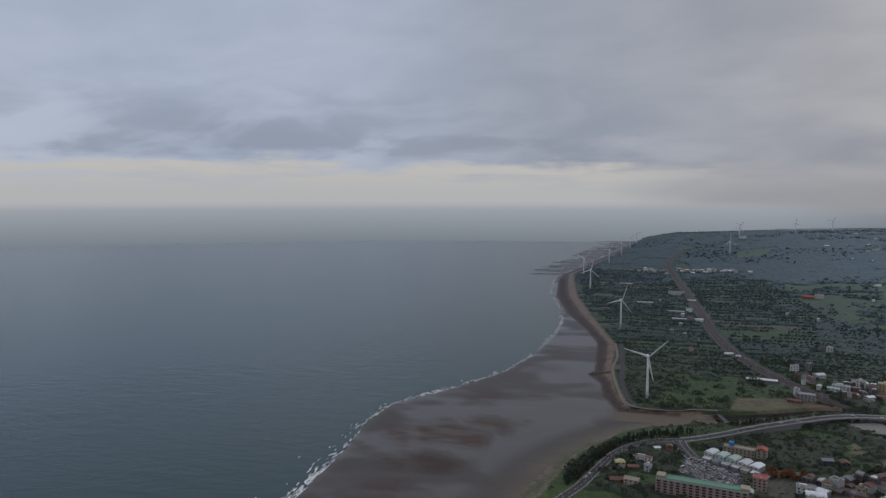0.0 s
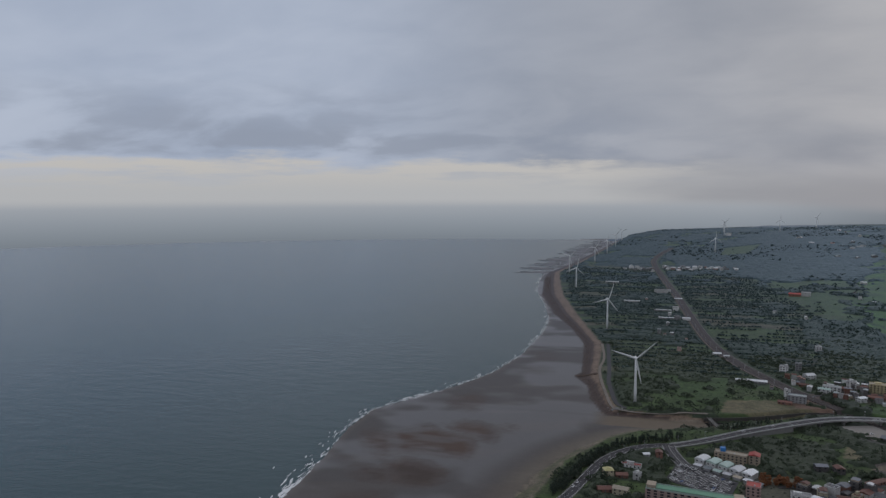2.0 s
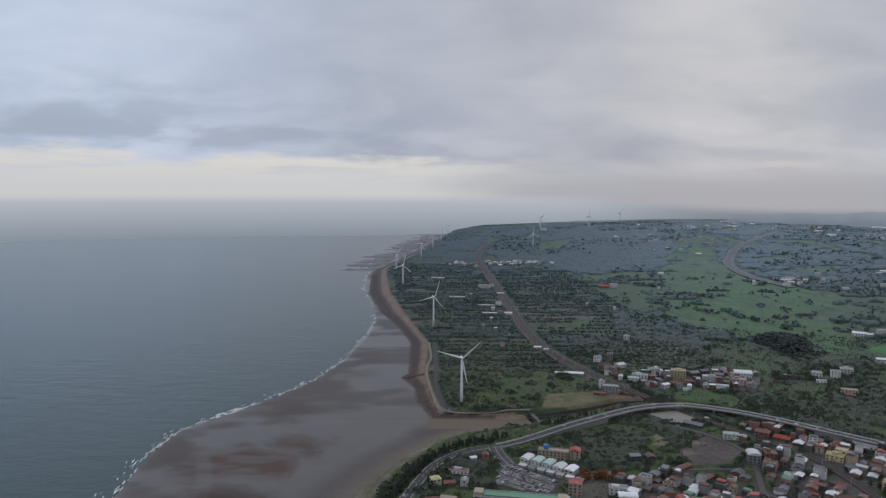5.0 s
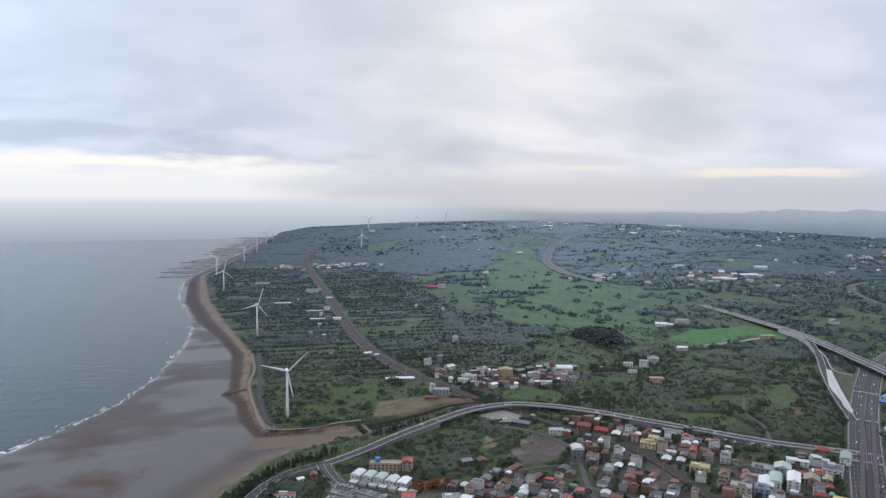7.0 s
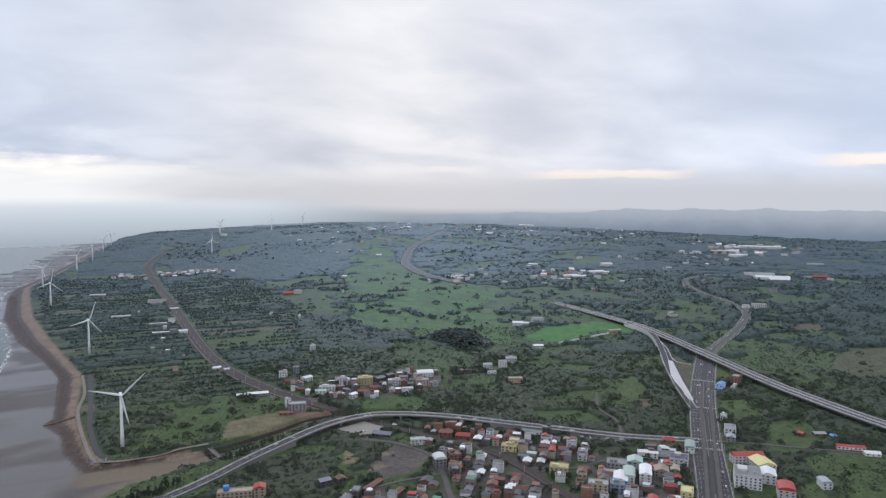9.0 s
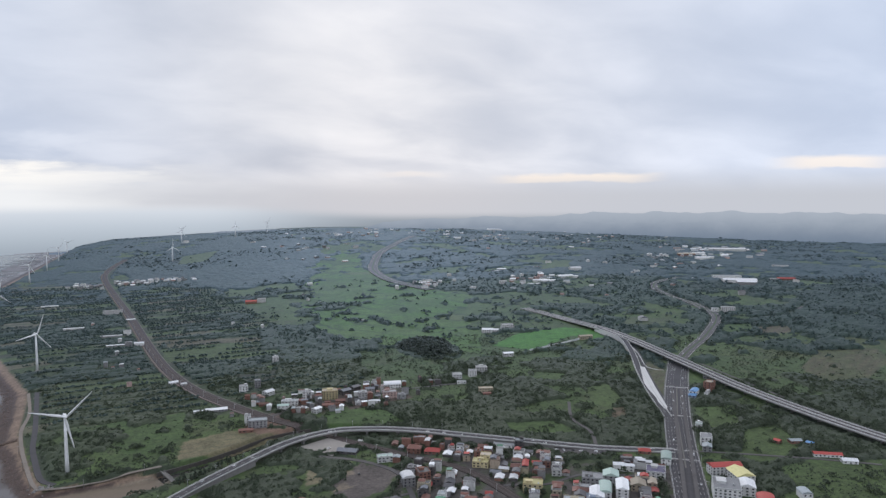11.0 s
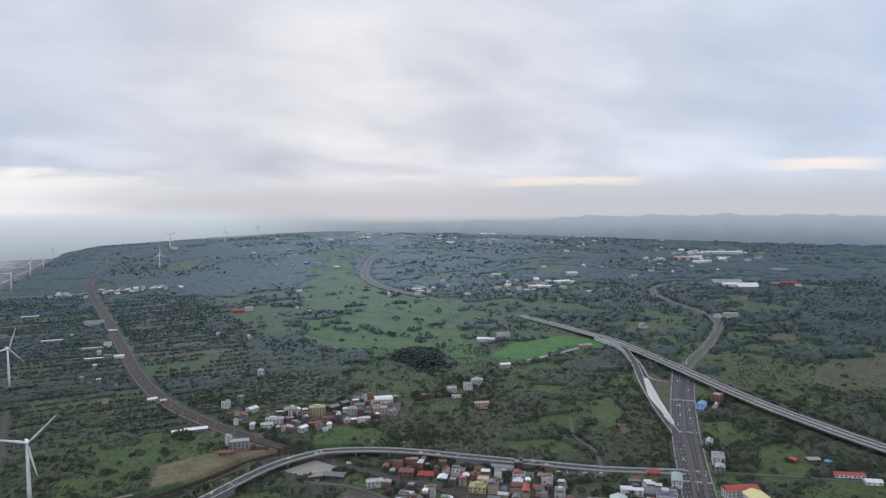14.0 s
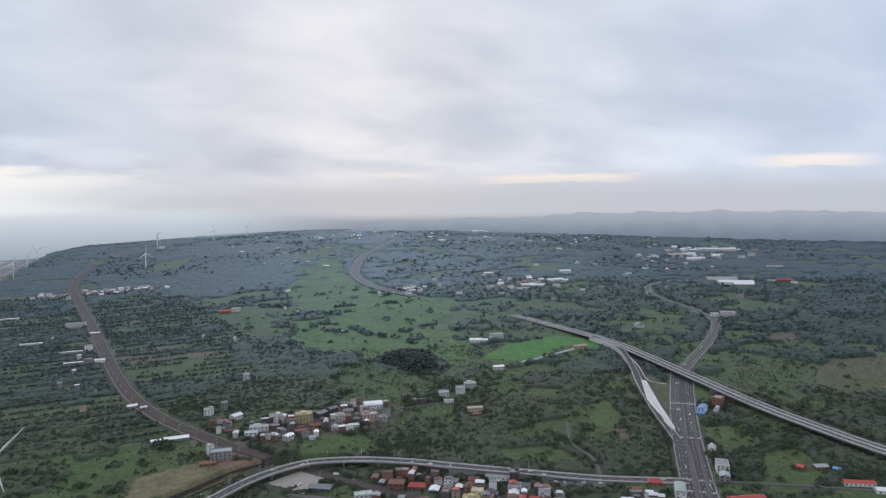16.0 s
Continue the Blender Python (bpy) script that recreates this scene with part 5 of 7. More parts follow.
house("apartment_block", "three-storey tan building with a blue roof tank", 103, 722, 34, 11, 3, -14, "tan", "tan", category="building")
part("roof_tank", boxed(92, 97.5, 722, 727.5, 20.4, 24.6, 0.3), PLASTIC_BLUE, None)
tagged(bpy.data.objects["roof_tank"], "square blue water tank on a flat roof", "water tank")
house("corner_tower", "four-storey tan building with a red roof", 126, 715, 11, 11, 4, -14, "tan", "red", "gable", category="building")
for k, (r, kind) in enumerate((("white", "arch"), ("mint", "arch"), ("mint", "arch"), ("white", "gable"), ("white", "gable"))):
    house("market_hall", "low white hall with a %s sheet roof" % ("green arched" if r == "mint" else "white"), 72 + 11.0 * k, 708 - 7.4 * k, 10.5, 15, 2, -34, "white", r, kind, group="market halls by the car park", category="hall")
for n, lab, x, y, w, d, s, t, wl, rf, kd in (
    ("shop", "white shop with a red flat roof", -4, 680, 21, 7, 1, -12, "white", "red", "flat"),
    ("kiosk", "small white flat-roofed kiosk", 2, 648, 8, 7, 2, -10, "white", "white", "flat"),
    ("house", "cream house with a yellow roof", -28, 652, 10, 9, 2, 20, "cream", "yellow", "hip"),
    ("house", "old brick house with a rust-red roof", -14, 650, 12, 8, 1, 10, "brick", "rust", "gable"),
    ("house", "low brick house with a rust-red roof", -30, 610, 14, 9, 1, 15, "brick", "rust", "gable"),
    ("hall", "cream hall with a tan sheet roof", -14, 606, 15, 9, 2, -12, "cream", "tan", "gable"),
    ("house", "pale pink house with a red roof terrace", 112, 630, 13, 14, 4, -12, "pink", "red", "flat"),
    ("house", "small green shed beside the car park", 98, 606, 9, 9, 2, -12, "cream", "mint", "gable"),
    ("house", "small white garden house", 12, 716, 7, 6, 1, 20, "white", "white", "gable"),
    ("house", "brown weathered garden hut", 26, 718, 7, 9, 2, 5, "brick", "rust", "gable"),
    ("house", "white house with a pale roof terrace", 155, 632, 18, 10, 2, -8, "white", "white", "flat"),
    ("warehouse", "grey-white warehouse with an arched sheet roof", 160, 614, 18, 10, 2, -6, "grey", "white", "arch"),
    ("house", "dark grey house beside a courtyard", 192, 716, 12, 9, 2, 8, "dark", "slate", "gable"),
    ("house", "dark red-roofed house beside a courtyard", 209, 714, 9, 10, 2, 8, "dark", "rust", "gable"),
    ("courtyard_hall", "long low hall with a rust-red roof", 236, 690, 30, 7, 1, 38, "brick", "rust", "gable"),
    ("courtyard_hall", "long low hall with a rust-red roof beside a court", 252, 662, 24, 7, 1, 40, "brick", "rust", "gable"),
    ("house", "white house with a green roof deck", 325, 782, 18, 9, 2, -14, "white", "mint", "flat"),
    ("shed", "dark blue-grey long shed with a metal roof", 296, 828, 24, 12, 1, -40, "dark", "slate", "gable"),
    ("house", "yellow house with stepped roof terraces", 414, 716, 18, 12, 2, -38, "yellow", "yellow", "flat"),
    ("house", "yellow stepped upper house", 424, 722, 12, 11, 3, -38, "yellow", "tan", "flat"),
    ("hall", "long white flat-roofed hall", 468, 752, 26, 10, 1, -38, "white", "white", "flat"),
    ("house", "grey house beside the viaduct end", 482, 741, 10, 12, 3, -38, "dark", "grey", "flat"),
    ("temple", "red-roofed brick temple with a court", 366, 790, 16, 12, 2, -35, "brick", "rust", "hip"),
    ("temple", "red tiled temple hall", 384, 778, 18, 12, 1, -35, "brick", "red", "hip"),
    ("house", "grey-white block with a pale roof", 322, 712, 13, 15, 3, -10, "grey", "white", "arch"),
    ("house", "dark red-brown house", 342, 716, 13, 15, 3, -10, "brick", "dark", "flat"),
    ("house", "yellow house with a flat yellow roof", 428, 634, 20, 14, 3, -38, "yellow", "yellow", "flat"),
    ("warehouse", "blue-grey warehouse with a blue sheet roof", 470, 584, 14, 24, 3, -40, "blue", "white", "gable"),
    ("warehouse", "white warehouse with a mint sheet roof", 484, 588, 12, 26, 3, -40, "white", "mint", "arch"),
    ("warehouse", "tall white warehouse", 499, 580, 12, 26, 4, -40, "white", "white", "gable"),
    ("warehouse", "green-grey shed with a pale roof", 496, 622, 22, 16, 2, -40, "grey", "white", "flat"),
    ("warehouse", "green-grey shed with a green roof", 512, 612, 16, 16, 3, -40, "grey", "mint", "gable"),
    ("workshop", "beige workshop with a tan sheet roof", 526, 586, 15, 16, 2, -40, "tan", "tan", "gable"),
    ("workshop", "small beige workshop", 541, 582, 9, 14, 2, -40, "tan", "tan", "gable"),
    ("office", "white office with a dark purple roof", 566, 602, 20, 20, 2, 45, "white", "purple", "flat"),
    ("house", "cream house with rooftop tanks", 440, 582, 20, 13, 3, -40, "cream", "grey", "flat"),
    ("house", "blue-walled house with a dark roof", 458, 574, 14, 15, 3, -40, "blue", "slate", "flat"),
    ("house", "yellow corner house by the boulevard", 508, 530, 16, 12, 3, 45, "yellow", "yellow", "flat"),
    ("temple", "small brick-red roadside temple", 600, 655, 14, 10, 1, -40, "brick", "red", "hip"),
    ("house", "white stepped house by the boulevard", 684, 640, 18, 13, 3, 45, "white", "white", "flat"),
    ("house", "grey shed by the boulevard", 668, 624, 12, 10, 2, 45, "grey", "grey", "gable"),
    ("house", "mint kiosk by the boulevard", 718, 682, 10, 8, 2, 45, "white", "mint", "flat"),
    ("factory", "white factory hall with a red sheet roof", 634, 570, 34, 14, 3, -22, "white", "red", "gable"),
    ("factory", "white factory hall with a yellow-green roof", 632, 548, 20, 24, 3, -22, "white", "yellow", "gable"),
    ("factory", "big white factory with a white roof", 590, 530, 30, 26, 4, 45, "white", "white", "flat"),
    ("factory", "white factory wing", 614, 526, 20, 16, 3, 45, "white", "white", "gable"),
    ("warehouse", "red-roofed warehouse", 600, 492, 20, 16, 3, 45, "white", "red", "arch"),
    ("house", "blue-roofed roadside shop", 822, 786, 20, 10, 2, 30, "white", "blue", "gable"),
    ("house", "blue-roofed lean-to shop", 810, 778, 10, 10, 1, 30, "blue", "blue", "shed"),
    ("house", "orange-brown three-storey building", 858, 790, 16, 12, 4, 20, "brick", "tan", "flat"),
    ("canopy", "long white roadside canopy", 838, 776, 24, 5, 1, 32, "white", "white", "flat"),
    ("house", "white house behind the expressway", 905, 836, 16, 10, 2, 30, "grey", "white", "flat"),
    ("farmhouse", "long red-roofed farmhouse", 772, 545, 30, 9, 1, -38, "white", "red", "gable"),
    ("farmhouse", "white-roofed farmhouse", 776, 522, 16, 10, 1, -38, "white", "white", "gable"),
    ("farmhouse", "small farmhouse with a grey roof", 778, 590, 14, 9, 1, -25, "brick", "grey", "gable"),
    ("shed", "small red-roofed shed", 760, 600, 8, 7, 1, 10, "brick", "red", "gable"),
    ("shed", "blue tarpaulin-roofed shed", 786, 576, 8, 7, 1, 10, "grey", "blue", "gable"),
    ("shed", "grey shed in the meadow", 654, 490, 14, 10, 2, 60, "white", "grey", "arch"),
):
    house(n, lab, x, y, w, d, s, t, wl, rf, kd, category=n.replace("_", " "))

for k in range(7):
    house("market_stall", "low open stall with a pale sheet roof", 66 + 9.2 * k, 695 - 6.2 * k, 8, 5, 1, -34, "grey", ("white", "grey", "mint", "white", "tan", "white", "grey")[k], "shed", windows=False, group="market stalls by the car park", category="stall")

# village by the railway
for lab, x, y, w, d, s, t, wl, rf, kd in (
    ("pink-white four-storey house", 424, 1004, 20, 14, 3, -15, "pink", "white", "flat"),
    ("white hall with an arched roof", 448, 1050, 26, 16, 2, -15, "white", "white", "arch"),
    ("yellow house with balconies", 345, 1046, 22, 14, 4, -15, "yellow", "tan", "flat"),
    ("white three-storey house", 316, 1068, 13, 11, 3, -15, "white", "white", "flat"),
    ("white house with a pale roof", 388, 1022, 13, 12, 3, -15, "white", "white", "flat"),
    ("long white low house", 284, 1046, 24, 10, 2, -20, "white", "grey", "flat"),
    ("white low house with a green porch", 270, 1030, 16, 9, 2, -20, "white", "mint", "gable"),
    ("white corner house", 238, 1150, 13, 11, 3, -10, "white", "white", "flat"),
    ("white shed with a pale roof", 268, 1112, 15, 12, 2, 25, "white", "white", "gable"),
    ("grey-white house above the canal", 222, 975, 24, 14, 3, -15, "grey", "grey", "flat"),
    ("rust-roofed shed above the canal", 204, 962, 18, 8, 1, -15, "brick", "rust", "gable"),
    ("white tower house above the canal", 212, 990, 8, 8, 4, -15, "white", "white", "flat"),
    ("long low white-roofed shed by the track", 184, 1070, 30, 8, 1, -8, "grey", "white", "shed"),
    ("small white shed by the track", 160, 1075, 12, 6, 1, -8, "white", "white", "gable"),
    ("white house by the lane", 308, 992, 12, 9, 2, 30, "white", "white", "gable"),
    ("cream house by the lane", 296, 1012, 9, 9, 1, 30, "cream", "white", "gable"),
    ("low brick house", 300, 1052, 14, 9, 1, -15, "brick", "rust", "gable"),
    ("old brick house", 330, 1010, 16, 9, 1, -15, "brick", "rust", "gable"),
    ("old grey house", 372, 1056, 16, 12, 2, 20, "dark", "slate", "gable"),
    ("old dark house", 392, 1066, 14, 11, 2, 20, "dark", "dark", "gable"),
    ("grey row house", 408, 1044, 14, 10, 2, -15, "grey", "slate", "gable"),
    ("white shed at the village edge", 396, 992, 14, 8, 1, -15, "white", "white", "gable"),
    ("white low house at the village edge", 372, 996, 10, 8, 1, -15, "white", "white", "flat"),
    ("grey house at the village edge", 438, 990, 12, 9, 2, -35, "grey", "white", "flat"),
    ("brick house in the village", 352, 1020, 14, 10, 1, -15, "brick", "rust", "gable"),
    ("brick shed in the village", 250, 1062, 14, 8, 1, -20, "brick", "rust", "gable"),
    ("grey tower house among trees", 262, 1160, 9, 9, 4, -10, "grey", "grey", "flat"),
    ("white terraced house", 556, 1034, 14, 11, 3, -20, "white", "white", "flat"),
    ("white stepped house", 588, 1040, 13, 11, 3, -20, "white", "white", "flat"),
    ("white house with a pale terrace", 612, 1052, 18, 11, 3, -20, "white", "white", "flat"),
    ("white garden walls and shed", 552, 1012, 14, 6, 1, -20, "white", "grey", "flat"),
    ("cream farmhouse on the slope", 562, 954, 22, 9, 2, -20, "cream", "tan", "flat"),
    ("small farmhouse below the slope", 556, 940, 12, 7, 1, -20, "brick", "rust", "gable"),
    ("white shed by the railway", 146, 1258, 14, 9, 1, 10, "white", "white", "gable"),
    ("small white shed by the railway", 160, 1240, 9, 7, 1, 10, "white", "white", "gable"),
    ("small white house in the woods", 327, 1311, 10, 9, 3, 0, "white", "white", "flat"),
):
    house("house", lab, x, y, w, d, s, t, wl, rf, kd, group="village houses by the railway")

# farms and far buildings
for lab, x, y, w, d, s, t, wl, rf, kd in (
    ("long white school building", 80, 2060, 46, 12, 3, -6, "white", "white", "flat"),
    ("low white farm shed", 117, 1926, 20, 9, 1, -8, "grey", "white", "gable"),
    ("long low white farm shed", 70, 1735, 48, 5, 1, -6, "grey", "white", "gable"),
    ("white three-storey farmhouse", 100, 1740, 15, 12, 3, -6, "white", "white", "flat"),
    ("long low farm shed", 74, 1625, 38, 5, 1, -6, "grey", "white", "gable"),
    ("grey farmhouse", 96, 1610, 14, 11, 3, -6, "grey", "white", "flat"),
    ("white-roofed shed", 116, 1606, 18, 9, 2, -6, "white", "white", "gable"),
    ("long greenhouse row", -8, 1880, 44, 4, 1, -5, "white", "white", "arch"),
    ("long greenhouse row", -74, 2300, 44, 5, 1, -5, "white", "white", "arch"),
    ("red-roofed compound", 424, 1985, 30, 14, 2, -15, "brick", "red", "gable"),
    ("white house by the red compound", 452, 1985, 22, 18, 3, -15, "white", "white", "flat"),
    ("white farmhouse among trees", 778, 1308, 24, 14, 2, -30, "white", "white", "gable"),
    ("white farmhouse with sheds", 790, 1296, 14, 12, 2, -30, "white", "white", "gable"),
    ("white house on the slope", 830, 1312, 26, 15, 3, -15, "white", "white", "flat"),
    ("white shed by the field", 708, 1118, 18, 10, 2, -15, "white", "white", "gable"),
    ("cream barn by the field", 912, 1150, 28, 10, 2, -10, "cream", "tan", "gable"),
    ("long white greenhouse", 1240, 1775, 42, 14, 1, -18, "white", "white", "arch"),
    ("long white greenhouse", 1256, 1752, 44, 12, 1, -18, "white", "white", "arch"),
    ("white greenhouse", 1352, 1796, 50, 16, 1, -10, "white", "white", "arch"),
    ("white warehouse on the ridge", 1473, 1900, 36, 26, 3, -20, "white", "white", "gable"),
    ("low shed", 1192, 1731, 40, 9, 1, -15, "grey", "white", "gable"),
    ("white farmhouse", 1182, 1833, 18, 12, 2, -15, "white", "white", "gable"),
    ("brick farmhouse", 1200, 1838, 14, 12, 2, -15, "brick", "rust", "gable"),
    ("grey farmhouse", 1215, 1825, 14, 10, 2, -15, "grey", "white", "flat"),
    ("white farm shed", 1298, 2082, 30, 10, 1, -20, "white", "white", "gable"),
    ("white farm shed", 1255, 2050, 24, 9, 1, -20, "grey", "white", "gable"),
    ("white terraced hillside house", 1330, 1158, 30, 13, 3, -38, "white", "white", "flat"),
    ("low wing of the hillside house", 1310, 1176, 16, 12, 2, -38, "white", "grey", "flat"),
    ("large white-roofed factory", 1660, 1400, 90, 34, 3, -38, "white", "white", "gable"),
    ("grey-roofed factory wing", 1640, 1360, 50, 26, 3, -38, "grey", "white", "gable"),
    ("factory yard hall", 1715, 1490, 80, 26, 2, -38, "white", "grey", "flat"),
    ("brick works with tan roofs", 2255, 2156, 70, 40, 3, -40, "brick", "tan", "gable"),
    ("white factory", 2160, 1985, 50, 30, 3, -40, "white", "white", "gable"),
    ("long white factory", 2700, 2340, 180, 50, 3, -42, "white", "white", "gable"),
    ("white works", 2330, 2160, 50, 30, 3, -40, "white", "white", "gable"),
    ("small red-roofed works", 1800, 1356, 46, 18, 2, -40, "brick", "red", "gable"),
    ("white farmhouse", 1770, 1370, 22, 12, 2, -40, "white", "white", "flat"),
    ("white house on the far slope", 2140, 1628, 50, 20, 2, -45, "white", "white", "flat"),
    ("white hall on the skyline", 3120, 3470, 110, 60, 4, -40, "white", "white", "gable"),
    ("long white hall on the skyline", 3230, 3760, 200, 50, 3, -40, "white", "white", "gable"),
    ("white hall far inland", 2431, 3985, 90, 30, 3, -30, "white", "white", "gable"),
    ("white house far inland", 1737, 3214, 36, 20, 3, -25, "white", "white", "gable"),
    ("small white shed", 656, 2212, 16, 10, 2, 0, "white", "white", "gable"),
    ("white shed beside the turbines", 505, 4060, 30, 16, 5, 0, "white", "white", "flat"),
    ("white roadside shed", 905, 1880, 20, 10, 2, -20, "white", "grey", "gable"),
    ("small farmhouse by the highway", 930, 1905, 18, 12, 2, -20, "pink", "white", "gable"),
    ("white farmhouse by the highway", 960, 1960, 18, 14, 3, -20, "white", "white", "flat"),
):
    house("farm_building", lab, x, y, w, d, s, t, wl, rf, kd, windows=(y < 1400 and x < 1400), extras=False, group="scattered farm buildings", category="building")

# scattered far houses: a village at the foot of the hill, hamlets inland
_rng = random.Random(11)


def hamlet(n, cx, cy, rx, ry, what, lo=8, hi=16, tilt=0.0, colours=("white", "white", "grey", "white", "pink")):
    for _ in range(n):
        for _try in range(12):
            a, b = _rng.gauss(0, 0.5), _rng.gauss(0, 0.5)
            x, y = cx + rx * a, cy + ry * b
            w, d = _rng.uniform(lo, hi), _rng.uniform(lo * 0.7, hi * 0.8)
            if all(math.hypot(x - p, y - q) > r + 0.45 * max(w, d) for p, q, r in BUILT) and bool(clear_of_roads(np.array([x]), np.array([y]), w * 0.5)[0]):
                wl = _rng.choice(colours)
                rf = _rng.choice(("rust", "dark", "grey", "rust", "slate", "white") if y < 1500 else ("white", "white", "grey", "white", "grey", "slate"))
                house("cottage" if "village house" in what or "brick" in what else "house", "small %s-walled %s" % (wl, what), x, y, w, d, _rng.choice((1, 2, 2, 3)), tilt + _rng.choice((0, 90)) + _rng.uniform(-8, 8), wl, rf, _rng.choice(("flat", "gable", "gable")), extras=False, windows=False, group=what)
                break


hamlet(62, 362, 1030, 95, 48, "old village house", 5, 10, -15, ("brick", "dark", "dark", "grey", "brick", "white"))
hamlet(8, 235, 1060, 40, 60, "old village house", 6, 10, -15, ("brick", "grey", "white"))
hamlet(16, 372, 792, 34, 26, "ruined red-brick house", 6, 11, -35, ("brick", "brick", "dark"))
hamlet(42, 185, 2700, 160, 40, "houses of the far village", 10, 20)
hamlet(10, 40, 2680, 60, 50, "houses of the far village", 10, 18)
hamlet(16, 940, 1930, 70, 60, "hamlet house by the highway", 9, 16, -20)
hamlet(18, 1230, 1800, 120, 80, "hillside hamlet house", 10, 20, -20)
hamlet(26, 2250, 2100, 260, 200, "far town house", 14, 30, -40)
hamlet(22, 2600, 2380, 260, 180, "far town house", 16, 34, -40)
hamlet(50, 2300, 3300, 900, 700, "lone far house", 12, 26, -30)
hamlet(40, 1600, 3900, 700, 500, "lone far house", 16, 34, -20)
hamlet(26, 1500, 1700, 500, 500, "lone far house", 10, 22, -30)
hamlet(6, 500, 1750, 350, 400, "lone farmhouse", 6, 10, 0)
hamlet(8, 60, 1600, 60, 400, "small farm shed", 5, 8, 0)
hamlet(16, 950, 3200, 250, 500, "lone far house", 14, 26, 0)


# ---- the crowded town between lane, railway and boulevard ----
def town_fill():
    rng = random.Random(5)
    pal_w = ["white", "white", "grey", "grey", "dark", "tan", "brick", "brick", "dark", "dark", "white", "cream"]
    pal_r = [("white", "flat"), ("grey", "flat"), ("dark", "flat"), ("slate", "flat"), ("white", "flat"), ("dark", "flat"), ("rust", "gable"), ("red", "gable"), ("white", "gable"), ("dark", "gable"), ("slate", "gable"), ("rust", "gable"), ("white", "gable"), ("rust", "flat"), ("dark", "gable"), ("dark", "flat"), ("slate", "flat")]
    names = {"flat": "flat roof", "gable": "sheet-metal gable roof", "arch": "arched sheet roof"}
    count = 0
    for ring, turn, cell in ((TOWN, -38, 11.2), ([(150, 560), (160, 650), (240, 680), (262, 640), (200, 430)], -10, 14)):
        a = radians(turn)
        for i in range(-60, 61):
            for j in range(-60, 61):
                u, v = i * cell + rng.uniform(-2, 2) + (3.5 if i % 2 else 0), j * (cell - 0.5) + rng.uniform(-1.5, 1.5)
                x, y = 400 + u * math.cos(a) - v * math.sin(a), 620 + u * math.sin(a) + v * math.cos(a)
                if not inside([x], [y], ring)[0] or any(inside([x], [y], r)[0] for r in (PLOT, SIDE_PARK, LOT)):
                    continue
                w, d = rng.uniform(6.5, 11.5), rng.uniform(7, 13)
                if y < 470 and rng.random() < 0.5:
                    continue
                if rng.random() < 0.1 or not clear_of_roads(np.array([x]), np.array([y]), 5.5)[0]:
                    continue
                if any(math.hypot(x - p, y - q) < r + 3.2 for p, q, r in BUILT if r > 8.6) or any(math.hypot(x - p, y - q) < 9.0 for p, q, r in BUILT if r <= 8.6):
                    continue
                wl, (rf, kd) = rng.choice(pal_w), rng.choice(pal_r)
                s = rng.choice((1, 1, 2, 2, 3, 3)) if kd == "flat" else rng.choice((1, 1, 1, 2))
                house("town_house", "%s-walled town house with a %s %s" % (wl, rf, names[kd]), x, y, w, d, s, turn + rng.choice((0, 90)) + rng.uniform(-4, 4), wl, rf, kd, group="town houses", rng=rng, windows=(y > 520 and s > 1 and count % 3 == 0), shed=rng.choice(("", "", "red", "red", "rust", "rust", "green", "white", "dark", "slate", "white", "dark")))
                count += 1


town_fill()

# vaulted hall by the boulevard, field walls
house("vaulted_hall", "pale green vaulted hall beside the boulevard", 603, 624, 11, 24, 2, -45, "white", "mint", "arch", category="hall")
wall_a = wall_line("field_wall", [(764, 1130), (830, 1139), (919, 1154)], floor_of, lambda c: land_height(c[:, 0], c[:, 1]) + 3.0, ROOF["white"], 0, 1.2)
tagged(wall_a, "long white wall along a green field", "wall")
wall_b = wall_line("field_wall", [(1560, 1010), (1620, 1030), (1680, 1065)], floor_of, lambda c: land_height(c[:, 0], c[:, 1]) + 3.0, WALL["white"], 0, 0.9)
tagged(wall_b, "white wall on the grassy slope", "wall")

# ---- cars ----
PAINTS = {k: material(k + "_car_paint", c, 0.3, 0.5, vary=0.03) for k, c in {"white": (0.72, 0.72, 0.72), "silver": (0.45, 0.46, 0.47), "black": (0.03, 0.03, 0.035), "red": (0.4, 0.04, 0.03), "blue": (0.06, 0.12, 0.3)}.items()}


def car(colour):
    base = new("car")
    tagged(base, "%s parked saloon car" % colour, "car", "cars")
    bm = boxed(-0.88, 0.88, -2.25, 2.25, 0.32, 0.92, 0.14)
    part("body", bm, PAINTS[colour], base)
    part("cabin", boxed(-0.78, 0.78, -1.5, 1.0, 0.9, 1.45, 0.1, taper=0.78), GLASS, base, "dark glass cabin")
    part("roof_panel", boxed(-0.58, 0.58, -1.15, 0.65, 1.44, 1.5, 0.02), PAINTS[colour], base)
    for sx in (-0.8, 0.8):
        for sy in (-1.4, 1.4):
            wh = part("wheel", ring_solid(bmesh.new(), [(0, 0, -0.11, 0.33), (0, 0, 0.11, 0.33)], 12), RUBBER, base)
            wh.location, wh.rotation_euler = (sx, sy, 0.33), (0, radians(90), 0)
    return base


_cars = {k: car(k) for k in PAINTS}
_used = set()


def park(x, y, turn, colour, lift=0.55, z=None):
    m = pose(x, y, (float(ground_height(x, y)) + lift) if z is None else z, 0, 0, turn)
    if colour not in _used:
        _used.add(colour)
        _cars[colour].matrix_basis = m
    else:
        copy_thing(_cars[colour], m)


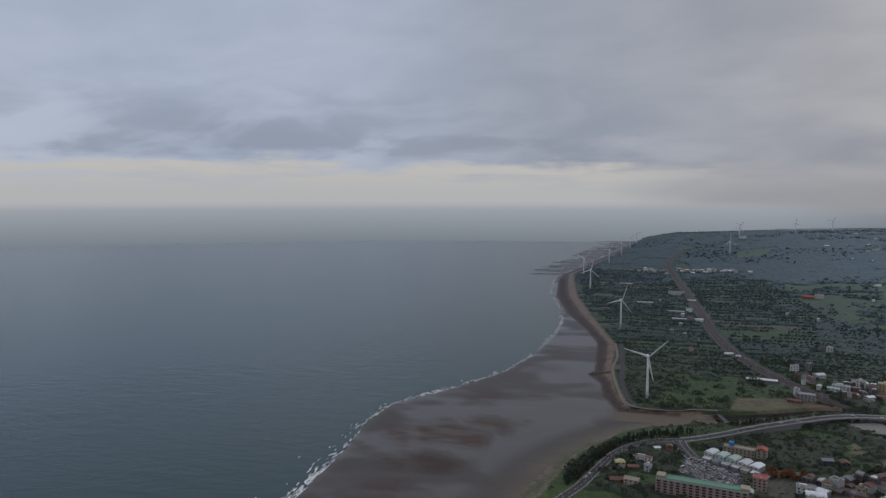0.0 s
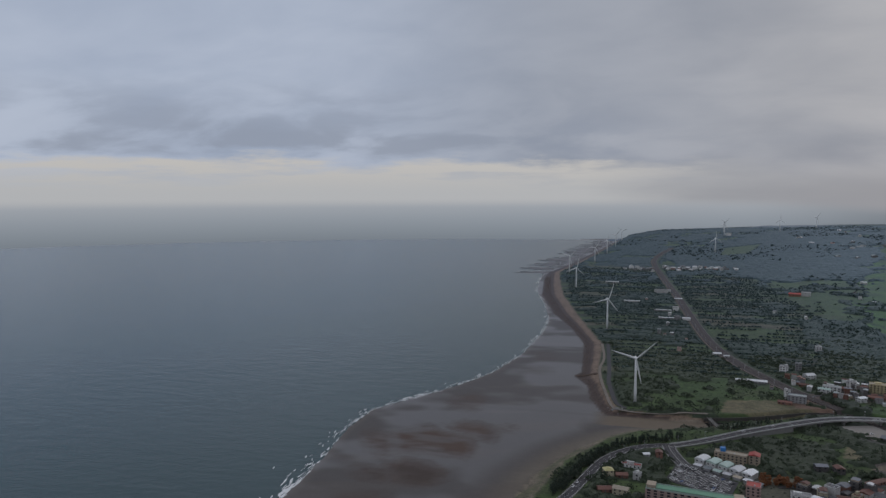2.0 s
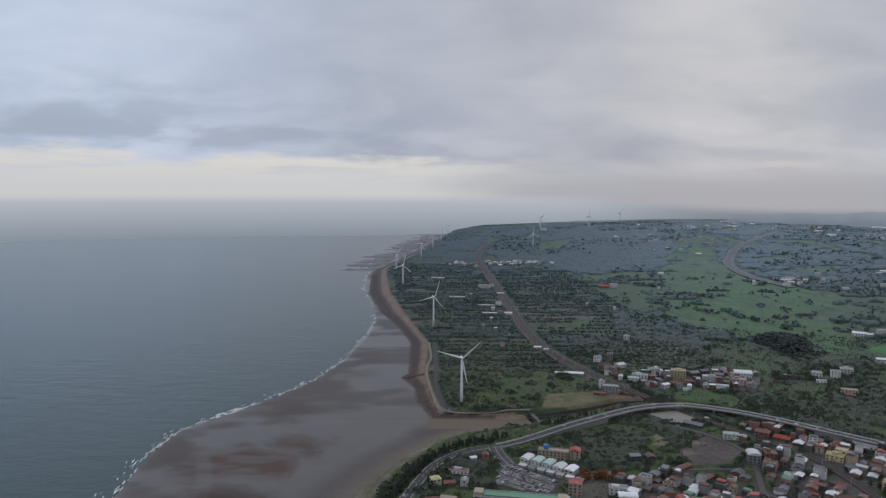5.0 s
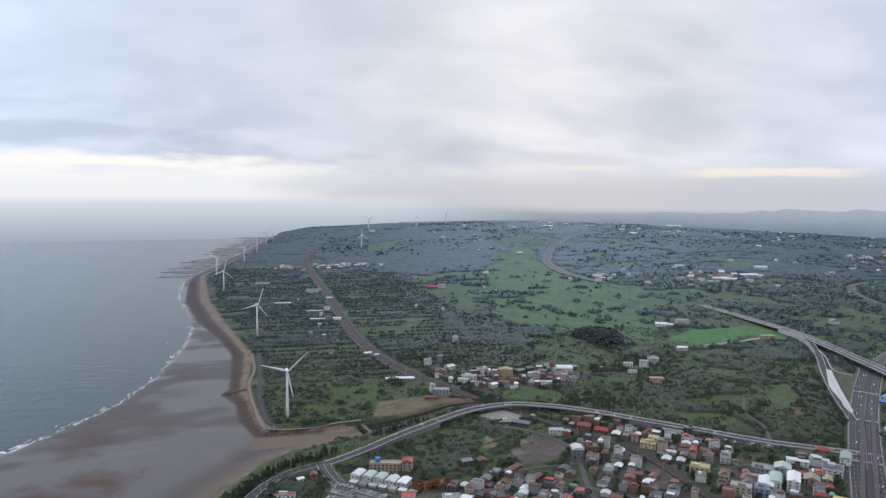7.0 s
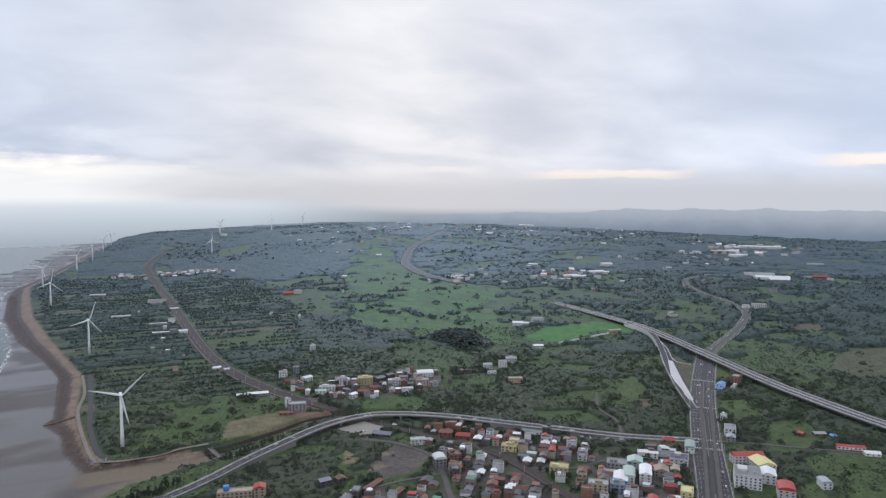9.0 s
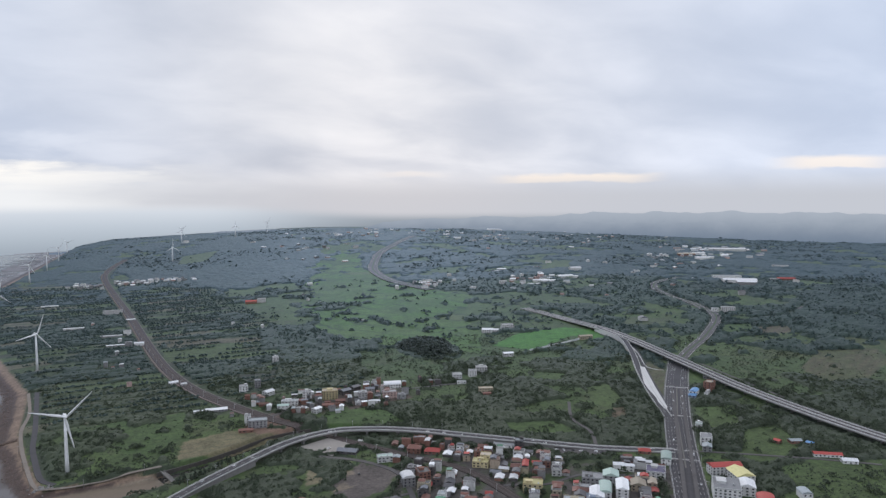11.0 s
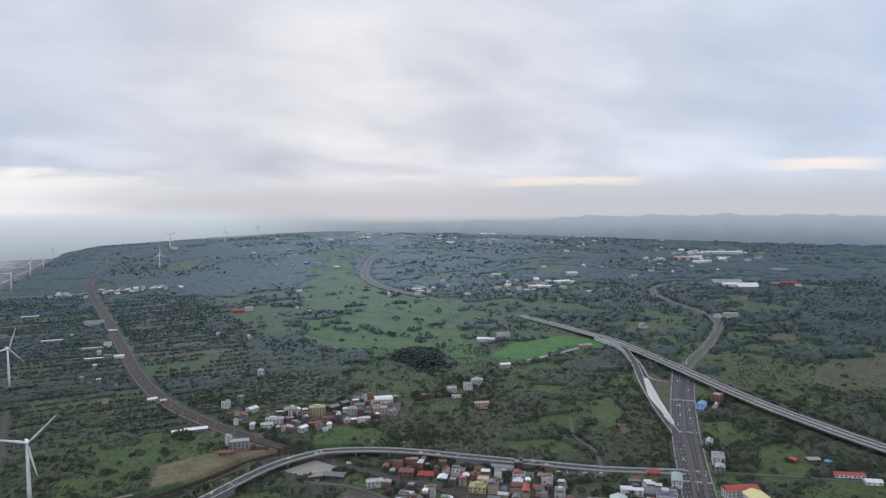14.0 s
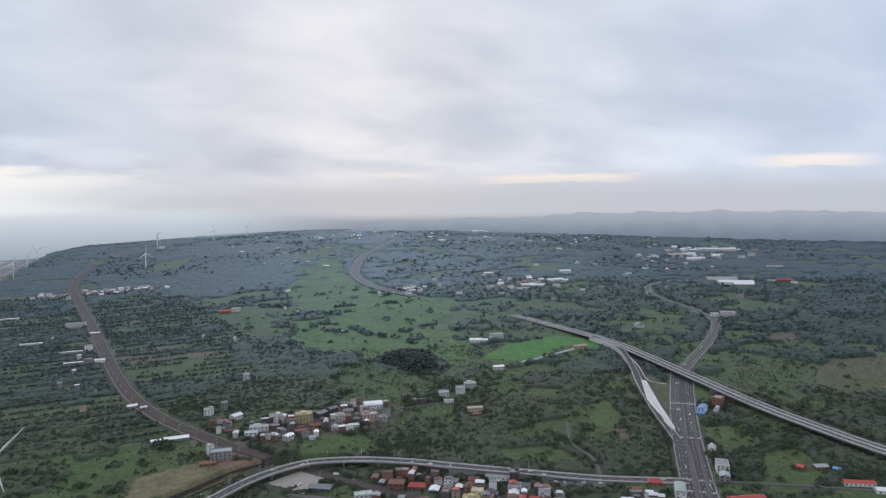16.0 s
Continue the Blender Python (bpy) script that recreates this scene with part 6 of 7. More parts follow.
def car_park():
    rng = random.Random(3)
    a = radians(-42)
    ux, uy, vx, vy = math.cos(a), math.sin(a), -math.sin(a), math.cos(a)
    lines = []
    lot = bpy.data.objects["car_park"]
    top = max(v.co.z for v in lot.data.vertices)
    for r in range(-6, 7):
        for i in range(-18, 19):
            for s in (-1, 1):
                u, v = i * 2.6, r * 13 + s * 2.7
                x, y = 66 + u * ux + v * vx, 664 + u * uy + v * vy
                if not inside([x], [y], CAR_PARK)[0] or not all(inside([x + p], [y + q], CAR_PARK)[0] for p, q in ((3, 0), (-3, 0), (0, 3), (0, -3))):
                    continue
                lines.append((x - ux * 1.3, y - uy * 1.3))
                if rng.random() < 0.24:
                    park(x, y, math.degrees(a) + (0 if s > 0 else 180), rng.choice(("white", "white", "silver", "black", "black", "black", "silver", "blue")))
    co, quads = [], []
    for x, y in lines:
        k = len(co)
        z = float(ground_height(x, y)) + 0.75
        for p, q in ((-2.5, -0.2), (2.5, -0.2), (2.5, 0.2), (-2.5, 0.2)):
            co.append((x + vx * p + ux * q, y + vy * p + uy * q, z))
        quads.append((k, k + 1, k + 2, k + 3))
    ob = quick_mesh("bay_marking", co, quads, BAY_PAINT)
    ob.parent = lot


car_park()
_rng = random.Random(8)
for s, line, n, h in ((2.6, BRIDGE, 7, bridge_top), (-2.6, BRIDGE, 5, bridge_top), (8, BOULEVARD, 14, None), (-8, BOULEVARD, 14, None), (4, UPHILL, 6, None), (2.5, COAST_ROAD, 4, None)):
    c = curve(line, 2.0)
    nn = normals(c)
    for _ in range(n):
        i = _rng.randrange(8, len(c) - 8)
        t = c[i + 1] - c[i]
        q = c[i] + nn[i] * (s + _rng.choice((-3.5, 0, 0)) * (abs(s) > 5))
        z = float((h(c[i:i + 1])[0] + 0.08) if h else ground_height(q[0], q[1]) + (0.72 if line is UPHILL else 0.55))
        park(q[0], q[1], math.degrees(math.atan2(-t[0], t[1])) + (180 if s > 0 else 0), _rng.choice(("white", "silver", "black", "white")), z=z)
for x, y in ((515, 712), (522, 706), (531, 700), (538, 694), (552, 684), (556, 679), (268, 770), (285, 760), (262, 845), (280, 850), (196, 690), (205, 684), (214, 690)):
    park(x, y, _rng.uniform(0, 180), _rng.choice(("white", "white", "silver", "black")), 0.55)

# ---- street lamps and line-side masts ----
def street_lamp():
    base = new("street_lamp")
    tagged(base, "grey steel street lamp with a curved arm", "street lamp", "street lamps along the roads")
    part("pole", ring_solid(bmesh.new(), [(0, 0, -0.5, 0.16), (0, 0, 5, 0.13), (0, 0, 9.2, 0.09)], 8), STEEL, base)
    bm = boxed(-0.05, 2.2, -0.05, 0.05, 9.1, 9.22)
    part("arm", bm, STEEL, base)
    part("lamp_head", boxed(1.6, 2.5, -0.16, 0.16, 8.98, 9.16, 0.04), WHITE, base)
    return base


def mast():
    base = new("catenary_mast")
    tagged(base, "grey steel mast beside the railway", "mast", "railway masts")
    part("post", boxed(-0.16, 0.16, -0.16, 0.16, -0.5, 8.2, 0.03), STEEL, base)
    part("bracket", boxed(0, 3.4, -0.06, 0.06, 6.9, 7.05), STEEL, base)
    return base


def utility_pole():
    base = new("utility_pole")
    tagged(base, "grey concrete utility pole with crossarm", "utility pole", "utility poles")
    part("post", ring_solid(bmesh.new(), [(0, 0, -0.5, 0.2), (0, 0, 10.5, 0.12)], 8), CONCRETE, base)
    part("crossarm", boxed(-1.1, 1.1, -0.06, 0.06, 9.6, 9.75), STEEL, base)
    return base


def row_of(make, line, gap, shift, start=0.0, end=1e9, height=None, lift=0.3):
    c = curve(line, 1.0)
    nn = normals(c)
    s = np.concatenate([[0], np.cumsum(np.linalg.norm(np.diff(c, axis=0), axis=1))])
    at, first = start, None
    while at < min(end, s[-1]):
        i = int(np.searchsorted(s, at))
        q = c[i] + nn[i] * shift
        z = float(height(c[i:i + 1])[0]) if height else float(ground_height(q[0], q[1])) + lift
        a = math.degrees(math.atan2(-nn[i][1] * shift, -nn[i][0] * shift))
        m = pose(q[0], q[1], z, 0, 0, a)
        if first is None:
            first = make()
            first.matrix_basis = m
        else:
            copy_thing(first, m)
        at += gap


row_of(street_lamp, BOULEVARD, 36, 17.8, 60)
row_of(street_lamp, BOULEVARD, 36, -17.8, 60)
row_of(street_lamp, BRIDGE, 38, 5.9, 10, 560, bridge_top)
row_of(street_lamp, COAST_ROAD, 32, -6.2, 120)
row_of(street_lamp, UPHILL, 45, 11, 10, 600)
row_of(mast, RAILWAY, 46, 7.0, 120, 1900)
row_of(utility_pole, LANE, 34, 4.4, 10)
row_of(utility_pole, TRAILS[6], 38, 3.2, 10)
row_of(utility_pole, BANK_TRACK, 60, -4, 300)


# ---- plants ----
def ico():
    g = (1 + 5 ** 0.5) / 2
    v = np.array([(-1, g, 0), (1, g, 0), (-1, -g, 0), (1, -g, 0), (0, -1, g), (0, 1, g), (0, -1, -g), (0, 1, -g), (g, 0, -1), (g, 0, 1), (-g, 0, -1), (-g, 0, 1)], float)
    f = np.array([(0, 11, 5), (0, 5, 1), (0, 1, 7), (0, 7, 10), (0, 10, 11), (1, 5, 9), (5, 11, 4), (11, 10, 2), (10, 7, 6), (7, 1, 8), (3, 9, 4), (3, 4, 2), (3, 2, 6), (3, 6, 8), (3, 8, 9), (4, 9, 5), (2, 4, 11), (6, 2, 10), (8, 6, 7), (9, 8, 1)])
    return v / np.linalg.norm(v[0]), f


ICO_V, ICO_F = ico()
ICO_F = ICO_F[ICO_V[ICO_F].mean(1)[:, 2] > -0.45]  # the undersides are never seen
PEAK_V = np.array([(1, 0, -0.3), (0, 1, -0.3), (-1, 0, -0.3), (0, -1, -0.3), (0.1, 0.1, 1)], float)
PEAK_F = np.array([(0, 1, 4), (1, 2, 4), (2, 3, 4), (3, 0, 4)])


def clumps(name, centre, radius, mat, seed, squash=0.8, smooth=False, coarse=False):
    """Many uneven leafy clumps in one mesh: centres (n, 3), radii (n)."""
    rng = np.random.default_rng(seed)
    n = len(centre)
    a = rng.uniform(0, 2 * np.pi, n)
    base, tris = (PEAK_V, PEAK_F) if coarse else (ICO_V, ICO_F)
    k = len(base)
    v = base[None] * rng.uniform(0.62, 1.28, (n, k, 1)) + (rng.normal(0, 0.28, (n, k, 3)) if coarse else 0)
    x = v[..., 0] * np.cos(a)[:, None] - v[..., 1] * np.sin(a)[:, None]
    y = v[..., 0] * np.sin(a)[:, None] + v[..., 1] * np.cos(a)[:, None]
    v = np.stack([x, y, v[..., 2] * squash], -1) * radius[:, None, None] + centre[:, None]
    f = (tris[None] + (np.arange(n) * k)[:, None, None]).reshape(-1, 3)
    return quick_mesh(name, v.reshape(-1, 3), f, mat, smooth)


def free_of_houses(x, y, spare=1.0):
    """Which points keep clear of the buildings, by a coarse lookup grid."""
    cell = 40.0
    grid = {}
    for bx, by, r in BUILT:
        for i in range(int((bx - r - 9) // cell), int((bx + r + 9) // cell) + 1):
            for j in range(int((by - r - 9) // cell), int((by + r + 9) // cell) + 1):
                grid.setdefault((i, j), []).append((bx, by, r))
    ok = np.ones(len(x), bool)
    for k, (px, py) in enumerate(zip(x, y)):
        for bx, by, r in grid.get((int(px // cell), int(py // cell)), ()):
            if (px - bx) ** 2 + (py - by) ** 2 < (r * 0.86 + spare) ** 2:
                ok[k] = False
                break
    return ok


def scatter(r0, r1, gap, seed):
    """Jittered points of the land between two distances, within the sector that the flight looks over."""
    rng = np.random.default_rng(seed)
    g = np.arange(-600 if r1 < 2000 else -800, r1 + gap, gap)
    x, y = np.meshgrid(g, g)
    x, y = (q.ravel() + rng.uniform(-0.48, 0.48, q.size) * gap for q in (x, y))
    r, b = np.hypot(x, y), np.degrees(np.arctan2(x, y))
    r = r + step(r, 1000, 1300) * 600 * (fractal(x, y, 180, 77) - 0.5) * (1 - step(r, 4000, 4600))
    keep = (r >= r0) & (r < r1) & (b > -14) & (b < 66) & (y > 380)
    x, y = x[keep], y[keep]
    keep = rng.uniform(0, 1, len(x)) < wood_density(x, y)
    x, y = x[keep], y[keep]
    keep = clear_of_roads(x, y, gap * 0.3) & free_of_houses(x, y, gap * 0.25)
    return x[keep], y[keep], rng


def woods(name, label, r0, r1, gap, per, size, mat, seed, squash=0.8, stands=0):
    """Trees as heaps of small ragged tufts, thinner towards the rim of each crown."""
    x, y, rng = scatter(r0, r1, gap, seed)
    if stands:
        keep = fractal(x, y, 300, stands) > 0.52
        x, y = x[keep], y[keep]
    z = ground_height(x, y)
    big = size * (0.6 + 0.8 * fractal(x, y, 60, seed)) * rng.uniform(0.45, 1.35, len(x))
    big = big * np.where(plain(x, y) > 0.5, 0.72, 1.0)
    lean, wide = rng.uniform(0, 2 * np.pi, len(x)), rng.uniform(0.75, 1.15, len(x))
    cs, rs = [], []
    for k in range(per):
        ang, off = rng.uniform(0, 2 * np.pi, len(x)), rng.uniform(0.0, 1.0, len(x)) ** 0.6
        rise = (1.0 - 0.75 * off ** 2) * rng.uniform(0.35, 0.95, len(x)) * big
        u, v = np.cos(ang) * off * big * wide, np.sin(ang) * off * big / wide
        cs.append(np.stack([x + u * np.cos(lean) - v * np.sin(lean), y + u * np.sin(lean) + v * np.cos(lean), z + rise], 1))
        rs.append(big * rng.uniform(0.5, 1.2, len(x)) * 0.85 / per ** 0.40)
    ob = clumps(name, np.concatenate(cs), np.concatenate(rs), mat, seed, squash, False, True)
    return tagged(ob, label, "woodland", kind="stuff")


woods("scrub_woodland", "dark green scrub and trees", 380, 1400, 7.2, 30, 5.4, LEAF, 1, 0.95)
woods("middle_woodland", "dark green trees on the plain and slopes", 1400, 2300, 9.4, 7, 6.4, TUFT_MID, 2, 0.8)
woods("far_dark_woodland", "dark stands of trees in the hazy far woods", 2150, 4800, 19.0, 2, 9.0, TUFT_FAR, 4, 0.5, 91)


def canopy(xs, ys, span, tall, cover):
    """The closed, crinkled crowns of the woods: grid lines, distances of its inner and outer end, height, and (name, label, material, nearest, farthest) of each piece."""
    rng = np.random.default_rng(17)
    x, y = np.meshgrid(xs, ys)
    x = x + rng.uniform(-0.4, 0.4, x.shape) * np.gradient(xs)[None, :]
    y = y + rng.uniform(-0.4, 0.4, x.shape) * np.gradient(ys)[:, None]
    r, b = np.hypot(x, y), np.degrees(np.arctan2(x, y))
    near = r + 300 * (fractal(x, y, 180, 77) - 0.5)
    mask = step(wood_density(x, y), 0.15, 0.5) * (near > span[0]) * (near < span[1])
    mask = mask * clear_of_roads(x, y, 4.0) * free_of_houses(x.ravel(), y.ravel(), 3.5).reshape(x.shape)
    top = tall * (0.35 + fractal(x, y, 45, 19)) * rng.uniform(0.45, 1.1, x.shape) * np.where(plain(x, y) > 0.5, 0.6, 1.0)
    z = ground_height(x, y) + np.where(mask > 0.06, mask * top, -2.5)
    co = np.stack([x, y, z], -1).reshape(-1, 3)
    nx, ny = len(xs), len(ys)
    i = (np.arange(ny - 1)[:, None] * nx + np.arange(nx - 1)).ravel()
    quads = np.stack([i, i + 1, i + nx + 1, i + nx], 1)
    m, d, e = mask.ravel()[quads], near.ravel()[quads].min(1), b.ravel()[quads]
    keep = (m.max(1) > 0.3) & (e.min(1) > -14) & (e.max(1) < 66) & (r.ravel()[quads].max(1) < 4880)
    for name, label, mat, lo, hi in cover:
        used, back = np.unique(quads[keep & (d >= lo) & (d < hi)], return_inverse=True)
        tagged(quick_mesh(name, co[used], back.reshape(-1, 4), mat, True), label, "woodland", kind="stuff")


canopy(spaced([(-60, 1350, 3.4, 3.4)]), spaced([(420, 1400, 3.2, 3.2)]), (380, 1330), 4.6, [("near_canopy", "closed dark green scrub crowns", LEAF, 0, 9999)])
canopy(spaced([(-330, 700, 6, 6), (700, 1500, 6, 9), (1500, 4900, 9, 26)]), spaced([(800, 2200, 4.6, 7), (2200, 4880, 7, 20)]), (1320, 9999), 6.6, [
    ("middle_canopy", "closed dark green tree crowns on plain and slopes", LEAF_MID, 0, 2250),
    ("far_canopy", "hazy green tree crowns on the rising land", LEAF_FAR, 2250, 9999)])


def knoll():
    """A rounded knoll under tall dark trees beside the meadow."""
    rng = np.random.default_rng(44)
    r, a = np.sqrt(rng.uniform(0, 1, 900)), rng.uniform(0, 2 * np.pi, 900)
    q = 1 + 0.18 * np.sin(3 * a + 1) + 0.1 * np.sin(5 * a)
    x, y = 605 + 46 * r * q * np.cos(a), 1245 + 78 * r * q * np.sin(a)
    z = ground_height(x, y) + 22 * (1 - r ** 2.5) * rng.uniform(0.55, 1.0, 900)
    ob = clumps("knoll_wood", np.stack([x, y, z], 1), rng.uniform(1.6, 3.4, 900) * 1.1, LEAF_DARK, 45, 0.9)
    tagged(ob, "dense knoll of dark trees beside the meadow", "woodland", kind="stuff")


knoll()


def hedges():
    """Rows of low trees that part the strip fields of the plain."""
    rng = np.random.default_rng(31)
    xs, ys, rs = [], [], []
    y = 1130.0
    while y < 2700:
        gap = 3.6 + y / 900
        x0, x1 = float(along(y, EDGE)) + 25, 450 - 0.05 * (y - 1500) + rng.uniform(-60, 60)
        x = np.arange(x0, x1, gap)
        x = x + rng.uniform(-0.4, 0.4, len(x)) * gap
        yy = y - 0.10 * x + 7 * (fractal(x, np.full(len(x), y), 120, 61) - 0.5) + rng.normal(0, 0.8, len(x))
        keep = fractal(x, yy, 70, 63) > 0.36
        xs.append(x[keep])
        ys.append(yy[keep])
        rs.append((rng.uniform(1.0, 2.3, len(x)) * (1 + y / 3200))[keep])
        y += rng.uniform(17, 44)
    x, y, r = np.concatenate(xs), np.concatenate(ys), np.concatenate(rs)
    keep = clear_of_roads(x, y, 2) & free_of_houses(x, y, 2) & (plain(x, y) > 0.3)
    x, y, r = x[keep], y[keep], r[keep]
    c = np.stack([x, y, ground_height(x, y) + r * 0.7], 1)
    ob = clumps("field_hedges", np.concatenate([c, c + rng.normal(0, 1.0, c.shape) * r[:, None] * 0.6]), np.concatenate([r, r * 0.8]), TUFT_MID, 32, 0.8, True)
    tagged(ob, "dark green hedge rows between strip fields", "hedge", kind="stuff")


hedges()


def scrub():
    """Low bushes and rough grass over the nearer land."""
    rng = np.random.default_rng(35)
    n = 100000
    r = np.sqrt(rng.uniform(430 ** 2, 1500 ** 2, n))
    b = np.radians(rng.uniform(-8, 64, n))
    x, y = r * np.sin(b), r * np.cos(b)
    d = 0.10 + 0.6 * step(fractal(x, y, 38, 71), 0.44, 0.60)
    for ring in (GREEN_FIELD, TAN_FIELD, YARD, LOT, CAR_PARK, PLOT, SIDE_PARK, TOWN):
        d = np.where(inside(x, y, ring), 0.0, d)
    for ring, _ in FIELDS:
        d = np.where(inside(x, y, ring), d * 0.1, d)
    keep = (rng.uniform(0, 1, n) < d) & (x > along(y, EDGE) + 3) & (y > 420)
    x, y = x[keep], y[keep]
    keep = clear_of_roads(x, y, 1.5) & free_of_houses(x, y, 1.5)
    x, y = x[keep], y[keep]
    s = rng.uniform(0.5, 1.5, len(x)) * (0.7 + np.hypot(x, y) / 2200)
    ob = clumps("low_scrub", np.stack([x, y, ground_height(x, y) + 0.2 * s], 1), s, LEAF, 36, 0.7, coarse=True)
    tagged(ob, "low green bushes and rough grass", "scrub", kind="stuff")


scrub()


def tree(kind, seed):
    """A tree: tapered trunk with limbs, and a crown of many small clumps with gaps."""
    rng = np.random.default_rng(seed)
    base = new("tree")
    h = {"casuarina": 9.5, "broad": 7.5, "rust": 8.0}[kind]
    bm = ring_solid(bmesh.new(), [(0, 0, -0.5, 0.32), (0.1, 0, h * 0.35, 0.24), (0.0, 0.1, h * 0.85, 0.08)], 7)
    for k in range(5):
        a, z = k * 2.4, h * (0.3 + 0.11 * k)
        ring_solid(bm, [(0.08 * math.cos(a), 0.08 * math.sin(a), z, 0.10), (1.3 * math.cos(a), 1.3 * math.sin(a), z + 1.0, 0.06), (2.0 * math.cos(a), 2.0 * math.sin(a), z + 1.7, 0.02)], 5)
    part("trunk", bm, BARK, base)
    n = 44
    t = rng.uniform(0.22, 1.0, n)
    a = rng.uniform(0, 2 * np.pi, n)
    if kind == "casuarina":
        r = (1.15 - t) ** 0.7 * 2.9 * rng.uniform(0.3, 1.0, n)
        rad, mat = rng.uniform(0.5, 1.0, n), LEAF_PINE
    else:
        r = np.sqrt(np.clip(1 - (2 * t - 1.15) ** 2, 0.05, 1)) * 3.3 * rng.uniform(0.3, 1.0, n)
        rad, mat = rng.uniform(0.6, 1.25, n), LEAF if kind == "broad" else LEAF_RUST
    crown = clumps("crown", np.stack([np.cos(a) * r, np.sin(a) * r, h * t], 1), rad, mat, seed)
    crown.parent = base
    label = {"casuarina": "dark feathery casuarina tree by the coast road", "broad": "dark green broad-leaved tree", "rust": "tree with rust-orange leaves in the town"}[kind]
    return tagged(base, label, "tree", {"casuarina": "casuarinas along the coast road", "broad": "town trees", "rust": "rust-leaved trees"}[kind])


def plant(kind, spots, seed):
    rng = random.Random(seed)
    models, used = [tree(kind, seed + k) for k in range(3)], set()
    for x, y in spots:
        i = rng.randrange(3)
        s = rng.uniform(0.6, 1.05)
        m = pose(x, y, float(ground_height(x, y)), 0, 0, rng.uniform(0, 360)) @ Matrix.Diagonal((s, s, s * rng.uniform(0.85, 1.15), 1))
        if i in used:
            ob = copy_thing(models[i], Matrix.Identity(4))
        else:
            used.add(i)
            ob = models[i]
        ob.matrix_basis = m
    for i, ob in enumerate(models):
        if i not in used:
            ob.matrix_basis = pose(spots[0][0], spots[0][1], float(ground_height(*spots[0])))


_rng = random.Random(21)
_line = curve(COAST_ROAD, 2.2)
_nn = normals(_line)
_spots = []
for c, nn in zip(_line, _nn):
    if c[1] > 585:
        for _ in range(_rng.choice((1, 1, 2, 2))):
            q = c + nn * (8.5 + _rng.uniform(0, 9))
            if q[0] > along(q[1], EDGE) - 4:
                _spots.append((float(q[0]), float(q[1])))
_spots += [(40 + _rng.uniform(-4, 4) + k * 1.6, 774 + _rng.uniform(0, 12) + k * 0.9) for k in range(10)]
_spots += [(108 + k * 5.4 + _rng.uniform(-1, 1), 822 + k * 3.3 + _rng.uniform(-1, 1) + 6) for k in range(13)]
plant("casuarina", _spots, 100)
plant("rust", [(124 + _rng.uniform(0, 42), 668 + _rng.uniform(-9, 8)) for _ in range(22)], 200)
_spots = []
while len(_spots) < 60:
    x, y = _rng.uniform(150, 560), _rng.uniform(540, 780)
    if inside([x], [y], TOWN)[0] and clear_of_roads(np.array([x]), np.array([y]), 2)[0] and free_of_houses([x], [y], 1.5)[0] and not inside([x], [y], LOT)[0]:
        _spots.append((x, y))
plant("broad", _spots, 300)


# ---- shore: boulders on the bank, reefs, surf ----
def boulders():
    rng = np.random.default_rng(6)
    y = rng.uniform(885, 2500, 3200)
    f, e = along(y, FOOT), along(y, EDGE)
    x = f + (e - f) * rng.uniform(-0.05, 0.42, len(y))
    z = ground_height(x, y)
    r = rng.uniform(0.3, 1.1, len(y)) ** 1.4 * (0.45 + y / 3200)
    ob = clumps("bank_boulders", np.stack([x, y, z + 0.1], 1), r, ROCK, 7, 0.65)
    tagged(ob, "dark brown boulders along the sea bank", "rocks", kind="stuff")
    # low groyne that juts out over the sand
    t = rng.uniform(0, 1, 420)
    x, y = -62 - 34 * t + rng.normal(0, 1.0, 420), 1086 - 3 * t + rng.normal(0, 1.6, 420) * (1.2 - 0.6 * t)
    ob = clumps("groyne", np.stack([x, y, ground_height(x, y) + 0.7 - 0.3 * t], 1), rng.uniform(0.7, 1.5, 420), ROCK, 8, 0.7)
    tagged(ob, "short groyne of dark boulders on the sand", "rocks", kind="stuff")
    x, y = -24 + rng.normal(0, 7, 60), 898 + rng.normal(0, 3.5, 60)
    ob = clumps("concrete_blocks", np.stack([x, y, ground_height(x, y) + 0.5], 1), rng.uniform(0.7, 1.5, 60), CONCRETE, 9, 0.7)
    tagged(ob, "heap of pale concrete blocks on the bank", "rocks", kind="stuff")


boulders()


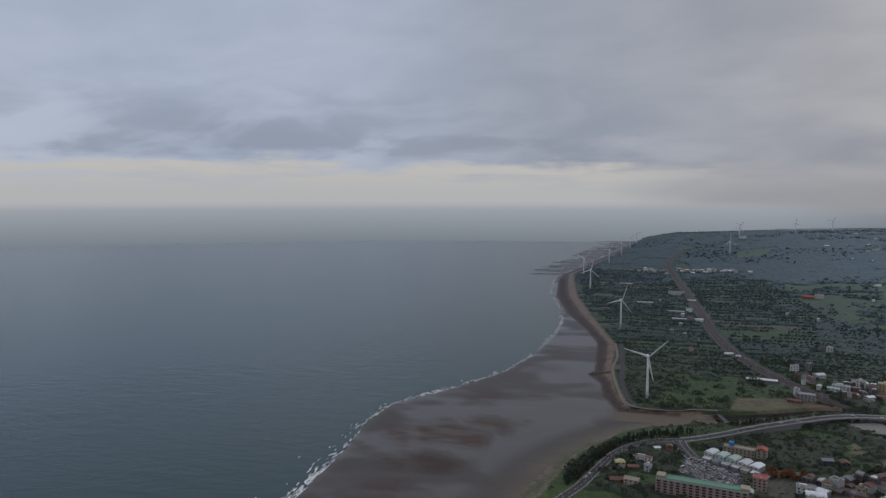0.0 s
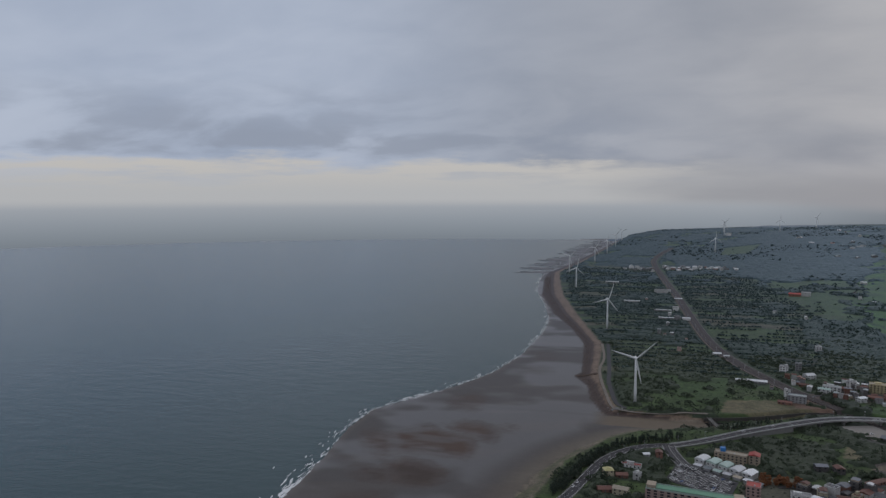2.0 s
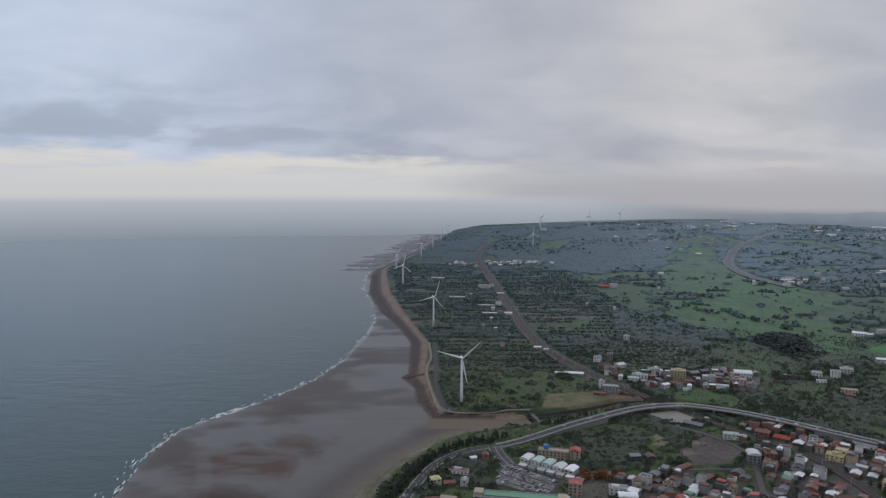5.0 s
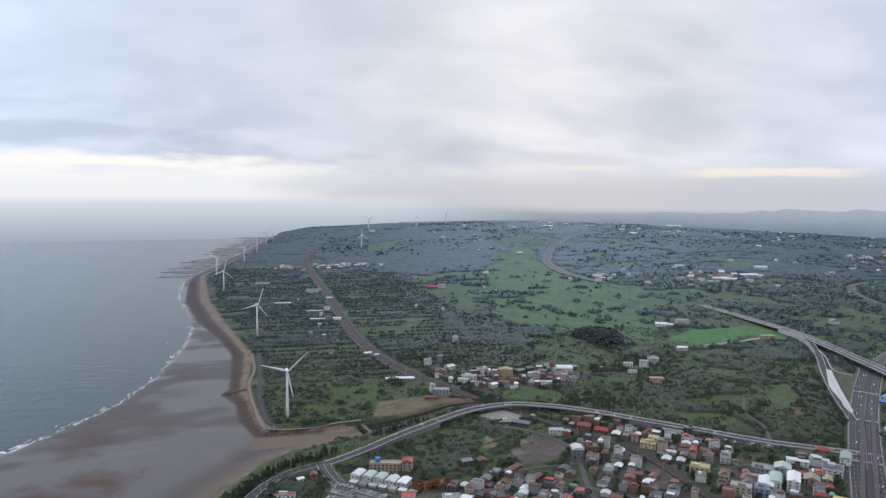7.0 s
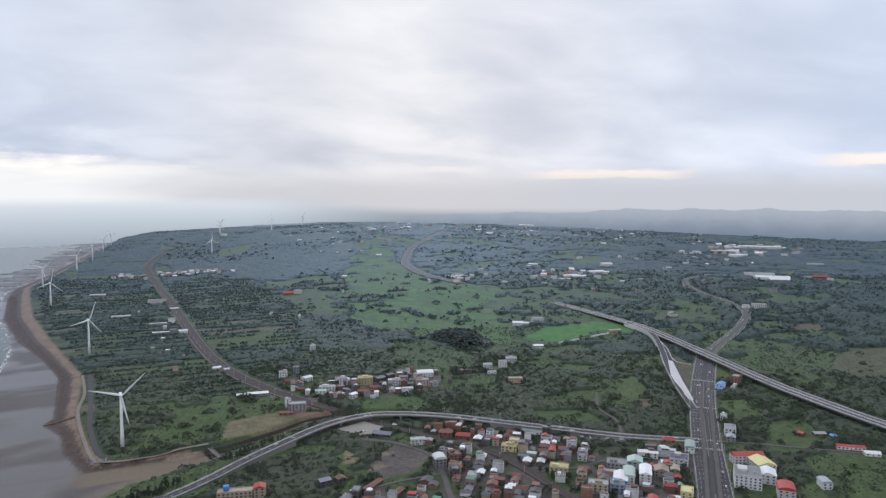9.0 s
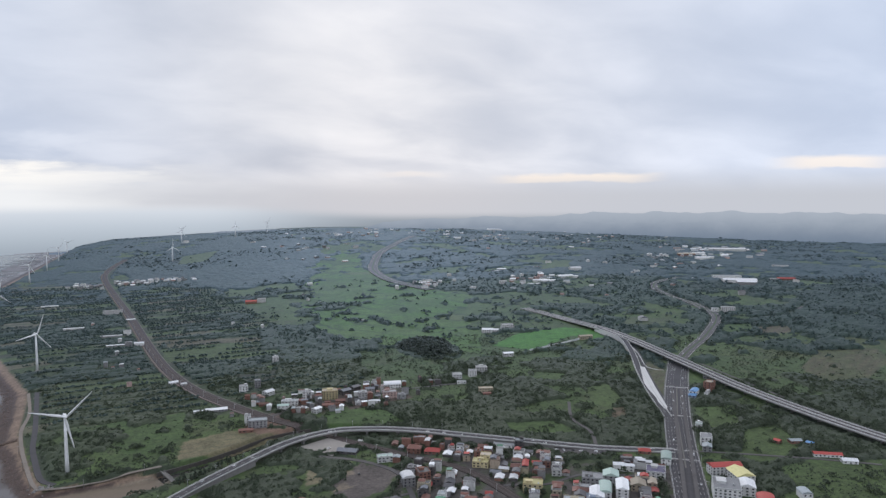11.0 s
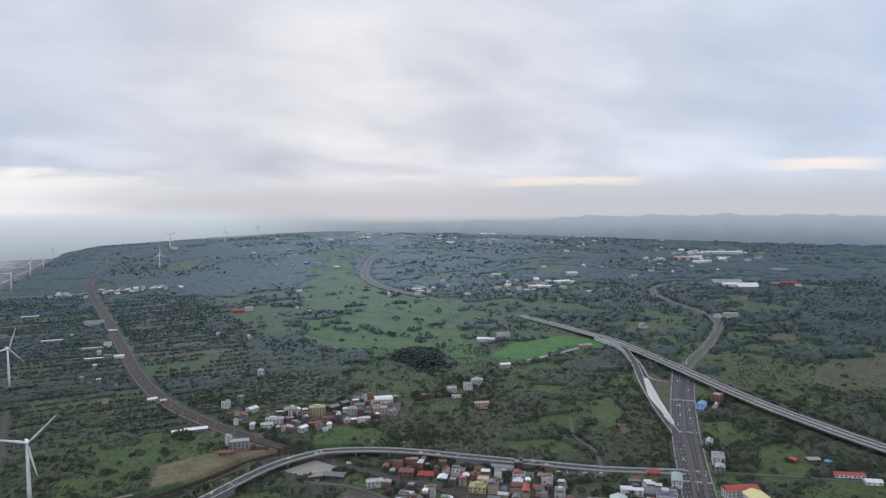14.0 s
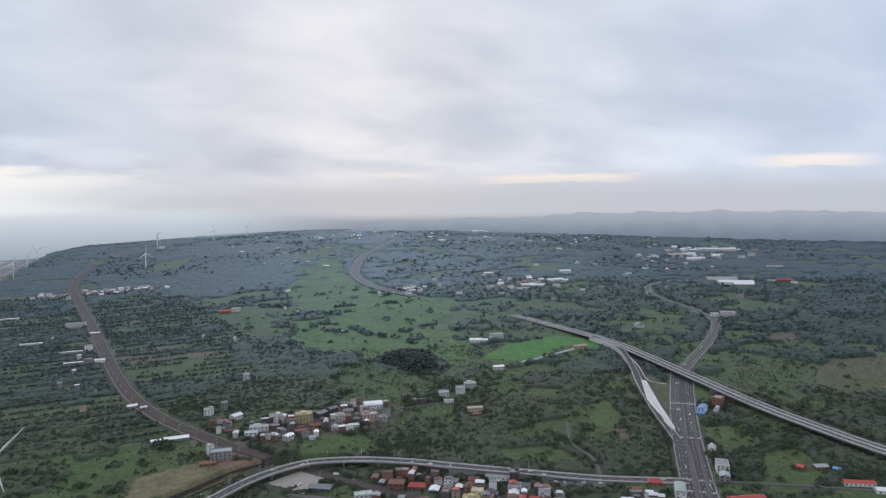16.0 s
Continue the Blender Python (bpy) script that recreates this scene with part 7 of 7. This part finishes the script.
def reefs():
    """Flat tidal reefs in fingers off the far shore."""
    rng = np.random.default_rng(12)
    co, faces = [], []
    for k in range(190):
        y = rng.uniform(2620, 4850)
        edge = float(along(y, WATER))
        reach = rng.uniform(20, 130)
        cx, w = edge - reach * 0.45 + rng.uniform(-40, 30), rng.uniform(9, 34)
        tilt = rng.uniform(-0.15, 0.1)
        n = 26
        ring = []
        for i in range(n):
            a = 2 * math.pi * i / n
            q = rng.uniform(0.75, 1.15)
            u, v = math.cos(a) * reach * 0.6 * q, math.sin(a) * w * 0.5 * q
            ring.append((cx + u * math.cos(tilt) - v * math.sin(tilt), y + u * math.sin(tilt) + v * math.cos(tilt)))
        b = len(co)
        top = rng.uniform(0.4, 1.4)
        co += [(p, q, top * rng.uniform(0.7, 1.2)) for p, q in ring] + [(p + (p - cx) * 0.06, q + (q - y) * 0.2, -0.5) for p, q in ring] + [(cx, y, top)]
        for i in range(n):
            j = (i + 1) % n
            faces += [(b + i, b + j, b + 2 * n), (b + i, b + n + i, b + n + j), (b + i, b + n + j, b + j)]
    ob = quick_mesh("tidal_reefs", co, faces, REEF)
    tagged(ob, "flat dark tidal reefs reaching into the sea", "rocks", kind="stuff")
    x, y = rng.normal(-455, 7, 12), rng.normal(2640, 3, 12)
    ob = clumps("sea_rock", np.stack([x, y, np.full(12, 0.2)], 1), rng.uniform(1.5, 3.5, 12), REEF, 5, 0.4)
    tagged(ob, "low dark rocks standing off the shore", "rocks", kind="stuff")


reefs()


def surf():
    """Broken lines of foam along the waterline, thin ragged patches."""
    rng = np.random.default_rng(15)
    co, faces = [], []

    def patch(x, y, l, w, a, z):
        b = len(co)
        n = 9
        for i in range(n):
            t = 2 * math.pi * i / n
            q = rng.uniform(0.55, 1.2)
            u, v = math.cos(t) * l * q, math.sin(t) * w * q
            co.append((x + u * math.cos(a) - v * math.sin(a), y + u * math.sin(a) + v * math.cos(a), z))
        co.append((x, y, z + 0.12))
        for i in range(n):
            faces.append((b + i, b + (i + 1) % n, b + n))

    y = 480.0
    while y < 2640:
        x0, x1 = float(along(y, WATER)), float(along(y + 4, WATER))
        a = math.atan2(4, x1 - x0)
        s = value_noise(y, 0, 60, 3)
        strong = (1.0 if y < 950 else 0.55) * (0.35 + float(s))
        for k in range(int(rng.poisson(2.6 * strong))):
            off = -abs(rng.normal(0, 7 if y < 950 else 5)) + 2
            patch(x0 + off, y + rng.uniform(-3, 3), rng.uniform(2.0, 8.5), rng.uniform(0.2, 0.75) * (0.6 + strong), a + rng.normal(0, 0.12), 0.25)
        if rng.random() < 0.05 * strong:
            patch(x0 - rng.uniform(15, 45), y, rng.uniform(1.5, 5), rng.uniform(0.4, 1.0), a + rng.normal(0, 0.3), 0.2)
        y += 2.6 + y / 900
    for k in range(150):
        yy = rng.uniform(2640, 4700)
        patch(float(along(yy, WATER)) - rng.uniform(-20, 110), yy, rng.uniform(3, 14), rng.uniform(0.8, 2.2), rng.normal(0, 0.3), 0.3)
    ob = quick_mesh("surf", co, faces, FOAM)
    tagged(ob, "broken white surf along the waterline", "foam", kind="stuff")


surf()
